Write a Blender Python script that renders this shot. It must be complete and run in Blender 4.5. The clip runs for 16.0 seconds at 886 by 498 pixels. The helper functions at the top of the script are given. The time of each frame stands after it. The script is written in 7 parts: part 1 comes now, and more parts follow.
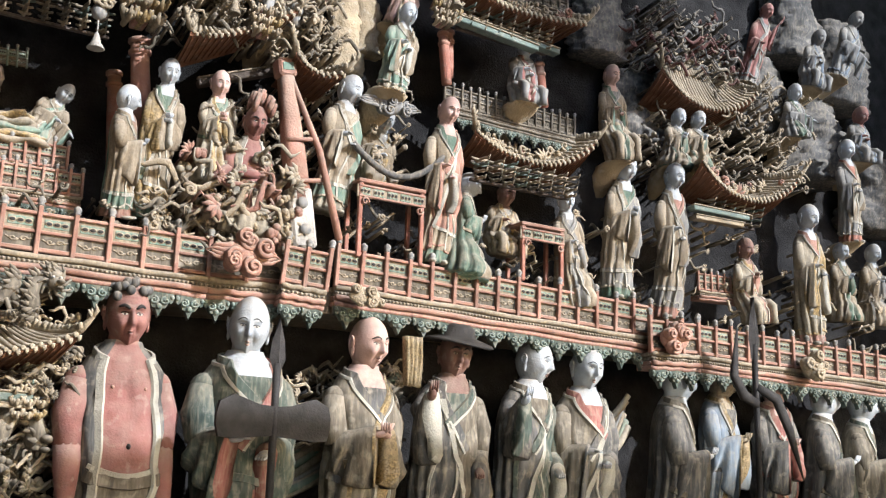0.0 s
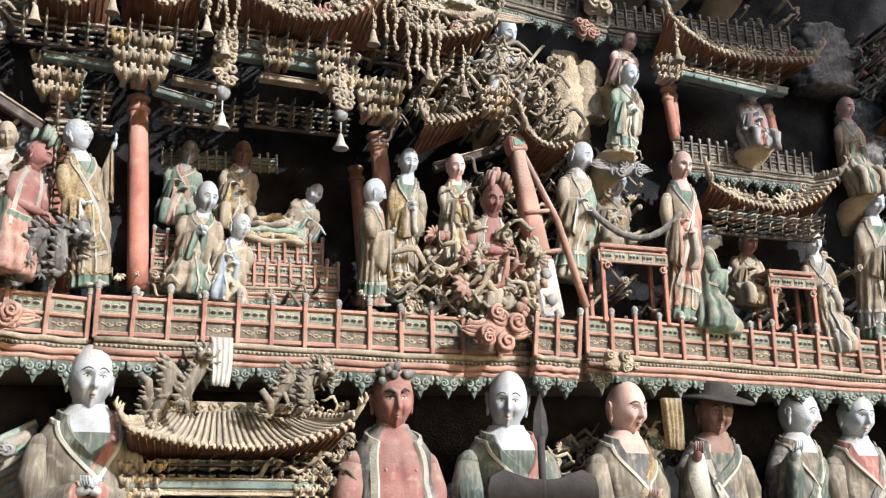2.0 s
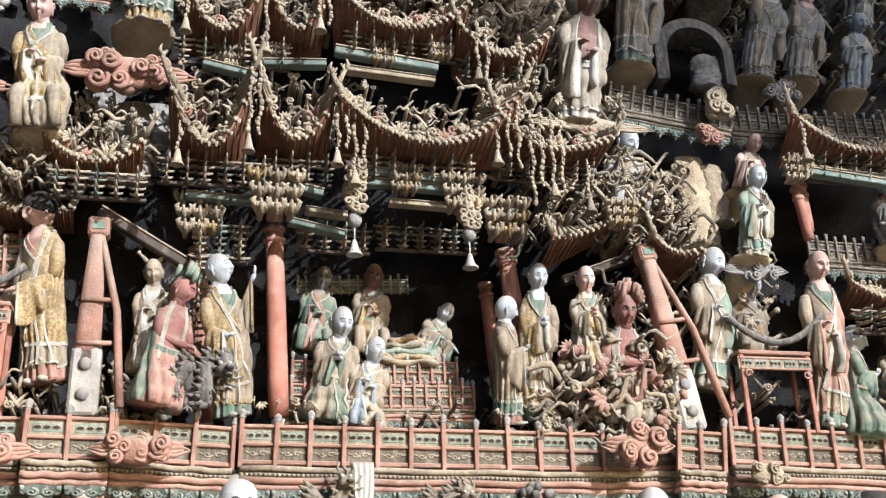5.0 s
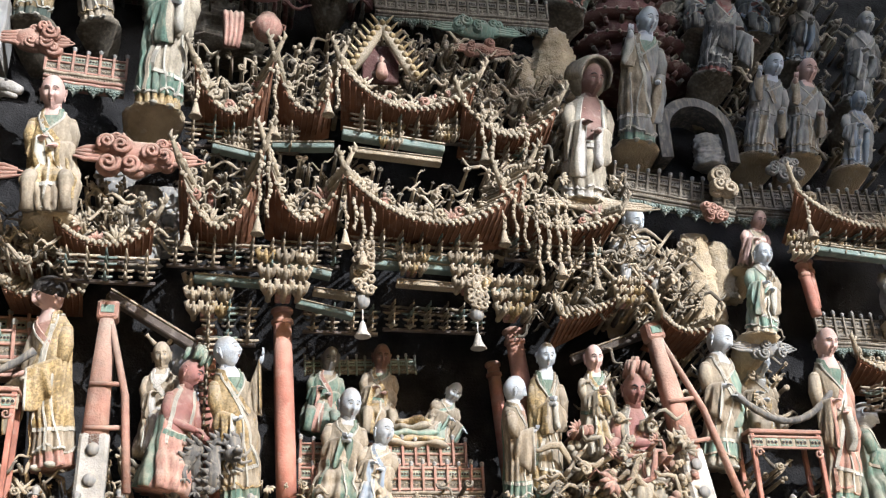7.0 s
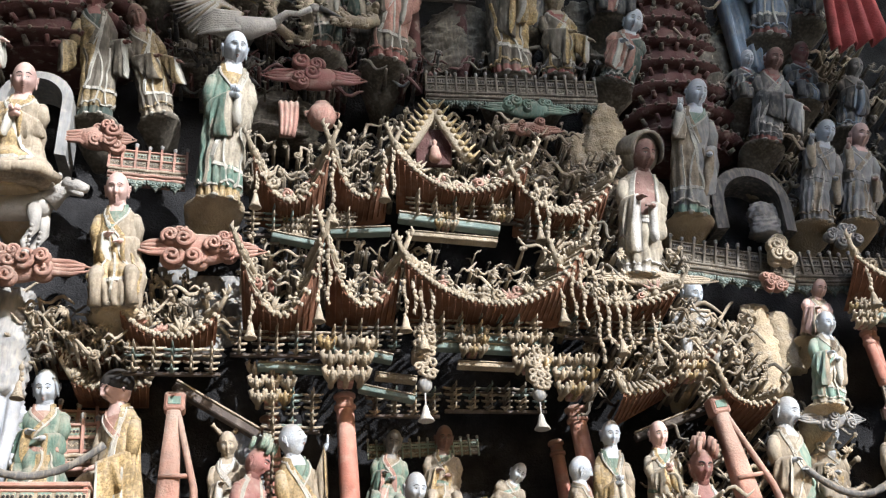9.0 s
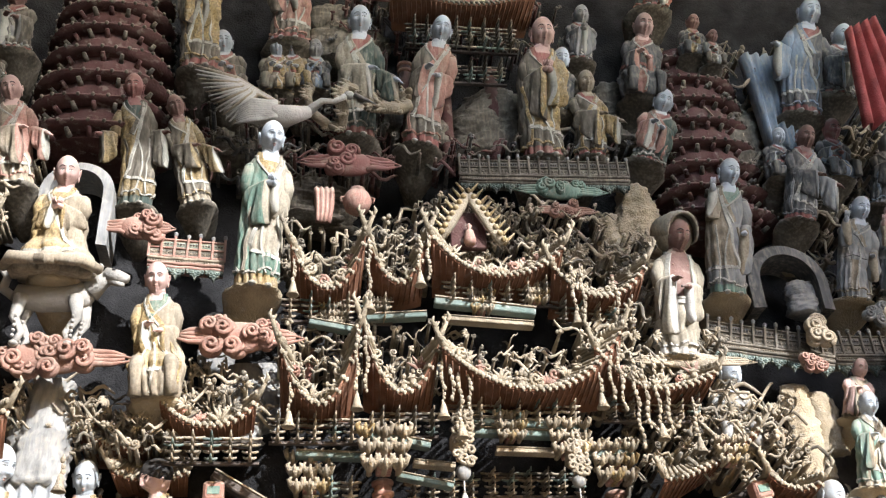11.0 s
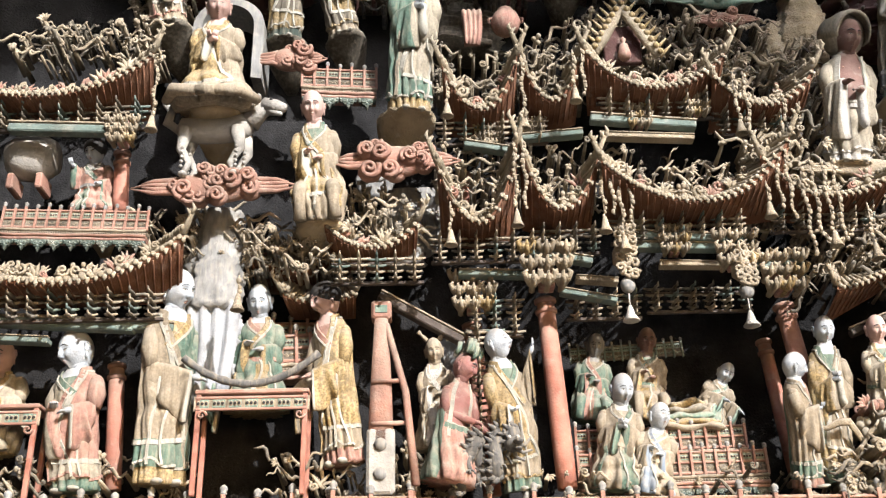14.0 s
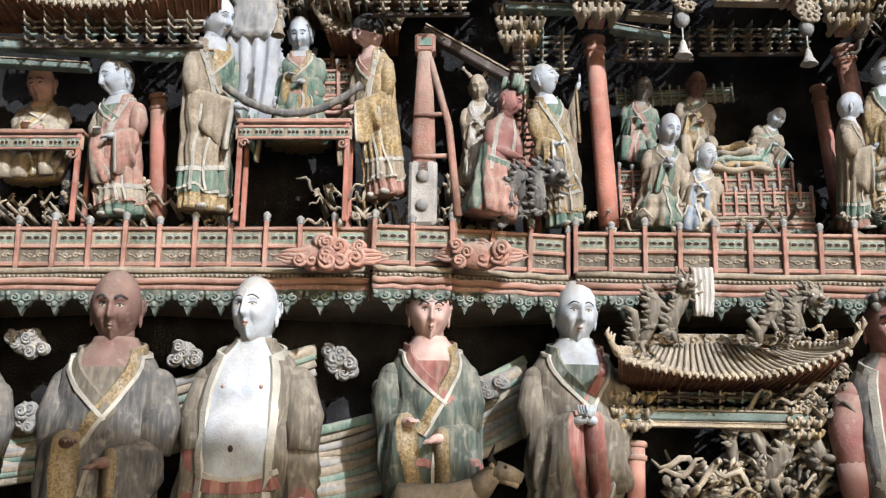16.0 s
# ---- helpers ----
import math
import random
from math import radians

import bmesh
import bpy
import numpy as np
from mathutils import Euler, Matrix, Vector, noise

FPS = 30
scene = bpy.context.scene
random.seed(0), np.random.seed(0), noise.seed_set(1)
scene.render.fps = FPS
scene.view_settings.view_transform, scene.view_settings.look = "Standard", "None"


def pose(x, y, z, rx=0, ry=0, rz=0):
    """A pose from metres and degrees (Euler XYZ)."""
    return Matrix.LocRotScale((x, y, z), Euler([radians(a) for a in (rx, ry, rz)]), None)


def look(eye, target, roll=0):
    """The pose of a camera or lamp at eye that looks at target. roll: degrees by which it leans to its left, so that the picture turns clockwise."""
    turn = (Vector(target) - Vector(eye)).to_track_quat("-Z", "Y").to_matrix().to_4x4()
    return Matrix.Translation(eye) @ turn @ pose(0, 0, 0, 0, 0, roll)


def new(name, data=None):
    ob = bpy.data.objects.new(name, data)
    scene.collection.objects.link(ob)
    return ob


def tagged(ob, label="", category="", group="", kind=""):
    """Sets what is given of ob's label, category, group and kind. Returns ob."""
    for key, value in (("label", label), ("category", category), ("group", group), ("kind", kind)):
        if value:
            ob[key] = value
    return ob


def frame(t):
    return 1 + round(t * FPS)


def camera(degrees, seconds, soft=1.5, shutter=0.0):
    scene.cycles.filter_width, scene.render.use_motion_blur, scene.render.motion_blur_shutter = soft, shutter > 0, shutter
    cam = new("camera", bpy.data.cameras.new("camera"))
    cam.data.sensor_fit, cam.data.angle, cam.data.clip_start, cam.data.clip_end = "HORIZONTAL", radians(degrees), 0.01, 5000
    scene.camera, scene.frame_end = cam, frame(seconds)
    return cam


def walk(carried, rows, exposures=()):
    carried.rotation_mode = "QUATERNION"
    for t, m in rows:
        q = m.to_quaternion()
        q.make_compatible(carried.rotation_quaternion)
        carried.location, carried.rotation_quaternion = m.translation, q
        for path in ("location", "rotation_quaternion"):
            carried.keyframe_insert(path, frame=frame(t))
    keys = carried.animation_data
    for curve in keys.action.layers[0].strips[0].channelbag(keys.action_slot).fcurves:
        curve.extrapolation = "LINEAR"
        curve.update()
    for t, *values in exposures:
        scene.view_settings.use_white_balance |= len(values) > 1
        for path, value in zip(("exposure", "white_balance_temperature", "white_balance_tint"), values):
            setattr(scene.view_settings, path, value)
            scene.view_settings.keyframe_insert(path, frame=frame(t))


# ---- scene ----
cam = camera(45.6, 16.0, soft=1.25)
METRES, EYE, TILT, LEAN, TURN = 1.0, 1.6, 13.0, -1.5, 0.0
ROWS = [
    (0.0, 0.0, 0.0, 0.0, 0.0, 0.0, -0.0),
    (0.5, -0.0257, -0.0065, 0.0268, 3.04, 1.21, 1.7),
    (1.0, -0.0283, -0.0109, 0.0411, 6.22, 2.12, 3.07),
    (1.5, -0.085, -0.0314, 0.0497, 8.94, 2.89, 4.27),
    (2.0, -0.1375, -0.0458, 0.0572, 11.39, 3.56, 5.27),
    (2.5, -0.1569, -0.0534, 0.0678, 13.66, 4.24, 6.11),
    (3.0, -0.1523, -0.054, 0.0817, 15.56, 4.98, 6.71),
    (3.5, -0.159, -0.0621, 0.0982, 16.9, 5.92, 7.09),
    (4.0, -0.1733, -0.0683, 0.1122, 17.59, 7.11, 7.26),
    (4.5, -0.1763, -0.0713, 0.1225, 17.94, 8.4, 7.27),
    (7.0, -0.183, -0.0984, 0.1766, 18.29, 13.38, 7.64),
    (7.5, -0.1801, -0.1057, 0.1876, 18.88, 14.07, 7.93),
    (8.0, -0.1887, -0.1193, 0.2048, 19.7, 14.92, 8.29),
    (8.5, -0.2054, -0.1369, 0.2261, 20.48, 15.97, 8.63),
    (9.0, -0.21, -0.1526, 0.2501, 21.16, 17.17, 8.85),
    (11.5, -0.2151, -0.2054, 0.3317, 23.66, 21.27, 9.32),
    (12.0, -0.2308, -0.211, 0.3194, 25.24, 20.79, 9.42),
    (12.5, -0.2517, -0.1928, 0.2878, 26.84, 19.89, 9.47),
    (13.0, -0.297, -0.1838, 0.2547, 28.25, 18.48, 9.42),
    (13.5, -0.3368, -0.1789, 0.2214, 29.53, 16.67, 9.28),
    (14.0, -0.3523, -0.1663, 0.1868, 30.62, 14.77, 9.11),
    (14.5, -0.3748, -0.1481, 0.1426, 31.42, 12.62, 8.89),
    (15.0, -0.3992, -0.1344, 0.0952, 31.9, 10.33, 8.61),
    (15.5, -0.424, -0.1207, 0.0394, 32.18, 7.5, 8.18),
    (16.0, -0.4562, -0.1109, -0.0417, 32.39, 4.36, 7.66),
]
EXPOSURES = ((0.0, 0.86, 6000, 12), (3.5, 0.84, 6000, 12), (7.0, 0.94, 5950, 12), (9.0, 1.0, 5950, 12), (11.5, 1.32, 6200, 12), (13.0, 1.30, 6650, 13), (13.5, 1.22, 6650, 13), (14.5, 0.98, 6050, 13),
             (16.0, 0.55, 5850, 12))
walk(cam, [(t, pose(0, 0, EYE, TILT, LEAN, TURN) @ pose(METRES * x, METRES * y, METRES * z, 90 + pitch, roll, yaw)) for t, x, y, z, yaw, pitch, roll in ROWS], EXPOSURES)

SUN, SKY = 4.7, 0.46
world = bpy.data.worlds.new("sky")
scene.world = world
world.use_nodes = True
wn = world.node_tree.nodes
sky = wn.new("ShaderNodeTexSky")
sky.sky_type, sky.sun_disc = "NISHITA", False
WALL = 31.5                                   # degrees the carved wall is turned
SUN_AZ, SUN_EL = 30.0, 27.0                   # from the wall's outward direction to its right, and up
sun_dir = Vector((math.cos(radians(WALL - 90 + SUN_AZ)) * math.cos(radians(SUN_EL)), math.sin(radians(WALL - 90 + SUN_AZ)) * math.cos(radians(SUN_EL)), math.sin(radians(SUN_EL))))
sky.sun_elevation, sky.sun_rotation = radians(SUN_EL), math.atan2(sun_dir.x, sun_dir.y)
world.node_tree.links.new(sky.outputs[0], wn["Background"].inputs[0])
wn["Background"].inputs[1].default_value = SKY
sun = new("sun", bpy.data.lights.new("sun", "SUN"))
sun.data.energy, sun.data.angle, sun.data.color = SUN, radians(0.5), (1.0, 0.99, 0.975)
sun.matrix_world = look((0, 0, 8), Vector((0, 0, 8)) - sun_dir)


# ---------------- materials ----------------
def paint(name, col, dust=0.55, rough=0.85, chip=0.25, grain=0.5, chip_col=(0.42, 0.38, 0.31), metal=0.0, streak=0.0, brocade=0.0):
    """Old mineral paint on clay: blotches, chips to the clay, dust lying on what faces up."""
    m = bpy.data.materials.new(name)
    m.use_nodes = True
    nt = m.node_tree
    n, l = nt.nodes, nt.links
    b = n["Principled BSDF"]
    geo, obj = n.new("ShaderNodeNewGeometry"), n.new("ShaderNodeObjectInfo")

    def noise_at(scale, detail=4.0):
        k = n.new("ShaderNodeTexNoise")
        k.inputs["Scale"].default_value, k.inputs["Detail"].default_value = scale, detail
        l.new(geo.outputs["Position"], k.inputs["Vector"])
        return k.outputs["Fac"]

    def ramp(src, lo, hi, a=0.0, z=1.0):
        k = n.new("ShaderNodeMapRange")
        for key, v in (("From Min", lo), ("From Max", hi), ("To Min", a), ("To Max", z)):
            k.inputs[key].default_value = v
        l.new(src, k.inputs["Value"])
        return k.outputs["Result"]

    def mix(fac, a, c):
        k = n.new("ShaderNodeMix")
        k.data_type = "RGBA"
        for key, v in (("Factor", fac), ("A", a), ("B", c)):
            s = [i for i in k.inputs if i.name == key and (i.type == "RGBA") == (key != "Factor")][0]
            if isinstance(v, (tuple, list)):
                s.default_value = (*v, 1)
            elif isinstance(v, float):
                s.default_value = v
            else:
                l.new(v, s)
        return [o for o in k.outputs if o.type == "RGBA"][0]

    def mul(a, c):
        k = n.new("ShaderNodeMath")
        k.operation = "MULTIPLY"
        l.new(a, k.inputs[0])
        if isinstance(c, float):
            k.inputs[1].default_value = c
        else:
            l.new(c, k.inputs[1])
        return k.outputs[0]

    dark = tuple(c * 0.55 for c in col)
    lite = tuple(min(0.9, c * 1.25 + 0.02) for c in col)
    c = mix(ramp(noise_at(9.0), 0.3, 0.7), dark, lite)
    c = mix(mul(ramp(noise_at(55.0, 6.0), 0.35, 0.7), 0.5), c, col)
    c = mix(mul(ramp(noise_at(24.0, 8.0), 0.57, 0.66), chip), c, chip_col)
    if brocade:                                               # worn raised pattern of the gilding
        c = mix(mul(ramp(noise_at(120.0, 2.0), 0.47, 0.56), brocade), c, tuple(q * 0.42 for q in col))
        c = mix(mul(ramp(noise_at(70.0, 2.0), 0.58, 0.64), brocade), c, tuple(min(0.6, q * 1.5) for q in col))
    up = n.new("ShaderNodeSeparateXYZ")
    l.new(geo.outputs["Normal"], up.inputs[0])
    fall = mul(ramp(up.outputs["Z"], 0.0, 0.75), ramp(noise_at(30.0, 6.0), 0.25, 0.6, 0.35, 1.0))
    c = mix(mul(fall, dust), c, (0.325, 0.28, 0.215))
    thin = mul(ramp(noise_at(14.0, 5.0), 0.42, 0.75), dust * 0.55)
    c = mix(thin, c, (0.27, 0.24, 0.19))
    st = None
    if streak:                                                # streaks that run down the cloth
        k = n.new("ShaderNodeMapping")
        k.inputs["Scale"].default_value = (1.0, 1.0, 0.16)
        l.new(geo.outputs["Position"], k.inputs["Vector"])
        s2 = n.new("ShaderNodeTexNoise")
        s2.inputs["Scale"].default_value, s2.inputs["Detail"].default_value = 75.0, 5.0
        l.new(k.outputs["Vector"], s2.inputs["Vector"])
        st = s2.outputs["Fac"]
        c = mix(mul(ramp(st, 0.50, 0.68), streak), c, (0.33, 0.28, 0.20))
        c = mix(mul(ramp(st, 0.50, 0.34), streak * 0.9), c, tuple(q * 0.35 for q in col))
    hsv = n.new("ShaderNodeHueSaturation")
    l.new(c, hsv.inputs["Color"])
    l.new(ramp(obj.outputs["Random"], 0, 1, 0.85, 1.12), hsv.inputs["Value"])
    l.new(hsv.outputs["Color"], b.inputs["Base Color"])
    b.inputs["Roughness"].default_value, b.inputs["Metallic"].default_value = rough, metal
    b.inputs["Specular IOR Level"].default_value = 0.15
    bump = n.new("ShaderNodeBump")
    bump.inputs["Strength"].default_value, bump.inputs["Distance"].default_value = grain, 0.006
    if st is None:
        l.new(noise_at(110.0, 8.0), bump.inputs["Height"])
    else:
        bump.inputs["Strength"].default_value, bump.inputs["Distance"].default_value = 0.4, 0.006
        l.new(st, bump.inputs["Height"])
    l.new(bump.outputs["Normal"], b.inputs["Normal"])
    return m


MAT = {
    "white": paint("white_face_paint", (0.37, 0.405, 0.43), 0.75, 0.6, 0.2, 0.3),
    "pink": paint("pink_face_paint", (0.44, 0.29, 0.245), 0.30, 0.65, 0.2, 0.2),
    "brown": paint("brown_face_paint", (0.17, 0.095, 0.075), 0.30, 0.7, 0.2, 0.3),
    "crimson": paint("red_skin_paint", (0.22, 0.095, 0.08), 0.42, 0.7, 0.2, 0.3),
    "green": paint("green_robe_paint", (0.09, 0.15, 0.112), 0.6, streak=0.3, brocade=0.3),
    "mint": paint("pale_green_paint", (0.15, 0.225, 0.175), 0.5, streak=0.3),
    "tan": paint("tan_robe_paint", (0.245, 0.2, 0.138), 0.62, streak=0.3, brocade=0.3),
    "grey": paint("grey_clay", (0.20, 0.20, 0.19), 0.45, streak=0.3),
    "ochre": paint("gilded_ochre_paint", (0.29, 0.205, 0.088), 0.56, 0.6, 0.35, 1.0, streak=0.2, brocade=0.7),
    "salmon": paint("salmon_red_paint", (0.285, 0.148, 0.106), 0.6, 0.75, 0.15),
    "red": paint("old_red_lacquer", (0.285, 0.115, 0.078), 0.45, 0.7, 0.15, 0.3),
    "band": paint("pale_border_paint", (0.34, 0.325, 0.27), 0.35),
    "cream": paint("cream_robe_paint", (0.285, 0.25, 0.185), 0.56, streak=0.3, brocade=0.3),
    # Dark robe paints; the weaker light on low and high rows is mixed in.
    "dark_tan": paint("dim_tan_paint_and_shade", (0.1, 0.086, 0.064), 0.40, streak=0.3),
    "dark_green": paint("dim_green_paint_and_shade", (0.055, 0.074, 0.060), 0.34, streak=0.3),
    "dark_grey": paint("dim_grey_paint_and_shade", (0.074, 0.074, 0.072), 0.34, streak=0.3),
    "dark_rose": paint("dim_red_paint_and_shade", (0.22, 0.085, 0.07), 0.35, streak=0.3),
    "dark_ochre": paint("dim_ochre_paint_and_shade", (0.22, 0.16, 0.075), 0.4, 0.6, 0.35, 1.0, streak=0.12, brocade=0.7),
    "beam": paint("faded_green_beam_paint", (0.125, 0.165, 0.14), 0.4),
    "rose": paint("faded_rose_paint", (0.32, 0.17, 0.13), 0.55, streak=0.3, brocade=0.3),
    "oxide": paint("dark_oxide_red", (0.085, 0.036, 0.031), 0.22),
    "blue": paint("slate_blue_paint", (0.17, 0.21, 0.25), 0.4, streak=0.3),
    "black": paint("black_ink", (0.02, 0.018, 0.016), 0.05, 0.6, 0.02),
    "lip": paint("lip_red", (0.35, 0.07, 0.06), 0.1, 0.6, 0.0),
    "dust": paint("dusty_clay", (0.3, 0.243, 0.163), 0.75, 0.95, 0.3, 1.0),
    "bone": paint("whitewashed_clay", (0.36, 0.34, 0.3), 0.35, 0.85, 0.3, 0.6),
    "tile": paint("dusty_clay_tile", (0.285, 0.235, 0.158), 0.7, 0.9, 0.2, 0.8),
    "soffit": paint("red_brown_eave_wood", (0.16, 0.07, 0.036), 0.2, 0.8, 0.1),
    "wood": paint("dark_wood", (0.07, 0.055, 0.045), 0.2, 0.8, 0.1),
    # Near black: the shade of the gaps is put into this colour.
    "void": paint("shade_black_wall", (0.011, 0.0105, 0.0105), 0.02, 0.95, 0.05, 1.0, (0.06, 0.055, 0.05)),
    "iron": paint("dark_iron", (0.022, 0.020, 0.019), 0.02, 0.65, 0.05, 0.4, (0.08, 0.07, 0.06)),
    "plaster": paint("pale_plaster", (0.29, 0.30, 0.305), 0.2, 0.9, 0.15, 0.5),
    "stone": paint("rough_ochre_rock", (0.34, 0.27, 0.17), 0.5, 0.95, 0.4, 1.0),
    "hall": paint("hall_wall_lime", (0.17, 0.172, 0.18), 0.1, 0.9, 0.1, 0.3),
    "brick": paint("grey_floor_brick", (0.13, 0.13, 0.135), 0.2, 0.9, 0.1, 0.4),
}


# ---------------- places on the wall ----------------
def bow(u, z):
    return -0.05 * min(abs(u + 0.1), 1.6) ** 2 - 0.035 * (z - 2.7)


def at(u, z, d):
    """World place: u metres along the carved wall, z up, d in front of its face."""
    n = bow(u, z) - d
    return Vector((-1.7 + u * 0.853 - n * 0.5225, 3.39 + u * 0.5225 + n * 0.853, z))


def stand(u, z, d, turn=0.0, lean=0.0, tip=0.0):
    """Pose at that place; things face -y. turn: to the wall's right; lean: to its right; tip: forwards."""
    return Matrix.Translation(at(u, z, d)) @ pose(0, 0, 0, 0, 0, WALL + turn) @ pose(0, 0, 0, tip, lean, 0)


# ---------------- mesh building ----------------
class Geo:
    def __init__(self):
        self.v, self.f, self.m, self.s = [], [], [], []

    def add(self, verts, faces, mat=0, smooth=True):
        o = len(self.v)
        self.v += [tuple(p) for p in verts]
        for i, f in enumerate(faces):
            self.f.append(tuple(k + o for k in f))
            self.m.append(mat[i] if isinstance(mat, list) else mat)
            self.s.append(smooth)

    def loft(self, rings, mat=0, closed=True, caps=True, smooth=True):
        n = len(rings[0])
        verts = [p for r in rings for p in r]
        faces, mats = [], []
        for i in range(len(rings) - 1):
            for j in range(n if closed else n - 1):
                k = (j + 1) % n
                faces.append((i * n + j, i * n + k, (i + 1) * n + k, (i + 1) * n + j))
                mats.append(mat(i, j) if callable(mat) else mat)
        if caps and closed:
            faces.append(tuple(range(n - 1, -1, -1)))
            faces.append(tuple((len(rings) - 1) * n + j for j in range(n)))
            mats += [mats[0], mats[-1]]
        self.add(verts, faces, mats, smooth)

    def tube(self, pts, r, mat=0, seg=8, flat=1.0):
        pts = [Vector(p) for p in pts]
        rs = r if isinstance(r, (list, tuple)) else [r] * len(pts)
        rings, side = [], None
        for i, p in enumerate(pts):
            d = (pts[min(i + 1, len(pts) - 1)] - pts[max(i - 1, 0)]).normalized()
            if side is None:
                side = d.cross(Vector((0, 1, 0)))
                if side.length < 0.2:
                    side = d.cross(Vector((1, 0, 0)))
            side = (side - d * side.dot(d)).normalized()
            up = d.cross(side)
            rings.append([p + (side * math.cos(a) + up * math.sin(a) * flat) * rs[i] for a in (2 * math.pi * k / seg for k in range(seg))])
        self.loft(rings, mat)

    def box(self, c, s, mat=0, bev=0.12, m=None):
        x, y, z = (k / 2 for k in s)
        b = bev * min(s)
        ring = [(x - b, z), (x, z - b), (x, -z + b), (x - b, -z), (-x + b, -z), (-x, -z + b), (-x, z - b), (-x + b, z)]
        rings = []
        for yy, k in ((-y, b), (-y + b, 0), (y - b, 0), (y, b)):
            rr = []
            for px, pz in ring:
                p = Vector((px * (1 - k / x), yy, pz * (1 - k / z)))
                p = m @ p if m else p
                rr.append(p + Vector(c))
            rings.append(rr)
        self.loft(rings, mat, smooth=False)

    def ball(self, c, r, mat=0, nu=10, nv=7, m=None):
        rr = r if isinstance(r, (tuple, list)) else (r, r, r)
        rings = []
        for i in range(nv + 1):
            a = math.pi * (0.03 + 0.94 * i / nv)
            ring = []
            for j in range(nu):
                t = 2 * math.pi * j / nu
                p = Vector((math.sin(a) * math.cos(t) * rr[0], math.sin(a) * math.sin(t) * rr[1], -math.cos(a) * rr[2]))
                ring.append((m @ p if m else p) + Vector(c))
            rings.append(ring)
        self.loft(rings, mat)

    def lathe(self, c, prof, mat=0, seg=14, smooth=True):
        c = Vector(c)
        self.loft([[c + Vector((r * math.cos(2 * math.pi * j / seg), r * math.sin(2 * math.pi * j / seg), z)) for j in range(seg)] for r, z in prof], mat, smooth=smooth)

    def curl(self, c, R, mat=0, turns=1.6, hand=1, depth=0.5, thick=0.3, n=18, start=0.0):
        """A carved spiral scroll in the xz plane, its eye standing forward."""
        pts, rs = [], []
        for i in range(n):
            t = i / (n - 1)
            a = start + hand * t * turns * 2 * math.pi
            r = R * (1 - 0.86 * t)
            pts.append((c[0] + r * math.cos(a), c[1] - depth * R * t, c[2] + r * math.sin(a)))
            rs.append(R * thick * (1 - 0.45 * t))
        self.tube(pts, rs, mat, 6)

    def mesh(self, name, mats):
        me = bpy.data.meshes.new(name)
        me.from_pydata(self.v, [], self.f)
        for k in mats:
            me.materials.append(MAT[k])
        me.polygons.foreach_set("material_index", self.m)
        me.polygons.foreach_set("use_smooth", self.s)
        me.update()
        return me


def thing(name, m, label, category, group="", kind=""):
    """An Empty at the base of a thing, which its parts hang from."""
    ob = new(name)
    ob.empty_display_size = 0.05
    ob.matrix_world = m
    return tagged(ob, label, category, group, kind)


def solid(name, g, mats, m, label, category, group="", kind=""):
    """A thing of one mesh."""
    ob = new(name, g.mesh(name, mats))
    ob.matrix_world = m
    return tagged(ob, label, category, group, kind)


def part(name, g, mats, parent, label="", m=None):
    ob = new(name, g.mesh(name, mats) if isinstance(g, Geo) else g)
    ob.parent = parent
    if m is not None:
        ob.matrix_basis = m
    return tagged(ob, label)


# ---------------- the hall round the camera ----------------
def slab(name, m, size, mat, label):
    g = Geo()
    g.box((0, 0, 0), size, 0, 0.02)
    return solid(name, g, [mat], m, label, "wall" if "wall" in name else name, kind="structure")


HALL = Matrix.Translation((-1.7, 3.39, 0)) @ pose(0, 0, 0, 0, 0, WALL)
slab("floor", HALL @ pose(1, -3.5, -0.1), (18, 9, 0.2), "brick", "grey brick floor of the temple hall")
slab("ceiling", HALL @ pose(1, -3.5, 10.6), (18, 9, 0.2), "wood", "dark wooden ceiling high above the hall")
slab("wall_back", HALL @ pose(1, 0.95, 5.25), (18, 0.2, 10.5), "void", "back wall behind the figures, shade put into its near-black colour")
slab("wall_left", HALL @ pose(-8.0, -3.5, 5.25), (0.2, 9, 10.5), "hall", "lime-washed side wall of the hall")
slab("wall_right", HALL @ pose(10.0, -3.5, 5.25), (0.2, 9, 10.5), "hall", "lime-washed side wall of the hall")
slab("wall_front_left", HALL @ pose(-4.6, -7.4, 5.25), (6.8, 0.3, 10.5), "hall", "lime-washed front wall beside the openings")
slab("wall_front_right", HALL @ pose(9.7, -7.4, 5.25), (0.6, 0.3, 10.5), "hall", "lime-washed front wall beside the openings")
# Unseen slabs added to trim the sun patch at its lower and upper edge.
slab("wall_front_sill", HALL @ pose(4.1, -7.4, 4.45), (10.6, 0.3, 2.95), "hall", "unseen wall added to keep sun off the lowest carvings")
slab("lintel", HALL @ pose(4.1, -7.4, 9.8), (10.6, 0.3, 1.5), "wood", "unseen dark slab added to keep sun off the highest carvings")
# Added out of view: its slope cuts the sun off the upper right.
slab("wall_front_brace", HALL @ pose(5.24, -7.4, 9.45, 0, 22.8, 0), (5.0, 0.25, 2.0), "wood", "unseen sloping slab added to cut sun from upper right carvings")


# ---------------- statues ----------------
def gauss(x, s):
    return math.exp(-(x / s) ** 2)


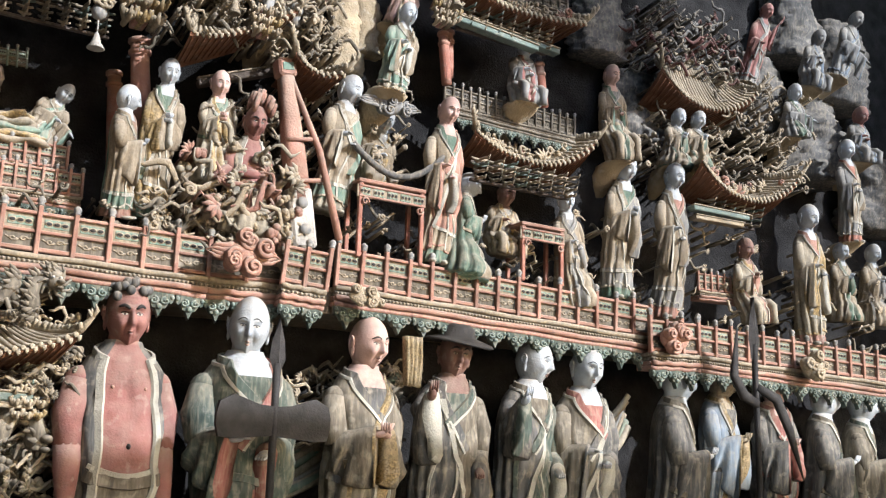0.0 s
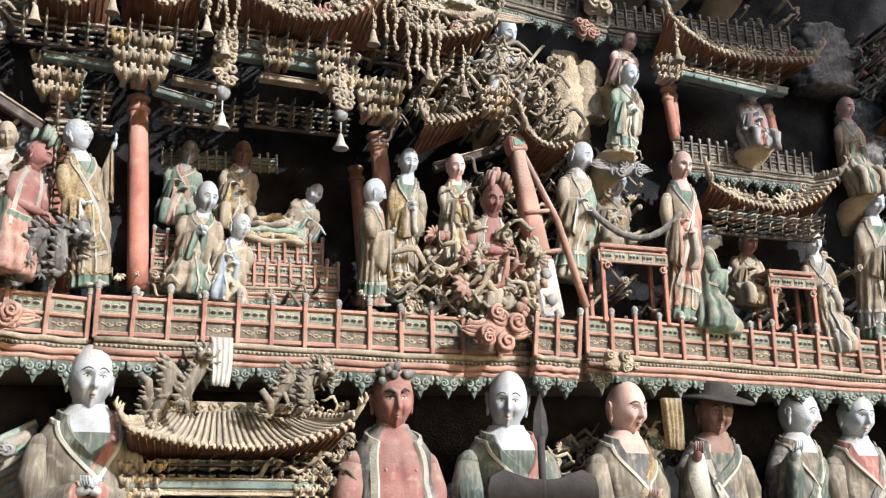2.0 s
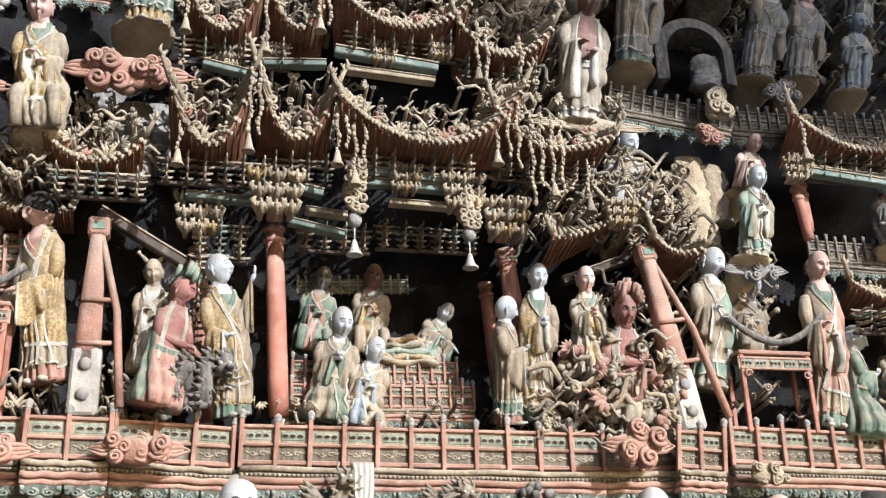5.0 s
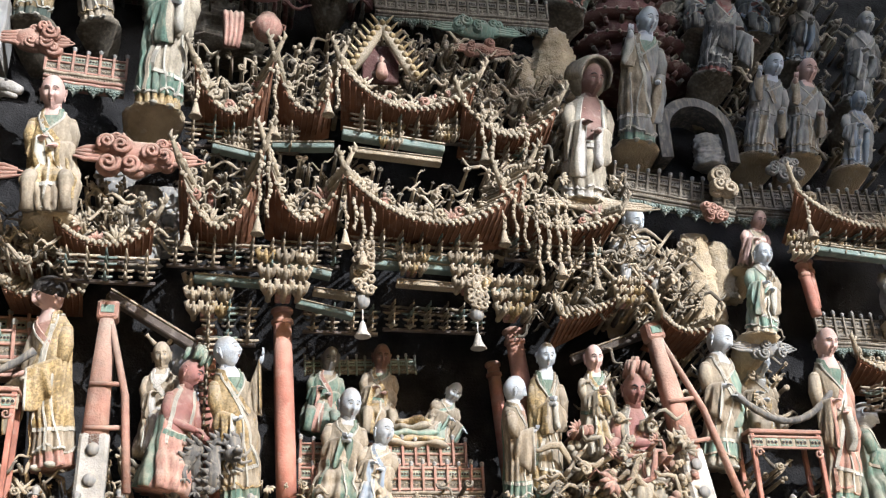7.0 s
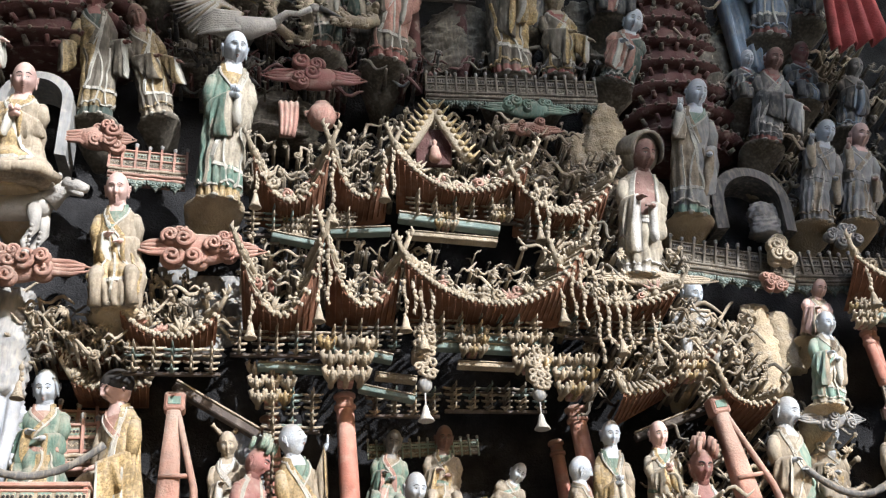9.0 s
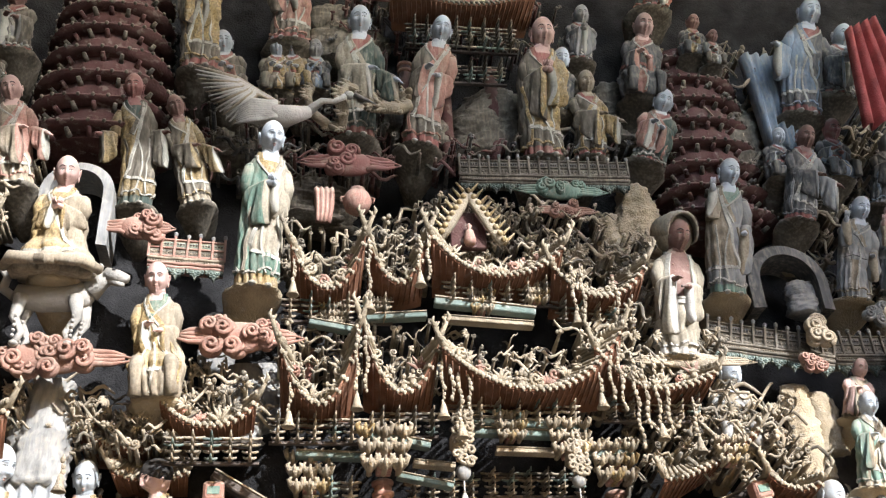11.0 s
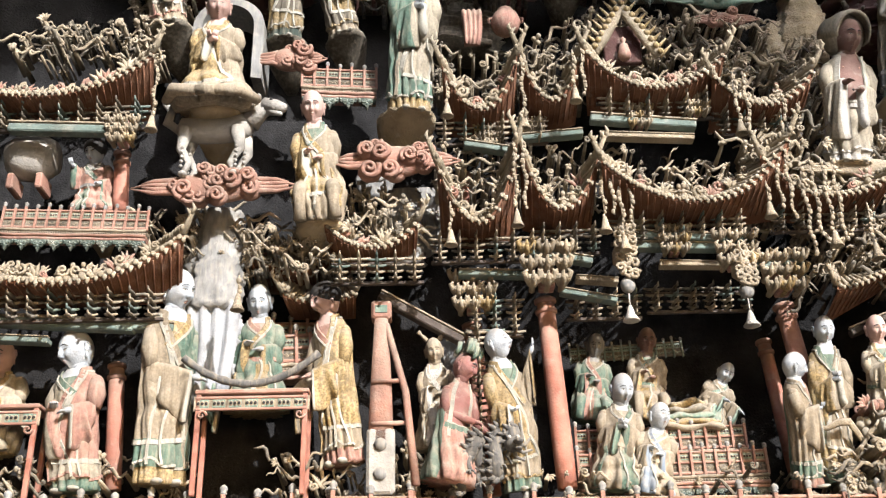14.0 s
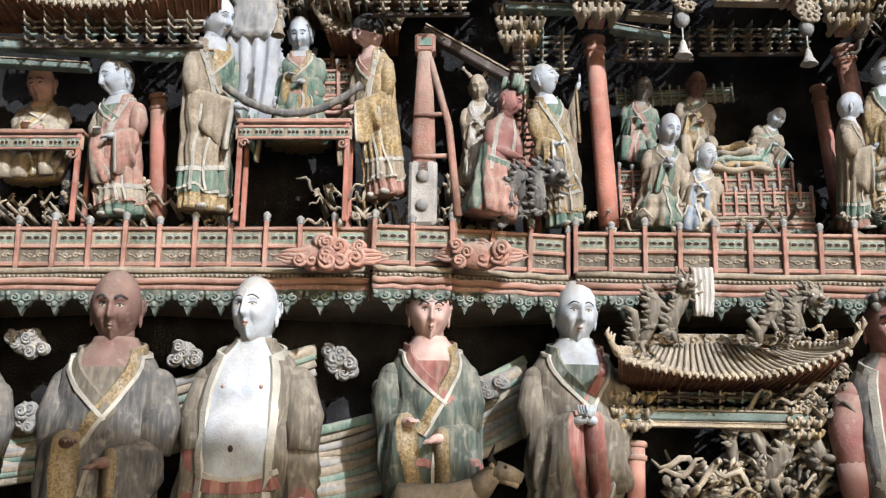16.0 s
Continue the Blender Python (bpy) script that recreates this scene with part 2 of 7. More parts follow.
def head_point(x, y, z, stern):
    """A direction on the unit ball to a point of a head one unit high, chin down, face to -y."""
    r = 1.0
    if y < 0:
        w = min(1.0, -y * 1.7)
        ridge = max(0.0, min(1.0, (0.22 - z) / 0.44)) if z > -0.22 else math.exp(-((z + 0.22) / 0.055) ** 2)
        nose = (0.05 + 0.21 * ridge ** 1.3) * gauss(x, 0.085 + 0.03 * ridge) if z < 0.22 else 0.05 * gauss(x, 0.085) * gauss(z - 0.22, 0.1)
        arc = 0.24 - 0.5 * (abs(x) - 0.34) ** 2
        r += 1.25 * w * (nose + 0.06 * (1 + 0.9 * stern) * gauss(z - arc, 0.07) * gauss(abs(x) - 0.30, 0.26) + 0.05 * gauss(x, 0.17) * gauss(z + 0.425, 0.035)
                  + 0.06 * gauss(x, 0.14) * gauss(z + 0.53, 0.045) + 0.085 * gauss(x, 0.22) * gauss(z + 0.82, 0.14))
        ax = abs(x)
        r += 1.35 * w * (-0.125 * gauss(ax - 0.34, 0.17) * gauss(z - 0.09, 0.09) + 0.075 * gauss(ax - 0.34, 0.11) * gauss(z - 0.06, 0.055)
                  + 0.085 * gauss(ax - 0.46, 0.20) * gauss(z + 0.22, 0.17) + 0.07 * gauss(ax - 0.13, 0.05) * gauss(z + 0.21, 0.055)
                  - (0.03 + 0.04 * stern) * gauss(ax - 0.20 - 0.35 * max(0.0, -0.2 - z), 0.05) * gauss(z + 0.42, 0.16))
        r -= w * 0.05 * gauss(x, 0.24) * gauss(z + 0.475 - 0.10 * x * x, 0.022)
        r += w * 0.03 * stern * math.cos(44 * z) * gauss(z - 0.48, 0.16) * gauss(x, 0.4)
    jaw = 1 - 0.26 * max(0.0, -z) ** 1.5
    return Vector((0.325 * x * r * jaw, 0.42 * y * r * (1 - 0.12 * max(0.0, -z)), 0.5 * z * (1 + (r - 1) * 0.25)))


def add_head(g, m, size, skin, fine, stern, cap=None):
    nu, nv = (60, 48) if fine else (36, 28)
    rings = []
    for i in range(nv + 1):
        a = math.pi * (0.02 + 0.96 * i / nv)
        ring = []
        for j in range(nu):
            t = 2 * math.pi * j / nu
            t -= 0.55 * math.sin(t)                           # more points on the face
            ring.append(m @ (head_point(math.sin(a) * math.sin(t), -math.sin(a) * math.cos(t), -math.cos(a), stern) * size))
        rings.append(ring)
    g.loft(rings, skin)

    def on(x, z, off):
        y = -math.sqrt(max(0.02, 1 - x * x - z * z))
        return m @ (head_point(x, y, z, stern) * size * off)

    def fan(pts, off, mat):
        vs = [on(x, z, off) for x, z in pts]
        c = sum(vs, Vector()) / len(vs)
        n = len(vs)
        g.add([c] + vs, [(0, 1 + k, 1 + (k + 1) % n) for k in range(n)], mat)

    def line(pts, r, off, mat):
        g.tube([on(x, z, off) for x, z in pts], [r * size * (0.35 + 0.65 * math.sin(math.pi * (k + 0.5) / len(pts))) for k in range(len(pts))], mat, 5, 0.5)

    ring = [2 * math.pi * k / 10 for k in range(10)]
    lift = 0.004 if fine else 0.014
    for s in (-1, 1):
        ex, ez = s * 0.345, 0.055
        fan([(ex + 0.145 * math.cos(a), ez + 0.038 * math.sin(a)) for a in ring], 1.008 + lift, 5)
        fan([(ex + 0.045 * math.cos(a), ez + 0.036 * math.sin(a)) for a in ring], 1.014 + lift, 4)
        line([(ex + 0.055 * (k - 3) * 1.05, ez + 0.052 - 0.004 * (k - 3) ** 2) for k in range(7)], 0.012, 1.012, 4)
        line([(s * (0.13 + 0.075 * k), 0.235 + 0.065 * math.sin(k * 0.6 + 0.2) - stern * 0.05 * (1 - k / 3)) for k in range(7)], 0.013 + 0.02 * stern, 1.006, 4)
        ear = m @ Matrix.Diagonal((size, size, size, 1))
        g.ball((0, 0, 0), (0.034, 0.075, 0.12), skin, 10, 7, ear @ Matrix.Translation((s * 0.326, 0.05, 0.0)))
        g.ball((0, 0, 0), (0.030, 0.042, 0.10), skin, 8, 6, ear @ Matrix.Translation((s * 0.312, 0.02, -0.15)))
        g.tube([ear @ Vector((s * 0.358, 0.05 + 0.06 * math.cos(a), 0.02 + 0.10 * math.sin(a))) for a in (-0.6 + k * 0.6 for k in range(7))], 0.014 * size, skin, 5)
    line([(-0.13 + 0.0433 * k, -0.425 - 0.006 * abs(k - 3)) for k in range(7)], 0.017, 0.998, 6)
    line([(-0.11 + 0.0367 * k, -0.525 + 0.006 * abs(k - 3)) for k in range(7)], 0.021, 0.995, 6)
    line([(-0.16 + 0.0533 * k, -0.472 + 0.004 * abs(k - 3)) for k in range(7)], 0.007, 1.006, 4)
    if cap == "hat":
        prof = [(0.001, 0.62), (0.22, 0.61), (0.33, 0.54), (0.37, 0.36), (0.72, 0.27), (0.76, 0.23), (0.72, 0.21), (0.38, 0.26)]
        g.loft([[m @ (Vector((r * math.cos(a), r * math.sin(a), z + 0.03 * math.sin(2 * a) * (r > 0.5))) * size) for a in (2 * math.pi * j / 28 for j in range(28))] for r, z in prof], 4)
    if cap == "hood":
        rings = []
        for i in range(12):
            a = -1.9 + 3.8 * i / 11
            rings.append([m @ (Vector((math.sin(a) * (0.47 + k * 0.05), -0.34 + 0.17 * k, 0.10 + math.cos(a) * (0.58 + 0.05 * math.sin(k)))) * size) for k in range(5)]
                         + [m @ (Vector((math.sin(a) * (0.42 + k * 0.05), -0.32 + 0.17 * k, 0.10 + math.cos(a) * (0.50 + 0.05 * math.sin(k)))) * size) for k in range(4, -1, -1)])
        g.loft(rings, 0)
        g.ball((0, 0, 0), (0.56, 0.40, 0.60), 0, 14, 9, m @ Matrix.Diagonal((size, size, size, 1)) @ Matrix.Translation((0, 0.22, 0.08)))
    if cap in ("crown", "curly"):
        rnd = random.Random(7)
        for k in range(16 if cap == "crown" else 46):
            a, e = rnd.uniform(0, 6.283), rnd.uniform(0.28, 1.5)
            p = m @ (Vector((0.42 * math.cos(e) * math.cos(a), 0.46 * math.cos(e) * math.sin(a) + 0.04, 0.12 + 0.44 * math.sin(e))) * size)
            if cap == "crown":
                g.tube([p, p + m.to_3x3() @ Vector((0, -0.05, 0.18)) * size, p + m.to_3x3() @ Vector((0.05, 0.02, 0.42)) * size], [0.07 * size, 0.09 * size, 0.01], 1, 6)
            else:
                g.ball(p, 0.075 * size, 0, 6, 5)
    if cap == "horns":
        for s in (-1, 1):
            g.tube([m @ (Vector((s * (0.22 + 0.1 * k), 0, 0.40 + 0.12 * k)) * size) for k in range(4)], [0.09 * size, 0.08 * size, 0.05 * size, 0.01], skin, 6)
    if cap == "hair":
        g.ball((0, 0, 0), (0.43, 0.47, 0.42), 4, 16, 10, m @ Matrix.Diagonal((size, size, size, 1)) @ Matrix.Translation((0, 0.07, 0.14)))


PROFILE = {
    "stand": [(0.0, 0.126, 0.105, 0), (0.04, 0.124, 0.100, 0), (0.15, 0.118, 0.092, 0), (0.30, 0.116, 0.088, 0), (0.45, 0.120, 0.088, -0.004), (0.58, 0.124, 0.088, -0.006), (0.72, 0.126, 0.086, 0),
              (0.82, 0.124, 0.080, 0.004), (0.88, 0.116, 0.074, 0.006), (0.925, 0.098, 0.066, 0.006), (0.955, 0.074, 0.057, 0.006), (0.98, 0.054, 0.05, 0.004), (1.0, 0.048, 0.046, 0)],
    "sit": [(0.0, 0.135, 0.12, -0.10), (0.06, 0.145, 0.135, -0.10), (0.18, 0.155, 0.145, -0.09), (0.29, 0.165, 0.15, -0.06), (0.37, 0.155, 0.13, -0.03), (0.42, 0.145, 0.112, -0.01), (0.52, 0.138, 0.10, 0), (0.68, 0.138, 0.095, 0),
            (0.80, 0.134, 0.086, 0.004), (0.87, 0.118, 0.076, 0.006), (0.92, 0.092, 0.064, 0.006), (0.96, 0.062, 0.053, 0.004), (1.0, 0.048, 0.046, 0)],
    "lotus": [(0.0, 0.225, 0.17, -0.04), (0.06, 0.245, 0.18, -0.05), (0.15, 0.235, 0.17, -0.05), (0.25, 0.200, 0.15, -0.02), (0.36, 0.165, 0.12, 0), (0.52, 0.155, 0.105, 0), (0.68, 0.155, 0.10, 0),
              (0.80, 0.148, 0.092, 0.004), (0.87, 0.128, 0.08, 0.006), (0.92, 0.096, 0.066, 0.006), (0.96, 0.064, 0.054, 0.004), (1.0, 0.05, 0.048, 0)],
    "kneel": [(0.0, 0.18, 0.19, -0.02), (0.08, 0.185, 0.195, -0.03), (0.25, 0.155, 0.16, -0.02), (0.40, 0.136, 0.12, 0), (0.55, 0.130, 0.10, 0), (0.70, 0.132, 0.094, 0),
              (0.80, 0.130, 0.086, 0.004), (0.87, 0.115, 0.074, 0.006), (0.92, 0.090, 0.063, 0.006), (0.96, 0.060, 0.052, 0.004), (1.0, 0.047, 0.046, 0)],
}


def lerp_profile(prof, f):
    for a, b in zip(prof, prof[1:]):
        if a[0] <= f <= b[0]:
            k = (f - a[0]) / (b[0] - a[0])
            k = k * k * (3 - 2 * k) * 0.5 + k * 0.5
            return [x + (y - x) * k for x, y in zip(a, b)]
    return prof[-1]


COUNT = [0]


def monk(u, z, d, h, turn=0, lean=0, tip=4, face="white", robe="tan", trim="ochre", inner="green", pose_="stand", arms="pray", look_=0, nod=6, hr=0.165,
         style=1, fine=False, wide=1.0, stern=0.0, cap=None, name="monk_statue", label="", skirt=None):
    """A painted clay figure, one mesh. h: its whole height; hr: its head's share of it."""
    COUNT[0] += 1
    rnd = random.Random(COUNT[0])
    g = Geo()
    if z > 3.4:                                               # the higher figures lean out from the wall
        tip, nod = tip + 7, nod + 8
    elif z > 2.3:
        nod += 9
    if face in ("brown", "crimson", "pink"):
        stern = max(stern, 0.35)
    hh = hr * h
    hb = h - hh * 0.86
    prof = PROFILE[pose_]
    nr, ns = (60, 96) if fine else (38, 64)
    ph, k1 = rnd.uniform(0, 6), rnd.choice((9, 10, 11, 13))
    slope = rnd.choice((-1, 1))
    sway = rnd.uniform(-1, 1) * (0.035 if pose_ == "stand" else 0.012) * h
    w = wide * hh * {"stand": 4.4, "sit": 4.2, "lotus": 4.2, "kneel": 4.2}[pose_]
    open_, wf = style == 3, 0.51
    hem = 0.09 if pose_ == "stand" else -1.0

    def surf(t, f, off=0.0):
        """t: angle from the front to the figure's left; f: share of the body's height."""
        t = (t + math.pi) % (2 * math.pi) - math.pi
        _, rx, ry, cy = lerp_profile(prof, f)
        low = max(0.0, 0.92 - f)
        tw = t + 0.28 * math.sin(3.1 * f + ph) + 0.16 * math.sin(2 * t + ph)
        pleat = abs(math.sin(k1 / 2 * tw)) - 0.6
        fine_pleat = abs(math.sin(k1 * tw + 2 * f)) - 0.6
        front = math.cos(t / 2) ** 2
        diag = abs(math.sin(13 * (f + 0.16 * slope * t) + ph)) - 0.6
        swag = abs(math.sin(16 * (f - 0.10 * math.cos(t - 0.5 * slope)) + ph)) - 0.6
        r = 1 + 0.34 * low * pleat + 0.15 * low * fine_pleat + front * (0.15 * diag * gauss(f - 0.70, 0.18) + 0.20 * swag * gauss(f - 0.36, 0.22))
        n = noise.noise(Vector((t * 1.1, f * 5, ph * 3))) * 0.05
        if f < hem:
            r *= 0.90
        if open_:
            b = max(0.0, min(1.0, (0.72 - abs(t)) / 0.18)) * max(0.0, min(1.0, (f - wf + 0.02) / 0.05))
            skin = 0.94 + 0.055 * gauss(abs(t) - 0.34, 0.25) * gauss(f - 0.845, 0.05) - 0.03 * gauss(t, 0.08) * gauss(f - 0.82, 0.08) - 0.03 * gauss(f - 0.775, 0.012)
            if face == "white":
                skin += 0.36 * gauss(t, 0.60) * gauss(f - 0.645, 0.085)
            else:
                skin += 0.02 * math.sin(f * 60) * gauss(f - 0.72, 0.05) + 0.07 * gauss(t, 0.5) * gauss(f - 0.61, 0.07)
            r, n = r + (skin - r) * b, n * (1 - 0.9 * b)
        r += off
        return Vector((math.sin(t) * rx * w * (r + n) + sway * math.sin(math.pi * f), -math.cos(t) * ry * w * (r + n) + cy * w, f * hb))

    def edge(f):
        """Where the over-robe that covers one shoulder ends in front."""
        return -0.55 + 1.9 * (f - 0.30)

    def hue(i, j):
        f = (i + 0.5) / nr
        t = ((j + 0.5) / ns * 2 * math.pi + math.pi) % (2 * math.pi) - math.pi
        if f < hem:
            return 2
        if open_:
            if f > wf and abs(t) < 0.64:
                return 3
            return 2 if skirt and f < wf and abs(t) < 0.64 else (1 if t * slope > 1.0 and f < 0.66 else 0)
        if f > 0.955 or abs(t) < 0.78 * (f - 0.775) / 0.17:
            return 3 if f > 0.90 else 2
        if style in (2, 4) and f > 0.24 and slope * t > edge(f) and slope * t < 2.6:
            return 1
        if style == 1 and pose_ != "lotus" and abs(t - slope * 0.3) < 0.30 and f < 0.46:
            return 1 if trim != "band" else 0
        return 0

    g.loft([[surf(2 * math.pi * j / ns, i / nr) for j in range(ns)] for i in range(nr + 1)], hue)

    def band(path, hw, mat, th=0.0045, off=0.015):
        """A flat border sewn on the cloth along a path of (t, f)."""
        pts = [surf(t, f, off) for t, f in path]
        rings = []
        for i, p in enumerate(pts):
            d_ = (pts[min(i + 1, len(pts) - 1)] - pts[max(i - 1, 0)]).normalized()
            n_ = Vector((math.sin(path[i][0]), -math.cos(path[i][0]), 0.12))
            n_ = (n_ - d_ * n_.dot(d_)).normalized()
            s_ = d_.cross(n_)
            rings.append([p - s_ * hw - n_ * th * h, p - s_ * hw * 0.85 + n_ * th * h, p + s_ * hw * 0.85 + n_ * th * h, p + s_ * hw - n_ * th * h])
        g.loft(rings, mat, smooth=False)

    bw = 0.042 * hh
    if open_:
        for s in (-1, 1):
            path = [(s * (2.2 - 1.55 * min(1, k / 5)), 0.975 - 0.010 * k if k < 5 else 0.925 - 0.0375 * (k - 5)) for k in range(20)]
            band(path, bw * 1.6, 7)
        band([(-0.9 + 1.8 * k / 16, wf - 0.005 - 0.02 * math.cos(1.6 * (k / 16 - 0.5) * 2)) for k in range(17)], bw * 2.2, 1)
        band([(-0.8 + 1.6 * k / 16, wf + 0.03 - 0.03 * math.cos(1.6 * (k / 16 - 0.5) * 2)) for k in range(17)], bw * 0.9, 7)
    else:
        for s in (slope, -slope):                             # crossed collars, a wide one with a pale edge
            reach = 0.62 if s == slope else 0.74
            path = [(s * (2.3 - 1.5 * k / 5), 0.972 - 0.006 * k) if k < 5 else (s * (0.8 - 1.15 * (k - 5) / 10), 0.942 - (0.942 - reach) * (k - 5) / 10) for k in range(16)]
            band(path, bw * 2.1, 1 if s == slope else 2, 0.004)
            band([(t + s * 0.10, f - 0.012) for t, f in path], bw * 0.7, 7, 0.007)
        if pose_ in ("stand", "kneel", "sit"):                # loose front edges that wave down to the hem
            for t0, mat, hw in ((slope * 0.05, 7, 0.7), (slope * 0.62, 7, 0.7), (-slope * 0.85, 1, 1.2)):
                a0, a1 = rnd.uniform(0.05, 0.22), rnd.uniform(0, 6)
                top_ = 0.58 if pose_ == "stand" else 0.5
                band([(t0 + a0 * math.sin(4.2 * k / 14 + a1) + 0.10 * slope * k / 14, top_ - (top_ - max(hem, 0.02)) * k / 14) for k in range(15)], bw * hw, mat)
        if style in (2, 4):
            band([(slope * edge(f), f) for f in (0.24 + 0.70 * k / 18 for k in range(19))], bw * 1.4, 7)
            band([(slope * (-0.66 + 3.2 * k / 20), 0.24 - 0.03 * math.sin(k / 20 * 3.1)) for k in range(21)], bw * 1.4, 7)
        if style == 1:
            band([(-1.6 + 3.2 * k / 16, 0.50 + 0.012 * math.cos(k)) for k in range(17)], bw * 1.5, 2)
    if pose_ == "stand":
        band([(2 * math.pi * k / 60, hem + 0.012 + 0.020 * math.sin(3 * 2 * math.pi * k / 60 + ph) + 0.010 * math.sin(8 * 2 * math.pi * k / 60)) for k in range(61)], bw * 0.8, 7 if rnd.random() < 0.5 else 1)
    # arms in wide hanging sleeves
    shx = lerp_profile(prof, 0.80)[1] * w * 0.80
    targets = {"pray": ((0.012, -0.135, 0.70), (-0.012, -0.135, 0.70)), "hold": ((0.030, -0.120, 0.60), (-0.050, -0.120, 0.66)), "down": ((0.13, -0.07, 0.42), (-0.12, -0.07, 0.40)),
               "raise": ((0.07, -0.11, 0.52), (-0.15, -0.12, 0.88)), "reach": ((0.24, -0.12, 0.50), (0.08, -0.15, 0.57)), "reachl": ((-0.08, -0.15, 0.57), (-0.24, -0.12, 0.50)),
               "lift": ((0.20, -0.09, 1.02), (-0.05, -0.13, 0.58)), "wide": ((0.23, -0.10, 0.62), (-0.23, -0.10, 0.62))}[arms]
    for s, (tx, ty, tz) in zip((1, -1), targets):
        bare = open_ and face == 'crimson'
        mat = 3 if bare else 1 if s == slope and style in (2, 4) else 0
        sh = Vector((s * shx, 0.0, 0.84 * hb))
        hand = Vector((tx * w, ty * w, tz * hb))
        high = tz > 0.85
        elbow = Vector((s * shx * 1.22, -0.02 * w, (0.60 if not high else 0.74) * hb)) * 0.75 + (sh + hand) * 0.125
        ra = 0.040 * w
        g.tube([sh, sh * 0.5 + elbow * 0.5 + Vector((s * 0.012 * w, 0, 0.0)), elbow], [ra * 1.05, ra * 1.15, ra * 0.95], mat, 14)
        g.ball(sh, (ra * 1.08, ra * 1.0, ra * 1.05), mat, 12, 8)
        fore = hand - elbow
        if bare:
            g.tube([elbow, elbow + fore * 0.4, hand], [ra * 0.95, ra * 0.85, ra * 0.55], 3, 12)
        flat = Vector((fore.x, fore.y, 0))
        if flat.length < 0.02 * w:
            flat = Vector((0, -1, 0))
        flat.normalize()
        side = Vector((-flat.y, flat.x, 0))
        L = 0.0 if bare else hh * {"stand": rnd.uniform(0.8, 1.45), "sit": 0.75, "kneel": 0.8, "lotus": 0.6}[pose_] * (0.7 if tz < 0.45 else 1)
        rings, nq = [], 16
        for k in range(0 if bare else nq + 1):
            q = k / nq
            c = elbow + fore * (q * 0.92)
            r0 = ra * (0.95 - 0.25 * q)
            Lq = r0 + (L - r0) * (0.25 + 0.75 * math.sin(min(1.0, q * 1.15) * math.pi / 2)) * (1 if q < 0.95 else 0.96)
            ring = []
            for j in range(24):
                a = 2 * math.pi * j / 24
                sn, cs = math.sin(a), math.cos(a)
                dep = max(0.0, -sn)
                wob = 1 + 0.5 * dep * (abs(math.sin(5 * q + 6 * dep + ph)) - 0.5)
                ring.append(c + side * (cs * r0 * wob * (1 + 0.25 * dep) + r0 * dep * (0.85 * math.sin(12 * q + ph + 2 * dep) + 0.5 * math.sin(23 * q + 1.7 * ph + 3 * dep)) * min(1, q * 3)) + Vector((0, 0, sn * (r0 if sn > 0 else Lq))) + flat * dep * r0 * (0.5 * math.sin(7 * q + ph) - 0.6 * (1 - q)) + Vector((0, 0.25 * L * dep * (1 - ty / -0.16), 0)) * 0.3)
            rings.append(ring)
        if rings:
            g.loft(rings, lambda i, j, mat=mat: (1 if mat == 0 else 7) if i >= nq - 1 else mat)
        way = fore.normalized()
        hm = way.to_track_quat("Z", "Y").to_matrix().to_4x4()
        hs = hh * 5.2
        g.ball(hand, (0.018 * hs, 0.014 * hs, 0.030 * hs), 3, 10, 7, hm)
        up_ = Vector((0, 0, 0.016 * hs)) if arms in ("pray", "raise", "lift") else Vector((0, 0, -0.004 * hs))
        for q in range(4):
            o = hm @ Vector(((q - 1.5) * 0.008 * hs, 0, 0.020 * hs))
            g.tube([hand + o, hand + o + way * 0.014 * hs + up_ * 0.5, hand + o + way * 0.022 * hs + up_ * 1.5], [0.0055 * hs, 0.005 * hs, 0.003 * hs], 3, 5)
    if pose_ == "stand":
        for s in (-1, 1):
            g.ball((s * 0.045 * w, -0.085 * w, 0.006 * h), (0.026 * w, 0.045 * w, 0.016 * h), 7, 10, 6)
    if z > 2.95:                                              # the lump of clay that ties the figure to the wall
        g.loft([[(w * k * (1 + 0.25 * noise.noise(Vector((math.cos(a) * 2, math.sin(a) * 2, q + ph)))) * math.sin(a), 0.06 * w * q - w * k * 0.85 * math.cos(a) - (0.08 * w if pose_ == "sit" else 0), -0.05 * hh * q * q)
                 for a in (2 * math.pi * j / 20 for j in range(20))] for q, k in ((5, 0.04), (4, 0.10), (3, 0.14), (1.5, 0.17), (0, 0.15), (-0.4, 0.08))], 9)
    if pose_ == "sit":
        for s in (-1, 1):
            g.tube([(s * 0.07 * w, -0.06 * w, 0.30 * hb), (s * 0.10 * w, -0.19 * w, 0.30 * hb), (s * 0.105 * w, -0.23 * w, 0.25 * hb), (s * 0.105 * w, -0.235 * w, 0.12 * hb), (s * 0.11 * w, -0.23 * w, 0.0)], [0.044 * w, 0.046 * w, 0.043 * w, 0.034 * w, 0.042 * w], 0, 14)
    if pose_ == "lotus":
        for s in (-1, 1):
            g.tube([(s * 0.28 * w, -0.08 * w, 0.08 * hb), (s * 0.20 * w, -0.24 * w, 0.09 * hb), (-s * 0.06 * w, -0.27 * w, 0.07 * hb)], [0.03 * w, 0.042 * w, 0.03 * w], 0, 12)
    if open_:
        g.ball(surf(0, 0.615, 0.0), (0.006 * w, 0.006 * w, 0.008 * w), 4, 8, 6)
        for s in (-1, 1):
            g.ball(surf(s * 0.36, 0.825, 0.0), (0.005 * w, 0.004 * w, 0.005 * w), 8, 8, 6)
    # neck and head
    neck = Vector((0, 0.004 * h, hb))
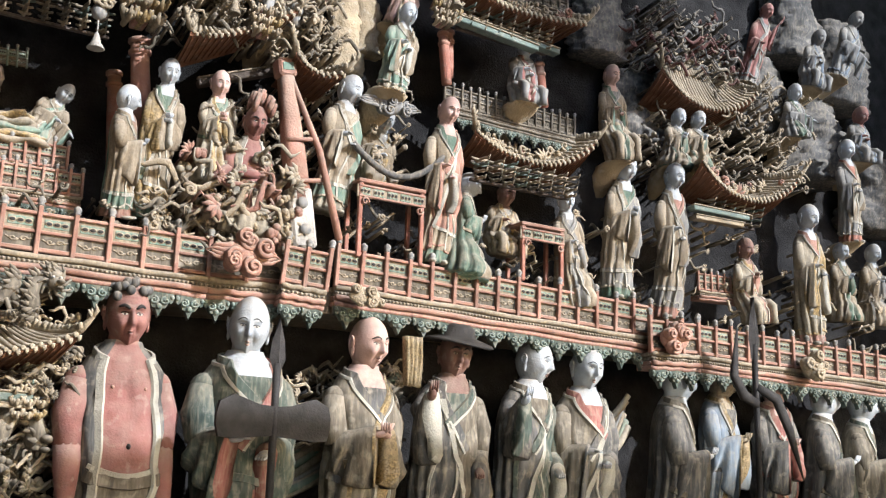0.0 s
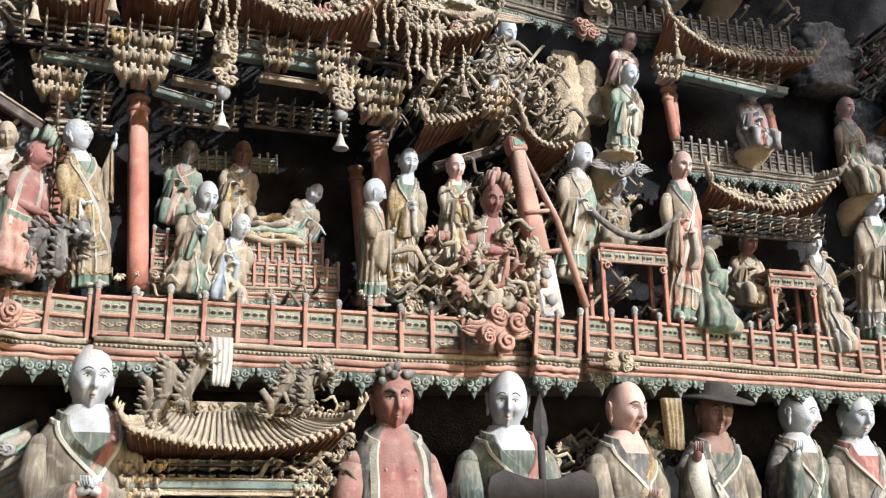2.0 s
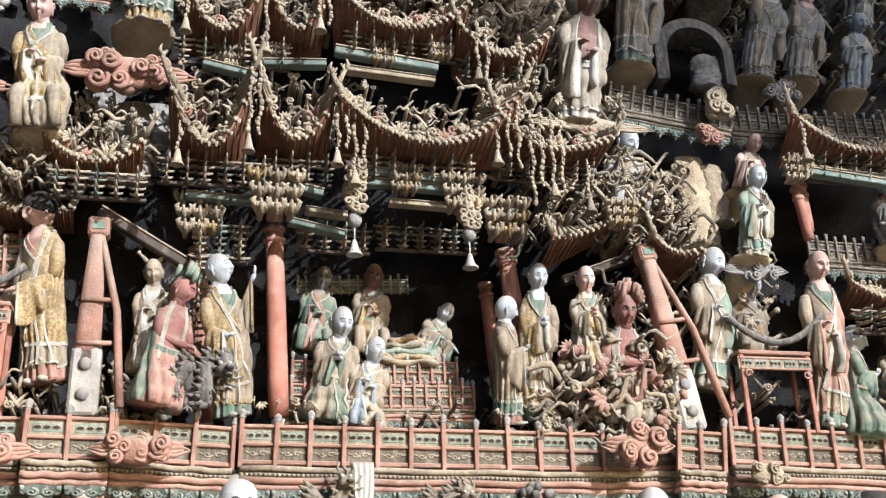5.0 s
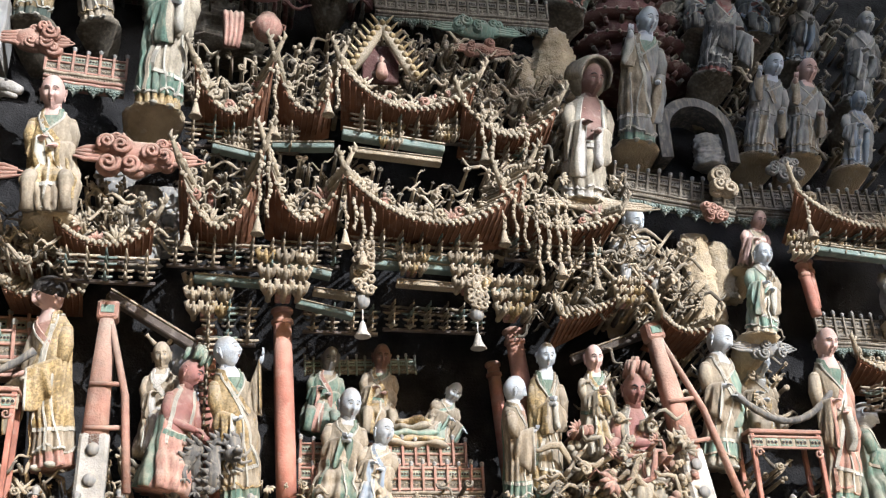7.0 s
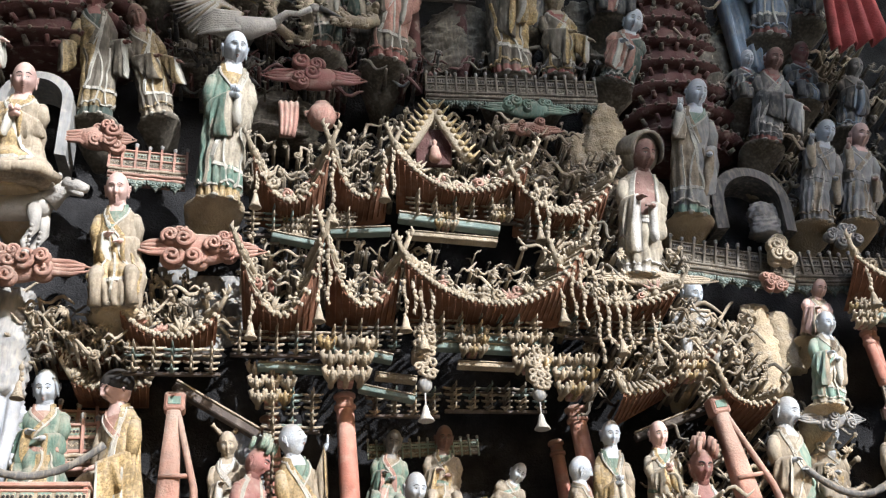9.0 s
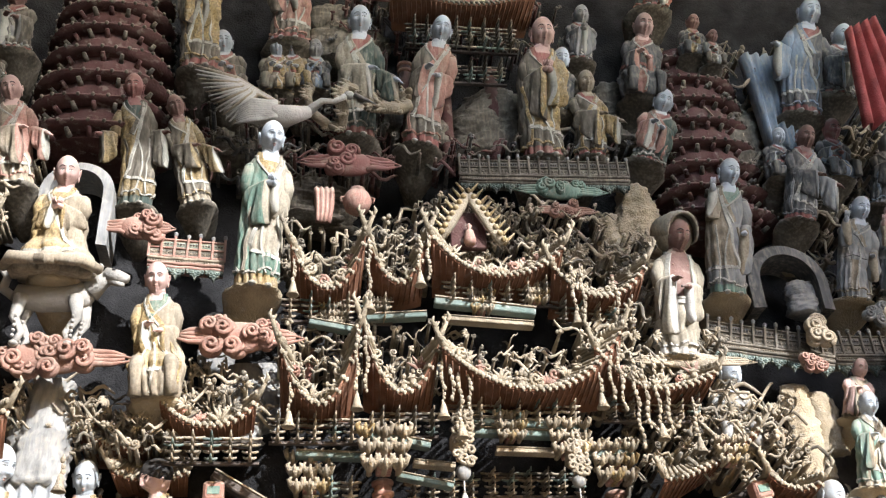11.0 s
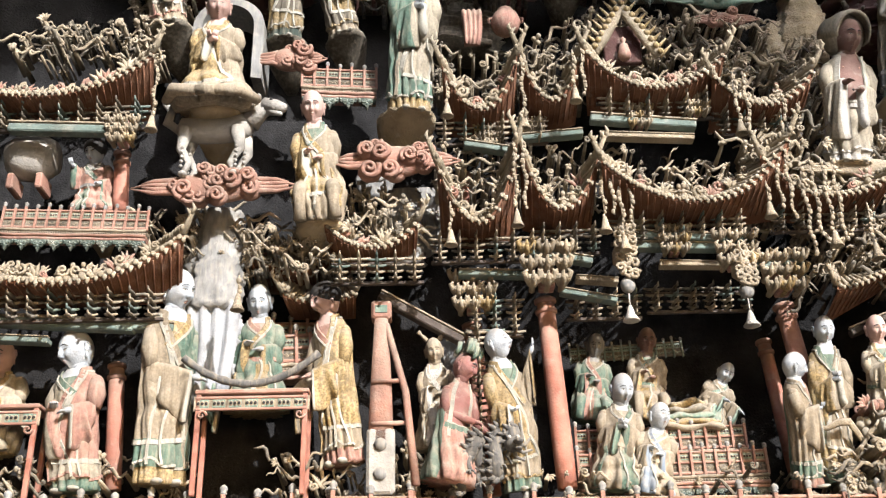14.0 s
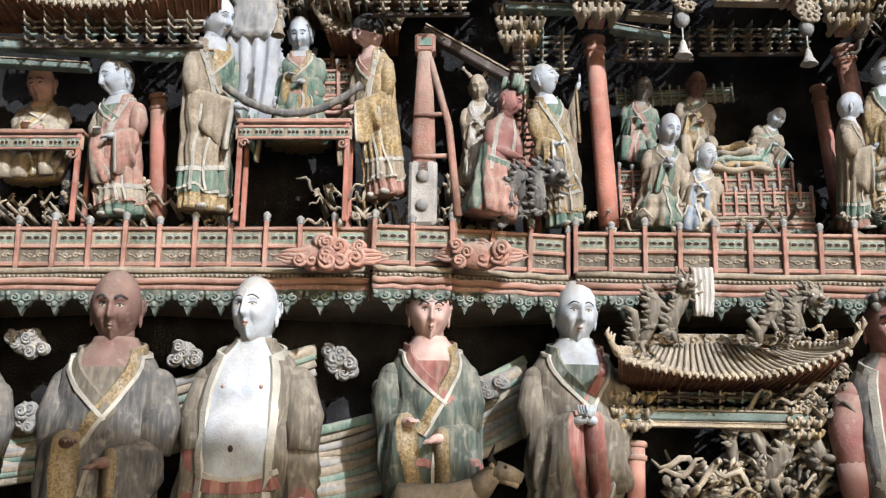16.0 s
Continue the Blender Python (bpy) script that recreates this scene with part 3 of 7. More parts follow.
    g.tube([neck - Vector((0, 0, 0.16 * hh)), neck + Vector((0, -0.03 * hh, 0.30 * hh))], [0.23 * hh, 0.20 * hh], 3, 14)
    hm = Matrix.Translation(neck + Vector((0, -0.08 * hh, 0.37 * hh))) @ pose(0, 0, 0, nod, rnd.uniform(-4, 4), look_)
    add_head(g, hm, hh * 0.95, 3, fine, stern, cap=cap)
    # From z 4.3 up the base lump goes dark_tan: shade put into its colour.
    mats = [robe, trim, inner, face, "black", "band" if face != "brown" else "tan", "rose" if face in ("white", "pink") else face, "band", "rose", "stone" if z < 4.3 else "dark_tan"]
    words = {"white": "white-faced", "pink": "pink-faced", "brown": "dark-faced", "crimson": "red-skinned", "rose": "rose", "dark_tan": "dim tan", "dark_green": "dim green", "dark_grey": "dim grey", "dark_rose": "dim red", "dark_ochre": "dim ochre", "tan": "tan", "grey": "grey", "green": "green", "mint": "pale green", "cream": "cream", "blue": "slate blue", "salmon": "salmon", "ochre": "ochre"}
    posed = {"stand": "standing", "sit": "seated", "lotus": "cross-legged", "kneel": "kneeling"}[pose_]
    label = label or f"{words[face]} {posed} clay monk, {words[robe]} robe, {words.get(trim, trim)} sash"
    return solid(name, g, mats, stand(u, z, d, turn, lean, tip), label, "statue", "carved figures of the wall")


# ---------------- roofs ----------------
def roof(u, z, d, W, up, H, D=0.22, step=0.025, turn=0, lean=0, skew=0.0, mat="tile", label="", rise=0.62, crest=True, upl=None, beads=True, sag=False):
    """A bracketed tile roof against the wall: eave W wide at height z in its middle, corners swept up by up, H to the ridge."""
    top = thing("tiled_roof", stand(u, z, d, turn, lean), label or "small clay pavilion roof with upswept corners and dusty tile rows", "roof", "pavilion roofs")
    ul = up if upl is None else upl
    rnd = random.Random(int(W * 977 + H * 1000))

    def eave(x):
        k = abs(2 * x / W)
        return (up if x > 0 else ul) * k ** 2.2 + skew * x

    def pt(x, s, lift=0.0):
        nar = 1 - (1 - rise) * s
        e = eave(x)
        k = abs(2 * x / W)
        zz = e * (1 - 0.35 * s) + H * s ** 1.1 + lift if sag else e * (1 - s) ** 1.3 + H * s ** 1.25 * (1 - 0.10 * k) + lift
        return Vector((x * nar, -D * (1 - s) - 0.03 * k * k * (1 - s), zz))

    def below(x, j):
        """The boarded soffit, which curls from the eave in to the wall."""
        p = pt(x, 0)
        return Vector((x * (1 - 0.10 * j), p.y * (1 - j) * 0.97 + 0.05 * j, eave(x) * (1 - 0.9 * j ** 0.8) + skew * x * 0.9 * j ** 0.8 - 0.014 - 0.010 * j))

    g = Geo()
    nx, nsr = 30, 8
    surf_top = [[pt(-W / 2 + W * i / nx, j / nsr) for i in range(nx + 1)] for j in range(nsr + 1)]
    g.loft(surf_top, 0, closed=False)
    under = [[below(-W / 2 + W * i / nx, j / 5) for i in range(nx + 1)] for j in range(6)]
    g.loft(under[::-1], 1, closed=False)
    g.loft([surf_top[0], under[0]][::-1], 1, closed=False)
    part("roof_deck", g, [mat, "soffit"], top)
    n = max(4, int(W / step))
    for i in range(n):
        x = -W / 2 + W * (i + 0.5) / n
        g = Geo()
        r = step * 0.30 * rnd.uniform(0.85, 1.12)
        g.tube([pt(x, s, r * 0.3) for s in (0, 0.2, 0.45, 0.7, 1)], r, 0, 6)
        e = pt(x, 0, r * 0.2)
        g.ball(e + Vector((0, -0.004, 0)), (r * 1.3, r * 0.6, r * 1.3), 0, 8, 5)
        g.tube([e + Vector((step * 0.5, 0.0, 0)), e + Vector((step * 0.5, -0.003, -r * 1.6)), e + Vector((step * 0.5, 0.0, -r * 2.9))], [r * 1.1, r * 0.9, r * 0.15], 0, 6, 0.4)
        if sag:
            g.ball(pt(x, 0.14, r * 1.0), (r * 1.0, r * 0.9, r * 0.95), 0, 7, 5)
        part("roof_tile", g, [mat], top)
        g = Geo()
        g.tube([below(x, j) + Vector((0, 0, -0.003)) for j in (0.02, 0.25, 0.5, 0.8)], step * 0.15, 0, 5)
        part("rafter", g, ["soffit"], top)
    for s in (-1, 1):
        g = Geo()
        pts = [pt(s * W / 2, q / 8, 0.012) for q in range(9)]
        tip = pts[0] + Vector((s * 0.028, -0.03, 0.030 + 0.15 * (up if s > 0 else ul)))
        g.tube([tip + Vector((-s * 0.016, -0.004, 0.022)), tip] + pts, [0.004, 0.009] + [0.014] * 9, 0, 7)
        for q in range(15):
            if beads:
                a, b = pts[q // 2], pts[min(8, q // 2 + q % 2)]
                g.ball((a + b) / 2 + Vector((rnd.uniform(-0.005, 0.005), -0.012, 0.012)), (0.010, 0.011, 0.014 * rnd.uniform(0.8, 1.3)), 0, 6, 5)
        for q in range(3):
            c = tip.lerp(pts[0], q / 3)
            g.tube([c, c + Vector((s * 0.012, -0.008, 0.022)), c + Vector((s * 0.004, -0.012, 0.042))], [0.008, 0.009, 0.002], 0, 5)
        part("hip_ridge", g, [mat], top)
    if sag:                                                   # scrolls, leaves and tiny idols along the slope
        for k in range(int(W / 0.030)):
            x = -W / 2 + 0.030 * (k + rnd.random())
            p = pt(x, rnd.uniform(0.3, 0.9), 0.006)
            g = Geo()
            hh, q = rnd.uniform(0.035, 0.075), rnd.random()
            if q < 0.40:
                s = rnd.choice((-1, 1))
                g.curl(p + Vector((0, -0.01, hh * 0.45)), hh * 0.36, 0, 1.4, s, 0.5, 0.34, 12, rnd.uniform(0, 6))
                g.tube([p, p + Vector((s * 0.012, -0.008, hh * 0.5))], [0.012, 0.008], 0, 6)
            elif q < 0.75:
                for c in range(5):
                    a = (c - 2) * 0.5 + rnd.uniform(-0.2, 0.2)
                    g.tube([p, p + Vector((math.sin(a) * hh * 0.45, -0.012, math.cos(a) * hh * 0.5)), p + Vector((math.sin(a * 1.4) * hh * 0.8, -0.004, math.cos(a) * hh))], [0.006, 0.009, 0.0015], 0, 5, 0.45)
            else:
                g.lathe(p + Vector((0, -0.004, -0.004)), [(0.013, 0), (0.017, hh * 0.12), (0.012, hh * 0.4), (0.013, hh * 0.55), (0.005, hh * 0.68)], 0, 9)
                g.ball(p + Vector((0, -0.006, hh * 0.82)), (hh * 0.14, hh * 0.15, hh * 0.18), 0, 8, 6)
                for s in (-1, 1):
                    g.tube([p + Vector((s * 0.012, 0, hh * 0.55)), p + Vector((s * 0.018, -0.012, hh * 0.35)), p + Vector((0, -0.018, hh * 0.38))], [0.005, 0.005, 0.003], 0, 5)
            part("roof_ornament", g, [rnd.choice(("dust", "dust", "tile", "tile", "salmon"))], top)
    if crest:
        g = Geo()
        a, b = pt(-W / 2, 1), pt(W / 2, 1)
        g.box((a + b) / 2 + Vector((0, 0, 0.02)), (abs(b.x - a.x), 0.03, 0.045), 0)
        for k in range(int(abs(b.x - a.x) / 0.045)):
            x = a.x + 0.045 * (k + 0.5)
            g.curl((x, -0.016, (a.z + b.z) / 2 + 0.02), 0.015, 0, 1.0, rnd.choice((-1, 1)), 0.2, 0.5, 8)
        part("ridge", g, [mat], top)
        for s, e in ((-1, a), (1, b)):
            g = Geo()
            g.tube([e, e + Vector((s * 0.03, -0.01, 0.05)), e + Vector((s * 0.015, -0.02, 0.10)), e + Vector((-s * 0.02, -0.02, 0.115)), e + Vector((-s * 0.03, -0.03, 0.09))], [0.03, 0.028, 0.022, 0.014, 0.006], 0, 7)
            for k in range(4):
                g.tube([e + Vector((s * 0.02, 0, 0.03 + 0.02 * k)), e + Vector((s * (0.06 + 0.01 * k), 0.0, 0.06 + 0.02 * k))], [0.012, 0.003], 0, 5)
            part("ridge_dragon", g, ["dust"], top)
    return top


def prongs(u, z, d, w, rows=3, turn=0, mat="dust"):
    """Bracket sets under an eave: stacked arms that widen upwards, with beaks to the front."""
    top = thing("eave_brackets", stand(u, z, d, turn), "dusty stepped bracket sets under a dark eave", "brackets", "bracket rows")
    rnd = random.Random(int(w * 997) + rows)
    levels, dz = max(4, int(rows * 1.6)), 0.026
    for r in (0, levels - 1):
        g = Geo()
        g.box((0, 0.03, -dz * r - 0.008), (w, 0.018, 0.012), 0)
        part("rail", g, ["wood"], top)
    n = max(1, round(w / 0.072))
    for i in range(n):
        x = -w / 2 + w * (i + 0.5) / n + rnd.uniform(-0.004, 0.004)
        for k in range(levels):
            q = 1 - (k % 5) / 5
            half, out = 0.010 + 0.032 * q, 0.022 + 0.045 * q
            zz = -dz * k + rnd.uniform(-0.002, 0.002)
            g = Geo()
            g.tube([(x - half, 0.004, zz + 0.005), (x - half * 0.6, 0, zz), (x, -0.002, zz - 0.002), (x + half * 0.6, 0, zz), (x + half, 0.004, zz + 0.005)], [0.004, 0.0058, 0.0062, 0.0058, 0.004], 0, 6)
            g.tube([(x, 0.04, zz), (x, -out * 0.6, zz - 0.004), (x + 0.002, -out, zz - 0.010), (x + 0.003, -out - 0.012, zz + 0.002)], [0.007, 0.0065, 0.0055, 0.002], 0, 6)
            part("bracket_arm", g, [rnd.choice((mat, mat, "tan", "beam", "dark_tan"))], top)
    return top


def capital(u, z, d, s=1.0, turn=0, mat="dust"):
    """A cluster of scrolled bracket arms on a column's head."""
    top = thing("bracket_cluster", stand(u, z, d, turn), "gilded scrolled bracket cluster on a column head", "bracket", "bracket clusters")
    for r in range(3):
        g = Geo()
        zz = (0.03 + 0.055 * r) * s
        g.box((0, 0.01, zz), (0.05 * s, 0.07 * s, 0.03 * s), 1)
        part("block", g, [mat, "rose"], top)
        for k in (-1, 0, 1):
            g = Geo()
            x = k * (0.048 + 0.008 * r) * s
            for hnd in (-1, 1):
                g.tube([(x, 0.0, zz - 0.006 * s), (x + hnd * 0.016 * s, -0.042 * s, zz + 0.002 * s), (x + hnd * 0.027 * s, -0.056 * s, zz + 0.020 * s), (x + hnd * 0.016 * s, -0.060 * s, zz + 0.028 * s)], [0.012 * s, 0.013 * s, 0.009 * s, 0.003 * s], 0, 7)
                g.ball((x + hnd * 0.010 * s, -0.050 * s, zz + 0.006 * s), (0.010 * s, 0.008 * s, 0.010 * s), 0, 7, 5)
            g.tube([(x, 0.03 * s, zz - 0.01 * s), (x, -0.06 * s, zz - 0.012 * s), (x, -0.085 * s, zz + 0.012 * s)], [0.011 * s, 0.011 * s, 0.004 * s], 0, 6)
            part("scroll_arm", g, [(mat, "ochre", mat, "tan", "tile")[(2 * k + 3 * r + int(100 * abs(u))) % 5]], top)
    return top


def column(u, z, d, H, r=0.036, lean=0, tip=0, mat="red", ring=True):
    top = thing("column", stand(u, z, d, 0, lean, tip), "red lacquered wooden column with ringed neck", "column", "columns of the pavilions")
    g = Geo()
    g.lathe((0, 0, 0), [(r * 1.0, 0), (r * 1.04, H * 0.2), (r * 1.02, H * 0.6), (r * 0.92, H)], 0, 18)
    part("shaft", g, [mat], top)
    if ring:
        for k in (0, 1):
            g = Geo()
            zz = H - 0.012 - 0.045 * k
            g.lathe((0, 0, 0), [(r * 0.9, zz - 0.012), (r * 1.18, zz - 0.006), (r * 1.18, zz + 0.006), (r * 0.9, zz + 0.012)], 0, 18)
            part("neck_ring", g, ["salmon"], top)
    return top


def beam(u0, z0, u1, z1, d, h=0.03, mat="mint", dep=0.05):
    a, b = at(u0, z0, d), at(u1, z1, d)
    v = b - a
    g = Geo()
    L = v.length
    g.box((0, 0, 0), (L, dep, h), 0, 0.15)
    g.box((0, -dep * 0.36, h * 0.62), (L, dep * 0.5, h * 0.22), 1, 0.2)
    m = Matrix.Translation((a + b) / 2) @ pose(0, 0, 0, 0, math.degrees(-math.asin(v.z / L)), math.degrees(math.atan2(v.y, v.x)))
    return solid("beam", g, [mat, "dust"], m, "painted timber beam of a pavilion, dusty pale green" if mat == "beam" else "dusty timber beam of a pavilion", "beam", "beams of the pavilions")


# ---------------- balustrades ----------------
def make_rail_meshes(red, pale, green):
    out = {}
    g = Geo()
    g.box((0, 0, 0.080), (0.016, 0.022, 0.16), 0, 0.15)
    out["post"] = g.mesh("post", [red])
    g = Geo()
    g.lathe((0, 0, 0.16), [(0.011, 0), (0.014, 0.004), (0.009, 0.008), (0.015, 0.015), (0.013, 0.024), (0.005, 0.031), (0.001, 0.033)], 0, 10)
    out["finial"] = g.mesh("finial", ["grey"])
    g = Geo()
    w = 0.062
    g.box((0, 0.008, 0.115), (w + 0.014, 0.008, 0.052), 0, 0.1)
    g.box((0, 0.004, 0.115), (w * 0.86, 0.006, 0.030), 1, 0.2)
    for s in (-1, 0, 1):
        g.ball((s * 0.017, 0.001, 0.115), (0.0095, 0.003, 0.0105), 0, 8, 5)
        g.ball((s * 0.017, -0.0015, 0.115), (0.0065, 0.002, 0.0062), 2, 8, 5)
    out["upper"] = g.mesh("upper_panel", [pale, green, "black"])
    g = Geo()
    g.box((0, 0.008, 0.052), (w + 0.014, 0.008, 0.058), 2, 0.1)
    for s in (-1, 1):
        g.curl((s * 0.011, 0.003, 0.052), 0.010, 1, 1.2, s, 0.25, 0.36, 9)
        g.tube([(s * 0.02, 0.003, 0.052), (s * 0.028, 0.002, 0.058)], 0.003, 1, 5)
    out["lower"] = g.mesh("lower_panel", [pale, pale, "dark_tan"])
    g = Geo()
    w = 0.078
    half = [(0.50, 0), (0.50, -0.016), (0.47, -0.030), (0.40, -0.036), (0.33, -0.030), (0.30, -0.040), (0.22, -0.052), (0.12, -0.054), (0.09, -0.062), (0.0, -0.082)]
    pts = [(-x * w, z) for x, z in half[:-1]] + [(0.0, -0.082)] + [(x * w, z) for x, z in half[-2::-1]]
    g.loft([[(x * 0.96, -0.006, z * 0.97) for x, z in pts], [(x, 0.0, z) for x, z in pts], [(x, 0.012, z) for x, z in pts]], 0, smooth=False)
    for s in (-1, 1):
        g.curl((s * 0.015, -0.007, -0.028), 0.013, 1, 1.4, s, 0.5, 0.34, 12, 1.57)
        g.ball((s * 0.033, -0.006, -0.014), (0.006, 0.006, 0.009), 1, 6, 5)
    g.ball((0, -0.008, -0.046), (0.008, 0.006, 0.010), 1, 7, 5)
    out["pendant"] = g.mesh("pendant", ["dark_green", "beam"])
    return out


RAIL = make_rail_meshes("salmon", "tan", "mint")
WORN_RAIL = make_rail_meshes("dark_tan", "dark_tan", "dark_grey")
SCREEN_RAIL = make_rail_meshes("beam", "beam", "mint")


def balustrade(u0, u1, z0, z1, d0, d1, s=1.0, fringe=True, posts=0.077, label="", plinth=True, worn=False):
    """A carved and painted railing with panels, its mouldings and its hanging fringe. z: the railing's foot."""
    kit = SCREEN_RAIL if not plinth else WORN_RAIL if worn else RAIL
    a, b = at(u0, z0, d0), at(u1, z1, d1)
    v = b - a
    L = v.length
    m = Matrix.Translation(a) @ pose(0, 0, 0, 0, math.degrees(-math.asin(v.z / L)), math.degrees(math.atan2(v.y, v.x)))
    top = thing("balustrade", m, label or ("dusty brown worn clay balustrade with faded panels and fringe" if worn else "salmon and green carved balustrade with dusty panels and scalloped fringe"), "balustrade", "balustrades")
    for zz, hh, yy, mat in ((0.147, 0.012, 0.0, "salmon"), (0.083, 0.011, 0.0, "salmon"), (0.02, 0.016, 0.0, "salmon")):
        g = Geo()
        g.box((L / 2, yy, zz * s), (L, 0.016 * s, hh * s), 0, 0.2)
        part("rail", g, ["dark_tan" if worn else mat], top)
    if plinth:
        for k, (zz, hh, yy, mat) in enumerate(((-0.004, 0.018, -0.012, "tan"), (-0.024, 0.014, -0.004, "dark_tan"), (-0.043, 0.020, -0.016, "salmon"), (-0.064, 0.018, -0.004, "rose"))):
            g = Geo()
            g.tube([(L * q / 12, yy * s, (zz + 0.003 * math.sin(q * 1.7 + k)) * s) for q in range(13)], hh * 0.6 * s, 0, 8)
            g.box((L / 2, 0.05 * s, zz * s), (L, 0.09 * s, hh * s), 0)
            part("moulding", g, ["dark_tan" if worn else mat], top)
    if plinth:
        g = Geo()
        n = int(L / (0.016 * s))
        for i in range(n):
            g.ball(((i + 0.5) * L / n, -0.014 * s, -0.024 * s), 0.006 * s, 0, 6, 4)
        part("beading", g, ["tan"], top)
    n = max(1, round(L / (posts * s)))
    st = L / n
    for i in range(n + 1):
        tall = 1.0 if i % 2 else 1.08
        mm = pose(i * st, -0.006 * s, 0, 0, random.uniform(-1.5, 1.5), 0) @ Matrix.Diagonal((s, s, s * tall, 1))
        p = part("post", kit["post"], None, top, m=mm)
        part("finial", kit["finial"], None, p)
        if i < n:
            mm = pose((i + 0.5) * st, 0, 0) @ Matrix.Diagonal((st / 0.077, s, s, 1))
            part("upper_panel", kit["upper"], None, top, m=mm)
            part("lower_panel", kit["lower"], None, top, m=mm)
    if fringe:
        n = max(1, round(L / (0.112 * s)))
        for i in range(n):
            part("pendant", kit["pendant"], None, top, m=pose((i + 0.5) * L / n, 0.0, -0.070 * s, random.uniform(-4, 4)) @ Matrix.Diagonal((L / n / 0.08, s * 1.3, s * random.uniform(0.98, 1.12), 1)))
    return top


# ---------------- clouds, rocks, creatures ----------------
def cloud(u, z, d, w, h, mat="salmon", n=9, tails=True, turn=0, seed=1):
    g = Geo()
    rnd = random.Random(seed)
    for k in range(n):
        a = k / n
        x = (rnd.random() - 0.5) * w * 0.62
        zz = (rnd.random() - 0.5) * h * 0.75 * (1 - abs(x) / w)
        R = rnd.uniform(0.14, 0.22) * h
        y = -rnd.uniform(0, 0.25) * h
        g.ball((x, y + R * 0.6, zz), (R * 1.2, R * 0.9, R * 1.1), 0, 10, 7)
        g.curl((x, y, zz), R, 0, 1.7, rnd.choice((-1, 1)), 0.55, 0.30, 20, rnd.uniform(0, 6))
    g.ball((0, 0.05 * h, 0), (w * 0.30, h * 0.22, h * 0.36), 0, 14, 8)
    if tails:
        for s in (-1, 1):
            for k in range(4):
                z0 = (k - 1.5) * h * 0.13
                g.tube([(s * w * (0.18 + 0.08 * q), -0.02 * h * math.sin(q), z0 * (1 - q / 6.5) + 0.03 * h * math.sin(q * 1.6 + k)) for q in range(6 - k % 2)], [h * 0.075, h * 0.075, h * 0.065, h * 0.05, h * 0.03, h * 0.01][:6 - k % 2], 0, 7)
    words = {"salmon": "salmon red", "dust": "dusty tan", "mint": "pale green", "crimson": "dull red", "bone": "whitewashed"}.get(mat, mat)
    return solid("carved_cloud", g, [mat], stand(u, z, d, turn), f"{words} clay cloud of curling scrolls with streaming ends", "cloud", "carved clouds")


def rock(u, z, d, w, H, mat="stone", seed=0, name="clay_rock", label="rough crumbling clay rock pillar on the wall"):
    g = Geo()
    rings = []
    for i in range(31):
        f = i / 30
        rings.append([])
        for j in range(44):
            t = 2 * math.pi * j / 44
            k = 1 + 0.35 * noise.noise(Vector((math.cos(t) * 1.4, math.sin(t) * 1.4, f * 3 + seed * 7.3))) + 0.30 * abs(noise.noise(Vector((math.cos(t) * 4, math.sin(t) * 4, f * 9 + seed)))) + 0.22 * noise.noise(Vector((math.cos(t) * 11, math.sin(t) * 11, f * 24 + seed)))
            r = w / 2 * k * (1 - 0.35 * f ** 3) * (0.25 if i in (0, 30) else 1)
            rings[-1].append((r * math.cos(t), r * 0.6 * math.sin(t), f * H))
    g.loft(rings, 0)
    return solid(name, g, [mat], stand(u, z, d), label, "rock", "rocks of the wall")


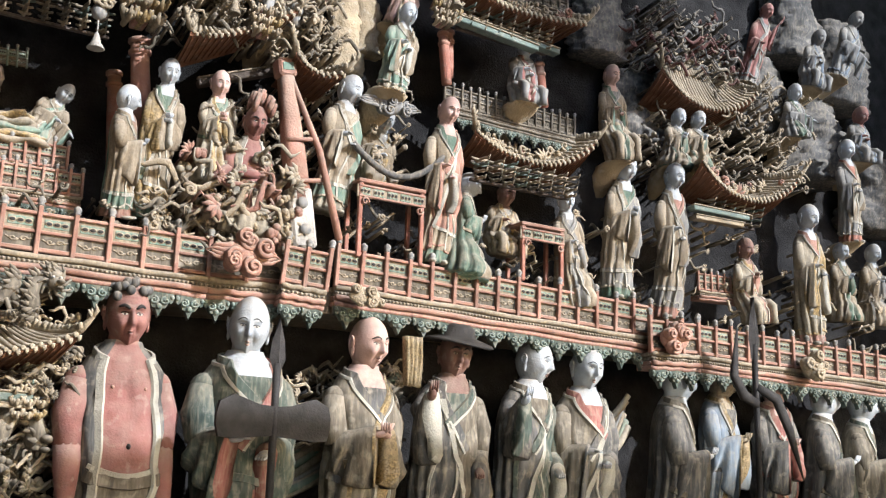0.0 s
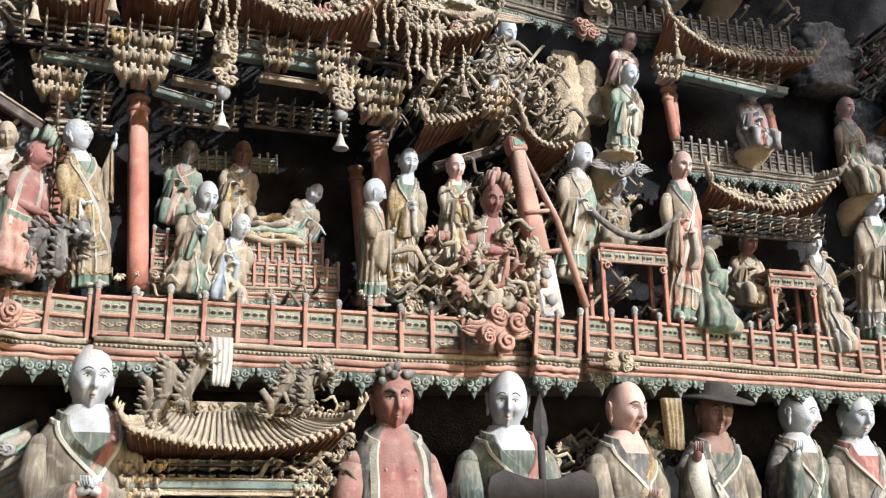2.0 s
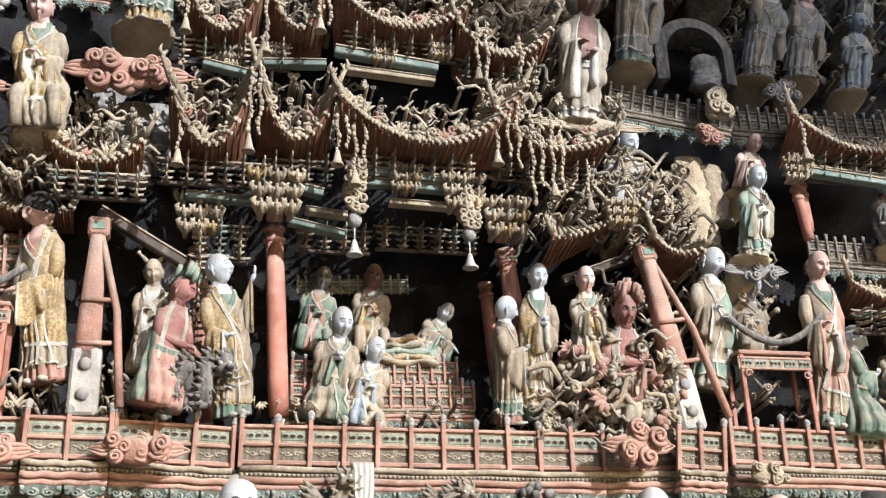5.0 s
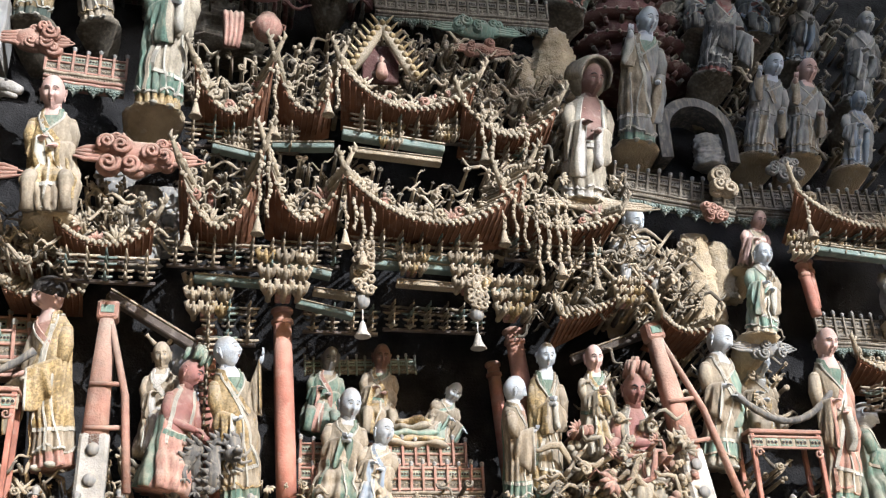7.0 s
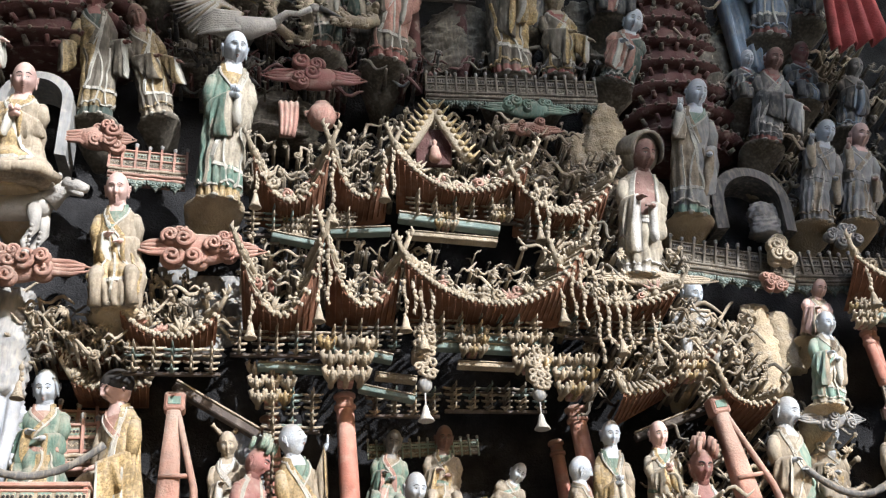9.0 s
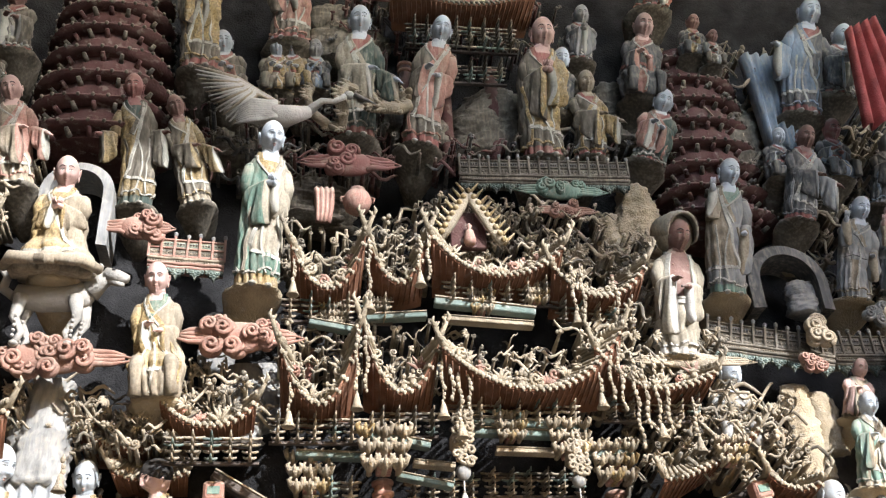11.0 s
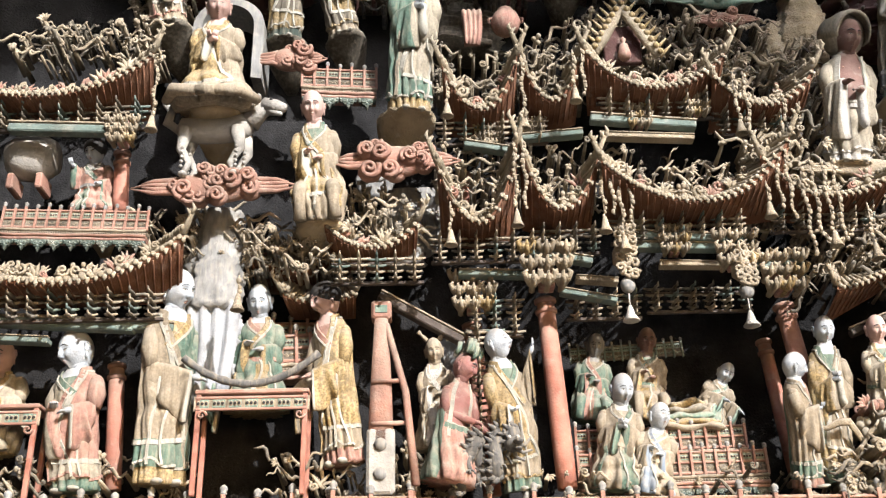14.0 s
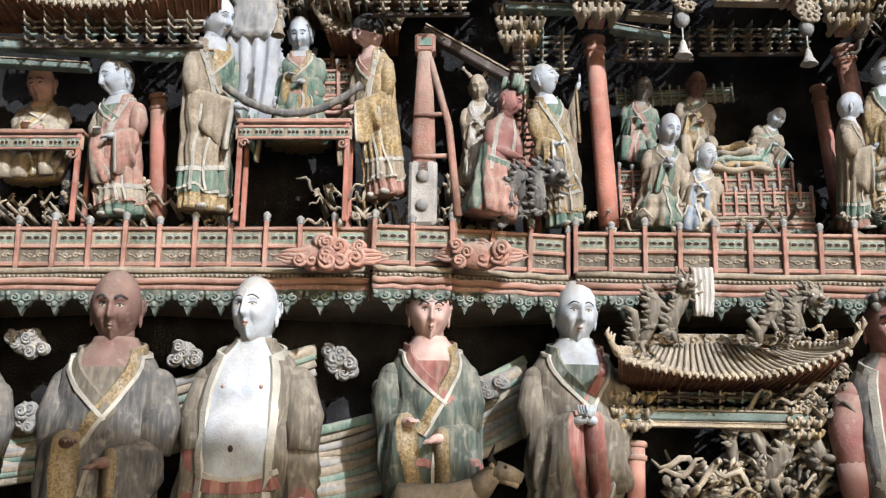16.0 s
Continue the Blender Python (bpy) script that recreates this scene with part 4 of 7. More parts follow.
def dragon(u, z, d, w, h, mat="dust", seed=3, turn=0, label="writhing dusty clay dragon with open jaws"):
    """A coiling body with a horned, bearded head, claws and spines."""
    g = Geo()
    rnd = random.Random(seed)
    pts = [(w * (-0.5 + q / 17) + 0.08 * w * math.sin(q * 1.3), -0.06 * w + 0.10 * w * math.cos(q * 1.1 + seed), h * (0.30 * math.sin(q * 0.75 + seed) - 0.1 + 0.02 * q)) for q in range(18)]
    rad = [0.012 + 0.055 * h * min(1, q / 6) for q in range(18)]
    g.tube(pts, rad, 0, 9)
    for q in range(2, 17):
        p = Vector(pts[q])
        for k in range(7):
            a = k * 0.9 + q
            v = Vector((math.cos(a) * 0.6, -0.35, math.sin(a)))
            g.tube([p + v * rad[q] * 0.7, p + v * rad[q] * 1.2 + Vector((-0.010, 0, 0)), p + v * rad[q] * 1.45 + Vector((-0.022, 0, 0.006))], [rad[q] * 0.5, rad[q] * 0.36, 0.003], 0, 5)
        if q % 4 == 1:
            k = rnd.choice((-1, 1))
            e = p + Vector((k * 0.06 * w, -0.08 * w, -0.16 * h))
            g.tube([p, e, e + Vector((0.03 * w, -0.04 * w, -0.10 * h))], [0.05 * h, 0.04 * h, 0.035 * h], 0, 7)
            for c in range(3):
                f = e + Vector((0.03 * w, -0.04 * w, -0.10 * h))
                g.tube([f, f + Vector(((c - 1) * 0.05 * h, -0.05 * h, -0.03 * h)), f + Vector(((c - 1) * 0.07 * h, -0.06 * h, -0.07 * h))], [0.02 * h, 0.015 * h, 0.003], 0, 5)
    p = Vector(pts[-1])
    g.ball(p, (0.13 * h, 0.14 * h, 0.11 * h), 0, 12, 8)
    g.ball(p + Vector((0.06 * h, -0.13 * h, 0.01 * h)), (0.07 * h, 0.12 * h, 0.045 * h), 0, 10, 7)
    g.ball(p + Vector((0.06 * h, -0.11 * h, -0.09 * h)), (0.055 * h, 0.10 * h, 0.03 * h), 0, 10, 6)
    for s in (-1, 1):
        g.ball(p + Vector((s * 0.06 * h, -0.10 * h, 0.08 * h)), 0.03 * h, 1, 7, 5)
        g.tube([p + Vector((s * 0.06 * h, 0, 0.08 * h)), p + Vector((s * 0.12 * h, 0.05 * h, 0.22 * h)), p + Vector((s * 0.10 * h, 0.08 * h, 0.32 * h))], [0.03 * h, 0.02 * h, 0.005], 0, 6)
    for k in range(9):
        a = k * 0.7
        g.tube([p, p + Vector((math.cos(a) * 0.17 * h, 0.04 * h, math.sin(a) * 0.17 * h)), p + Vector((math.cos(a + 0.4) * 0.27 * h, 0.0, math.sin(a + 0.4) * 0.27 * h))], [0.05 * h, 0.03 * h, 0.004], 0, 5)
    return solid("dragon_figure", g, [mat, "bone"], stand(u, z, d, turn), label, "dragon", "dragons of the wall")


def beast(u, z, d, L, mat="bone", turn=0, label="whitewashed clay mythical beast with carved mane striding on a cloud", horns=False):
    """A four-legged clay creature, head to its right; z: its feet."""
    g = Geo()
    g.tube([(-0.46 * L, 0, 0.60 * L), (-0.40 * L, 0, 0.66 * L), (-0.15 * L, 0, 0.64 * L), (0.10 * L, 0, 0.65 * L), (0.30 * L, 0, 0.70 * L), (0.38 * L, 0, 0.72 * L)], [0.05 * L, 0.14 * L, 0.15 * L, 0.15 * L, 0.15 * L, 0.08 * L], 0, 14)
    for x, y in ((-0.34, -0.08), (-0.30, 0.08), (0.22, -0.09), (0.28, 0.08)):
        k = 0.05 if x > 0 else -0.05
        g.tube([(x * L, y * L, 0.62 * L), ((x + k) * L, y * L, 0.36 * L), ((x - k) * L, y * L, 0.18 * L), (x * L, y * L, 0.05 * L)], [0.09 * L, 0.055 * L, 0.036 * L, 0.04 * L], 0, 9)
        g.ball((x * L, (y - 0.02) * L, 0.035 * L), (0.055 * L, 0.065 * L, 0.035 * L), 0, 8, 5)
        for q in range(5):
            g.ball(((x + k * 0.4) * L, (y - 0.05) * L, (0.12 + 0.06 * q) * L), 0.022 * L, 0, 6, 4)
    g.tube([(0.34 * L, -0.02 * L, 0.72 * L), (0.46 * L, -0.05 * L, 0.86 * L), (0.55 * L, -0.08 * L, 0.90 * L)], [0.13 * L, 0.10 * L, 0.09 * L], 0, 10)
    g.tube([(0.52 * L, -0.08 * L, 0.91 * L), (0.66 * L, -0.12 * L, 0.88 * L), (0.76 * L, -0.14 * L, 0.84 * L)], [0.10 * L, 0.075 * L, 0.05 * L], 0, 10)
    g.tube([(0.56 * L, -0.09 * L, 0.84 * L), (0.72 * L, -0.13 * L, 0.77 * L)], [0.05 * L, 0.025 * L], 0, 8)
    for s in (-1, 1):
        g.ball((0.60 * L, (-0.10 + s * 0.07) * L, 0.94 * L), 0.02 * L, 1, 7, 5)
        e = Vector((0.50 * L, (-0.08 + s * 0.07) * L, 0.97 * L))
        if horns:
            g.tube([e, e + Vector((-0.04 * L, s * 0.10 * L, 0.06 * L)), e + Vector((0.0, s * 0.14 * L, 0.18 * L))], [0.03 * L, 0.025 * L, 0.004 * L], 2, 7)
        g.ball(e + Vector((-0.03 * L, s * 0.06 * L, -0.02 * L)), (0.03 * L, 0.06 * L, 0.03 * L), 0, 7, 5)
    if not horns:
        for k in range(12):
            p = Vector(((0.28 + 0.02 * k) * L, -0.04 * L, (0.76 + 0.016 * k) * L))
            g.curl(p, 0.05 * L, 0, 1.2, 1 if k % 2 else -1, 0.4, 0.35, 9, k)
        g.tube([(-0.46 * L, 0, 0.66 * L), (-0.58 * L, -0.03 * L, 0.74 * L), (-0.55 * L, -0.03 * L, 0.90 * L), (-0.64 * L, -0.03 * L, 1.0 * L)], [0.05 * L, 0.06 * L, 0.05 * L, 0.01], 0, 8)
    return solid("beast_figure", g, [mat, "black", "iron"], stand(u, z, d, turn), label, "animal statue")


# ---------------- furniture and small things ----------------
def table(u, z, d, w, H, dep=0.14, turn=0, lean=0, label="red lacquered altar table with green fretted apron"):
    top = thing("altar_table", stand(u, z, d, turn, lean), label, "table", "altar tables")
    g = Geo()
    g.box((0, 0, H - 0.008), (w, dep, 0.016), 0, 0.2)
    part("tabletop", g, ["salmon"], top)
    for zz in (H - 0.030, H - 0.072):
        g = Geo()
        g.box((0, -dep / 2 + 0.008, zz), (w * 0.98, 0.012, 0.009), 0, 0.2)
        part("rail", g, ["salmon"], top)
    n = max(2, round(w / 0.06))
    for i in range(n):
        part("fret_panel", RAIL["upper"], None, top, m=pose(-w / 2 + w * (i + 0.5) / n, -dep / 2 + 0.004, H - 0.166) @ Matrix.Diagonal((w / n / 0.070, 1, 1, 1)))
    for sx in (-1, 1):
        for sy in (-1, 1):
            g = Geo()
            x = sx * (w / 2 - 0.014)
            g.box((x, sy * (dep / 2 - 0.014), (H - 0.016) / 2), (0.018, 0.018, H - 0.016), 0, 0.15)
            part("leg", g, ["red"], top)
    for s in (-1, 1):
        g = Geo()
        g.curl((s * (w / 2 - 0.03), -dep / 2, H - 0.095), 0.018, 0, 1.2, -s, 0.2, 0.3, 10)
        part("spandrel", g, ["salmon"], top)
    return top


def mast(u, z, d, H, lean=0, tip=0, r=0.04, left=True):
    """A tapering red banner mast held between two whitewashed stone slabs."""
    top = thing("banner_mast", stand(u, z, d, 0, lean, tip), "tapering red wooden mast set in a whitewashed pierced base", "mast", "masts")
    g = Geo()
    g.loft([[(sx * r * k, sy * r * 0.7, zz) for sx, sy in ((-1, -1), (-0.4, -1.25), (0.4, -1.25), (1, -1), (1, 1), (-1, 1))] for zz, k in ((0.16, 1.15), (H * 0.6, 0.95), (H, 0.62))], 0)
    part("shaft", g, ["salmon"], top)
    g = Geo()
    g.box((0, 0, 0.12), (0.10, 0.07, 0.24), 0, 0.15)
    base = part("base", g, ["bone"], top, "whitewashed base with two round holes")
    for zz in (0.07, 0.175):
        g = Geo()
        g.lathe((0, 0, 0), [(0.010, -0.006), (0.019, 0.0), (0.023, 0.010), (0.001, 0.011)], 0, 12)
        part("hole_ring", g, ["grey"], base, m=pose(0.0, -0.033, zz, 90))
    g = Geo()
    for s in (-1, 1):
        g.tube([(s * r * 0.45, -0.02, H - 0.02), (s * (r + 0.05), -0.05, H * 0.55), (s * (r + 0.085), -0.07, 0.02)], [0.012, 0.014, 0.016], 0, 7) if (s > 0) == left else None
    part("brace", g, ["salmon"], top)
    g = Geo()
    g.box((0, 0, H + 0.035), (0.075, 0.075, 0.075), 0, 0.12)
    g.box((0, -0.038, H + 0.035), (0.045, 0.006, 0.03), 1, 0.12)
    part("cap", g, ["salmon", "mint"], top)
    for zz in (H * 0.38, H * 0.62):
        g = Geo()
        g.tube([(-r * 0.8, -0.035, zz), (r + 0.05, -0.045, zz)], 0.009, 0, 6)
        part("crossbar", g, ["salmon"], top)
    return top


def bead_mesh():
    g = Geo()
    g.ball((0, 0, 0), (0.0068, 0.0068, 0.0095), 0, 7, 5)
    return g.mesh("bead", ["dust"])


BEAD = bead_mesh()


def chain(u, z, d, L, n=1, bell=True, mat="bone", seed=0):
    """Strings of clay beads hanging from an eave, with a bell or tassel."""
    top = thing("bead_pendant", stand(u, z, d), "hanging string of pale clay beads with a bell", "pendant", "hanging pendants")
    rnd = random.Random(seed + int(L * 100))
    for k in range(n):
        g = Geo()
        x = (k - (n - 1) / 2) * 0.035
        zz, q = 0.0, 0
        LL = L * rnd.uniform(0.7, 1.0)
        g.tube([(x, -0.01 * k, 0.02), (x, -0.01 * k, -LL)], 0.003, 0, 5)
        cord = part("cord", g, ["dust"], top)
        while zz > -LL:
            r = rnd.uniform(0.8, 1.5)
            part("bead", BEAD, None, cord, m=pose(x + 0.007 * math.sin(q * 0.9 + k), -0.01 * k, zz, 0, rnd.uniform(-25, 25)) @ Matrix.Diagonal((r, r, r, 1)))
            zz -= 0.0072 * r * 2.5
            q += 1
        if bell and k == 0 and (n == 1 or seed % 2 == 0):
            g = Geo()
            g.lathe((x, -0.01 * k, zz), [(0.006, 0.012), (0.010, 0.0), (0.016, -0.03), (0.026, -0.05), (0.022, -0.052), (0.004, -0.03)], 0, 10)
            part("bell", g, ["dust"], top)
    return top


def lantern_drop(u, z, d, L):
    top = thing("hanging_ornament", stand(u, z, d), "carved hanging roof ornament ending in a ball and bell", "pendant", "hanging pendants")
    g = Geo()
    g.tube([(0.02 * math.sin(q), -0.02, -L * q / 8) for q in range(8)], [0.02, 0.035, 0.03, 0.04, 0.035, 0.03, 0.02, 0.008], 0, 8)
    part("stem", g, ["dust"], top)
    for k in range(14):
        g = Geo()
        g.curl((0.03 * math.sin(k * 2.1), -0.045, -L * 0.07 * k + 0.0), 0.024, 0, 1.3, 1 if k % 2 else -1, 0.5, 0.40, 10, k)
        part("scroll", g, ["dust"], top)
    g = Geo()
    g.ball((0, -0.02, -L - 0.01), (0.028, 0.028, 0.032), 0, 12, 8)
    part("ball", g, ["grey"], top)
    g = Geo()
    g.tube([(0, -0.02, -L - 0.03), (0, -0.02, -L - 0.10)], 0.003, 0, 5)
    g.lathe((0, -0.02, -L - 0.10), [(0.005, 0.01), (0.010, 0.0), (0.018, -0.03), (0.032, -0.05), (0.028, -0.052), (0.004, -0.03)], 0, 10)
    part("bell", g, ["bone"], top)
    return top


def clutter(u0, u1, z0, z1, d, n, mats=("dust", "tan", "dark_tan", "tile"), size=0.03, seed=0, label="crowded dusty clay scrolls, leaves and ribbons", name="clay_relief", spread=0.08):
    """Carved odds and ends that fill the wall between the figures."""
    g = Geo()
    rnd = random.Random(seed)
    o = at((u0 + u1) / 2, (z0 + z1) / 2, d)
    m = Matrix.Translation(o) @ pose(0, 0, 0, 0, 0, WALL)
    inv = m.inverted()
    for k in range(int(n * 0.75)):
        uu, zz = rnd.uniform(u0, u1), rnd.uniform(z0, z1)
        p = inv @ at(uu, zz, d + rnd.uniform(-spread, spread))
        s = size * rnd.uniform(0.5, 1.5)
        q = rnd.random()
        mt = rnd.randrange(len(mats))
        g.tube([p + Vector((0, 0.14, -0.02)), p], [s * 0.45, s * 0.3], mt, 5)
        if q < 0.48:                                          # a waving ribbon
            a, b, L = rnd.uniform(-0.9, 0.9) + (math.pi if rnd.random() < 0.5 else 0), rnd.uniform(0, 6), s * rnd.uniform(0.5, 0.9)
            pts = [p + Vector((math.cos(a) * L * c + 0.5 * s * math.sin(c * 1.3 + b) * math.sin(a), -0.4 * s * math.sin(c * 0.9 + b), math.sin(a) * L * c + 0.6 * s * math.sin(c * 1.3 + b))) for c in range(7)]
            g.tube(pts, [s * 0.28 * math.sin((c + 0.7) / 7.4 * math.pi) + 0.001 for c in range(7)], mt, 6, 0.55)
        elif q < 0.70:                                        # a fan of leaves
            a0 = rnd.uniform(0, 6.28)
            for c in range(5):
                a = a0 + (c - 2) * 0.5
                v = Vector((math.cos(a), -0.35, math.sin(a)))
                g.tube([p, p + v * s * 0.8 + Vector((0, -0.2 * s, 0)), p + v * s * 1.3 + Vector((0, 0.1 * s, 0))], [s * 0.12, s * 0.27, s * 0.03], mt, 5, 0.4)
        elif q < 0.85:
            g.curl(p, s * 0.8, mt, rnd.uniform(1.0, 1.7), rnd.choice((-1, 1)), 0.7, 0.36, 11, rnd.uniform(0, 6))
        else:                                                 # a knotted lump
            for c in range(4):
                g.ball(p + Vector((rnd.uniform(-0.5, 0.5), rnd.uniform(-0.4, 0.2), rnd.uniform(-0.5, 0.5))) * s, (s * 0.4, s * 0.35, s * rnd.uniform(0.3, 0.5)), mt, 7, 5)
    return solid(name, g, list(mats), m, label, "relief", kind="stuff")


def spear(u, z, d, H, kind="blade", lean=0):
    top = thing("iron_halberd" if kind == "blade" else "iron_trident", stand(u, z, d, 0, lean), "dark iron halberd with a broad flat blade before the figures" if kind == "blade" else "dark iron trident with curved prongs before the figures", "weapon", "weapons")
    g = Geo()
    g.tube([(0, 0, 0), (0, 0, H * 0.5), (0, 0, H * 0.8)], 0.014, 0, 10)
    part("shaft", g, ["iron"], top)
    g = Geo()
    if kind == "blade":
        g.loft([[(-w_, 0, zz), (0, -0.012, zz), (w_, 0, zz), (0, 0.012, zz)] for zz, w_ in ((H * 0.76, 0.012), (H * 0.82, 0.03), (H * 0.9, 0.024), (H, 0.002))], 0, smooth=False)
        for s in (-1, 1):
            g.loft([[(s * x, -0.010, H * 0.55 + zz - hw), (s * x, -0.012, H * 0.55 + zz + hw), (s * x, 0.012, H * 0.55 + zz + hw), (s * x, 0.010, H * 0.55 + zz - hw)] for x, zz, hw in ((0.0, 0, 0.05), (0.06, 0.0, 0.055), (0.15, 0.01, 0.075), (0.20, 0.0, 0.06), (0.21, 0.0, 0.02))], 0, smooth=False)
    else:
        g.loft([[(-w_, 0, zz), (0, -0.012, zz), (w_, 0, zz), (0, 0.012, zz)] for zz, w_ in ((H * 0.72, 0.014), (H * 0.82, 0.036), (H * 0.92, 0.022), (H, 0.002))], 0, smooth=False)
        for s in (-1, 1):
            g.tube([(0, -0.01, H * 0.55), (s * 0.09, -0.012, H * 0.58), (s * 0.15, -0.012, H * 0.66), (s * 0.12, -0.012, H * 0.86)] if s < 0 else [(0, -0.01, H * 0.62), (0.12, -0.012, H * 0.58), (0.20, -0.012, H * 0.45), (0.28, -0.012, H * 0.25)], [0.02, 0.03, 0.026, 0.004], 0, 8, 0.6)
    part("blade", g, ["iron"], top)
    return top


def tower(u, z, d, W, H, tiers, mat="oxide", label="tall dark red tiered tower with stacked small eaves"):
    top = thing("tiered_tower", stand(u, z, d), label, "tower", "tiered towers")
    dz = H / tiers
    for k in range(tiers):
        w = W * (1 - 0.25 * k / tiers)
        g = Geo()
        g.loft([[(w * 0.42 * math.sin(t), -w * 0.30 * math.cos(t) + 0.05, zz) for t in (2 * math.pi * j / 16 for j in range(16))] for zz in (dz * k, dz * k + dz)], 0, smooth=False)
        part("storey", g, ["oxide"], top)
        g = Geo()
        sag = [0.05 * w * (abs(math.sin(2 * t)) ** 3) for t in (2 * math.pi * j / 32 for j in range(32))]
        rings = []
        for q, (r, zz) in enumerate(((0.44, 0.60), (0.52, 0.42), (0.585, 0.30), (0.59, 0.22), (0.46, 0.22))):
            rings.append([(w * r * math.sin(t), -w * r * 0.72 * math.cos(t) + 0.05, dz * (k + zz) + (sag[j] if q in (2, 3) else 0)) for j, t in enumerate(2 * math.pi * j / 32 for j in range(32))])
        g.loft(rings, 0)
        for j in range(32):
            t = 2 * math.pi * j / 32
            g.ball((w * 0.59 * math.sin(t), -w * 0.425 * math.cos(t) + 0.05, dz * (k + 0.27) + sag[j]), 0.010, 1, 6, 4)
        part("eave", g, [mat, "dark_tan"], top)
        for j in range(-3, 4):
            g = Geo()
            t = j * 0.36
            g.tube([(w * 0.42 * math.sin(t), -w * 0.30 * math.cos(t) + 0.05, dz * (k + 0.05)), (w * 0.47 * math.sin(t), -w * 0.36 * math.cos(t) + 0.04, dz * (k + 0.16))], [0.014, 0.010], 0, 6)
            part("bracket", g, ["dark_tan" if j % 2 else mat], top)
    return top


# ---------------- single pieces ----------------
def crane(u, z, d, L, label="whitewashed clay crane flying with spread feathered wings"):
    g = Geo()
    g.tube([(-0.22 * L, 0, 0.02 * L), (-0.10 * L, -0.02 * L, 0), (0.10 * L, -0.03 * L, -0.02 * L), (0.22 * L, -0.03 * L, 0.02 * L)], [0.02 * L, 0.055 * L, 0.06 * L, 0.03 * L], 0, 14)
    g.tube([(0.20 * L, -0.03 * L, 0.01 * L), (0.28 * L, -0.05 * L, 0.08 * L), (0.34 * L, -0.06 * L, 0.07 * L), (0.40 * L, -0.06 * L, 0.11 * L)], [0.03 * L, 0.018 * L, 0.015 * L, 0.017 * L], 0, 9)
    g.ball((0.42 * L, -0.06 * L, 0.12 * L), (0.03 * L, 0.024 * L, 0.024 * L), 0, 10, 7)
    g.tube([(0.45 * L, -0.07 * L, 0.115 * L), (0.56 * L, -0.08 * L, 0.05 * L)], [0.016 * L, 0.003 * L], 1, 6)
    for k in range(16):                                       # wing feathers
        a = 2.72 + 0.030 * k
        n = 0.50 * L - 0.018 * L * k
        g.tube([(0.06 * L, -0.05 * L, 0.05 * L), (0.06 * L + 0.5 * n * math.cos(a), -0.08 * L, 0.08 * L + 0.5 * n * math.sin(a)), (0.06 * L + n * math.cos(a), -0.06 * L, 0.07 * L + n * math.sin(a) - 0.012 * L * k)], [0.010 * L, 0.015 * L, 0.004 * L], 0 if k % 3 else 2, 6, 0.4)
    for k in range(9):
        g.tube([(0.05 * L, -0.07 * L, 0.04 * L - 0.012 * L * k), (-0.08 * L, -0.10 * L, 0.02 * L - 0.016 * L * k), (-0.16 * L, -0.06 * L, -0.01 * L - 0.012 * L * k)], [0.014 * L, 0.016 * L, 0.004 * L], 0, 6, 0.5)
    return solid("crane_figure", g, ["bone", "grey", "tan"], stand(u, z, d), label, "bird statue")


def gable(u, z, d, W, H):
    top = thing("carved_gable", stand(u, z, d), "steep carved gable with tiny niche on the pavilion roof", "gable")
    for s in (-1, 1):
        g = Geo()
        g.tube([(s * W * 0.5, -0.02, 0), (s * W * 0.3, -0.03, H * 0.35), (s * W * 0.10, -0.03, H * 0.75), (0, -0.03, H)], [0.022, 0.026, 0.024, 0.016], 0, 8, 0.7)
        board = part("bargeboard", g, ["tile"], top)
        for k in range(9):
            f_ = k / 8
            g = Geo()
            g.ball((s * W * 0.5 * (1 - f_) ** 0.9, -0.045, H * f_ * 0.95 + 0.01), (0.014, 0.012, 0.014), 0, 7, 5)
            part("stud", g, ["ochre"], board)
            g = Geo()
            g.tube([(s * W * 0.5 * (1 - f_), -0.02, H * f_ * 0.95), (s * (W * 0.5 * (1 - f_) + 0.05), -0.03, H * f_ + 0.05)], [0.012, 0.003], 0, 5)
            part("finial", g, ["ochre"], board)
    g = Geo()
    g.box((0, 0.03, H * 0.35), (W * 0.55, 0.03, H * 0.7), 0)
    part("niche_back", g, ["oxide"], top)
    g = Geo()
    g.lathe((0, -0.01, 0.0), [(0.022, 0), (0.028, 0.02), (0.018, H * 0.25), (0.006, H * 0.30), (0.013, H * 0.36), (0.001, H * 0.42)], 0, 10)
    part("niche_idol", g, ["rose"], top)
    return top


def pot(u, z, d, r):
    g = Geo()
    g.lathe((0, 0, -r), [(r * 0.35, 0), (r * 0.8, r * 0.35), (r, r * 0.95), (r * 0.8, r * 1.55), (r * 0.45, r * 1.8), (r * 0.55, r * 1.95), (r * 0.40, r * 1.95)], 0, 20)
    for s in (-1, 1):
        g.tube([(s * r * 0.85, -0.1 * r, 0.3 * r), (s * r * 1.15, -0.1 * r, 0.2 * r), (s * r * 1.05, -0.1 * r, -0.15 * r)], 0.08 * r, 0, 6)
    return solid("clay_pot", g, ["rose"], stand(u, z, d), "dull pink round clay pot hung on the wall", "pot")


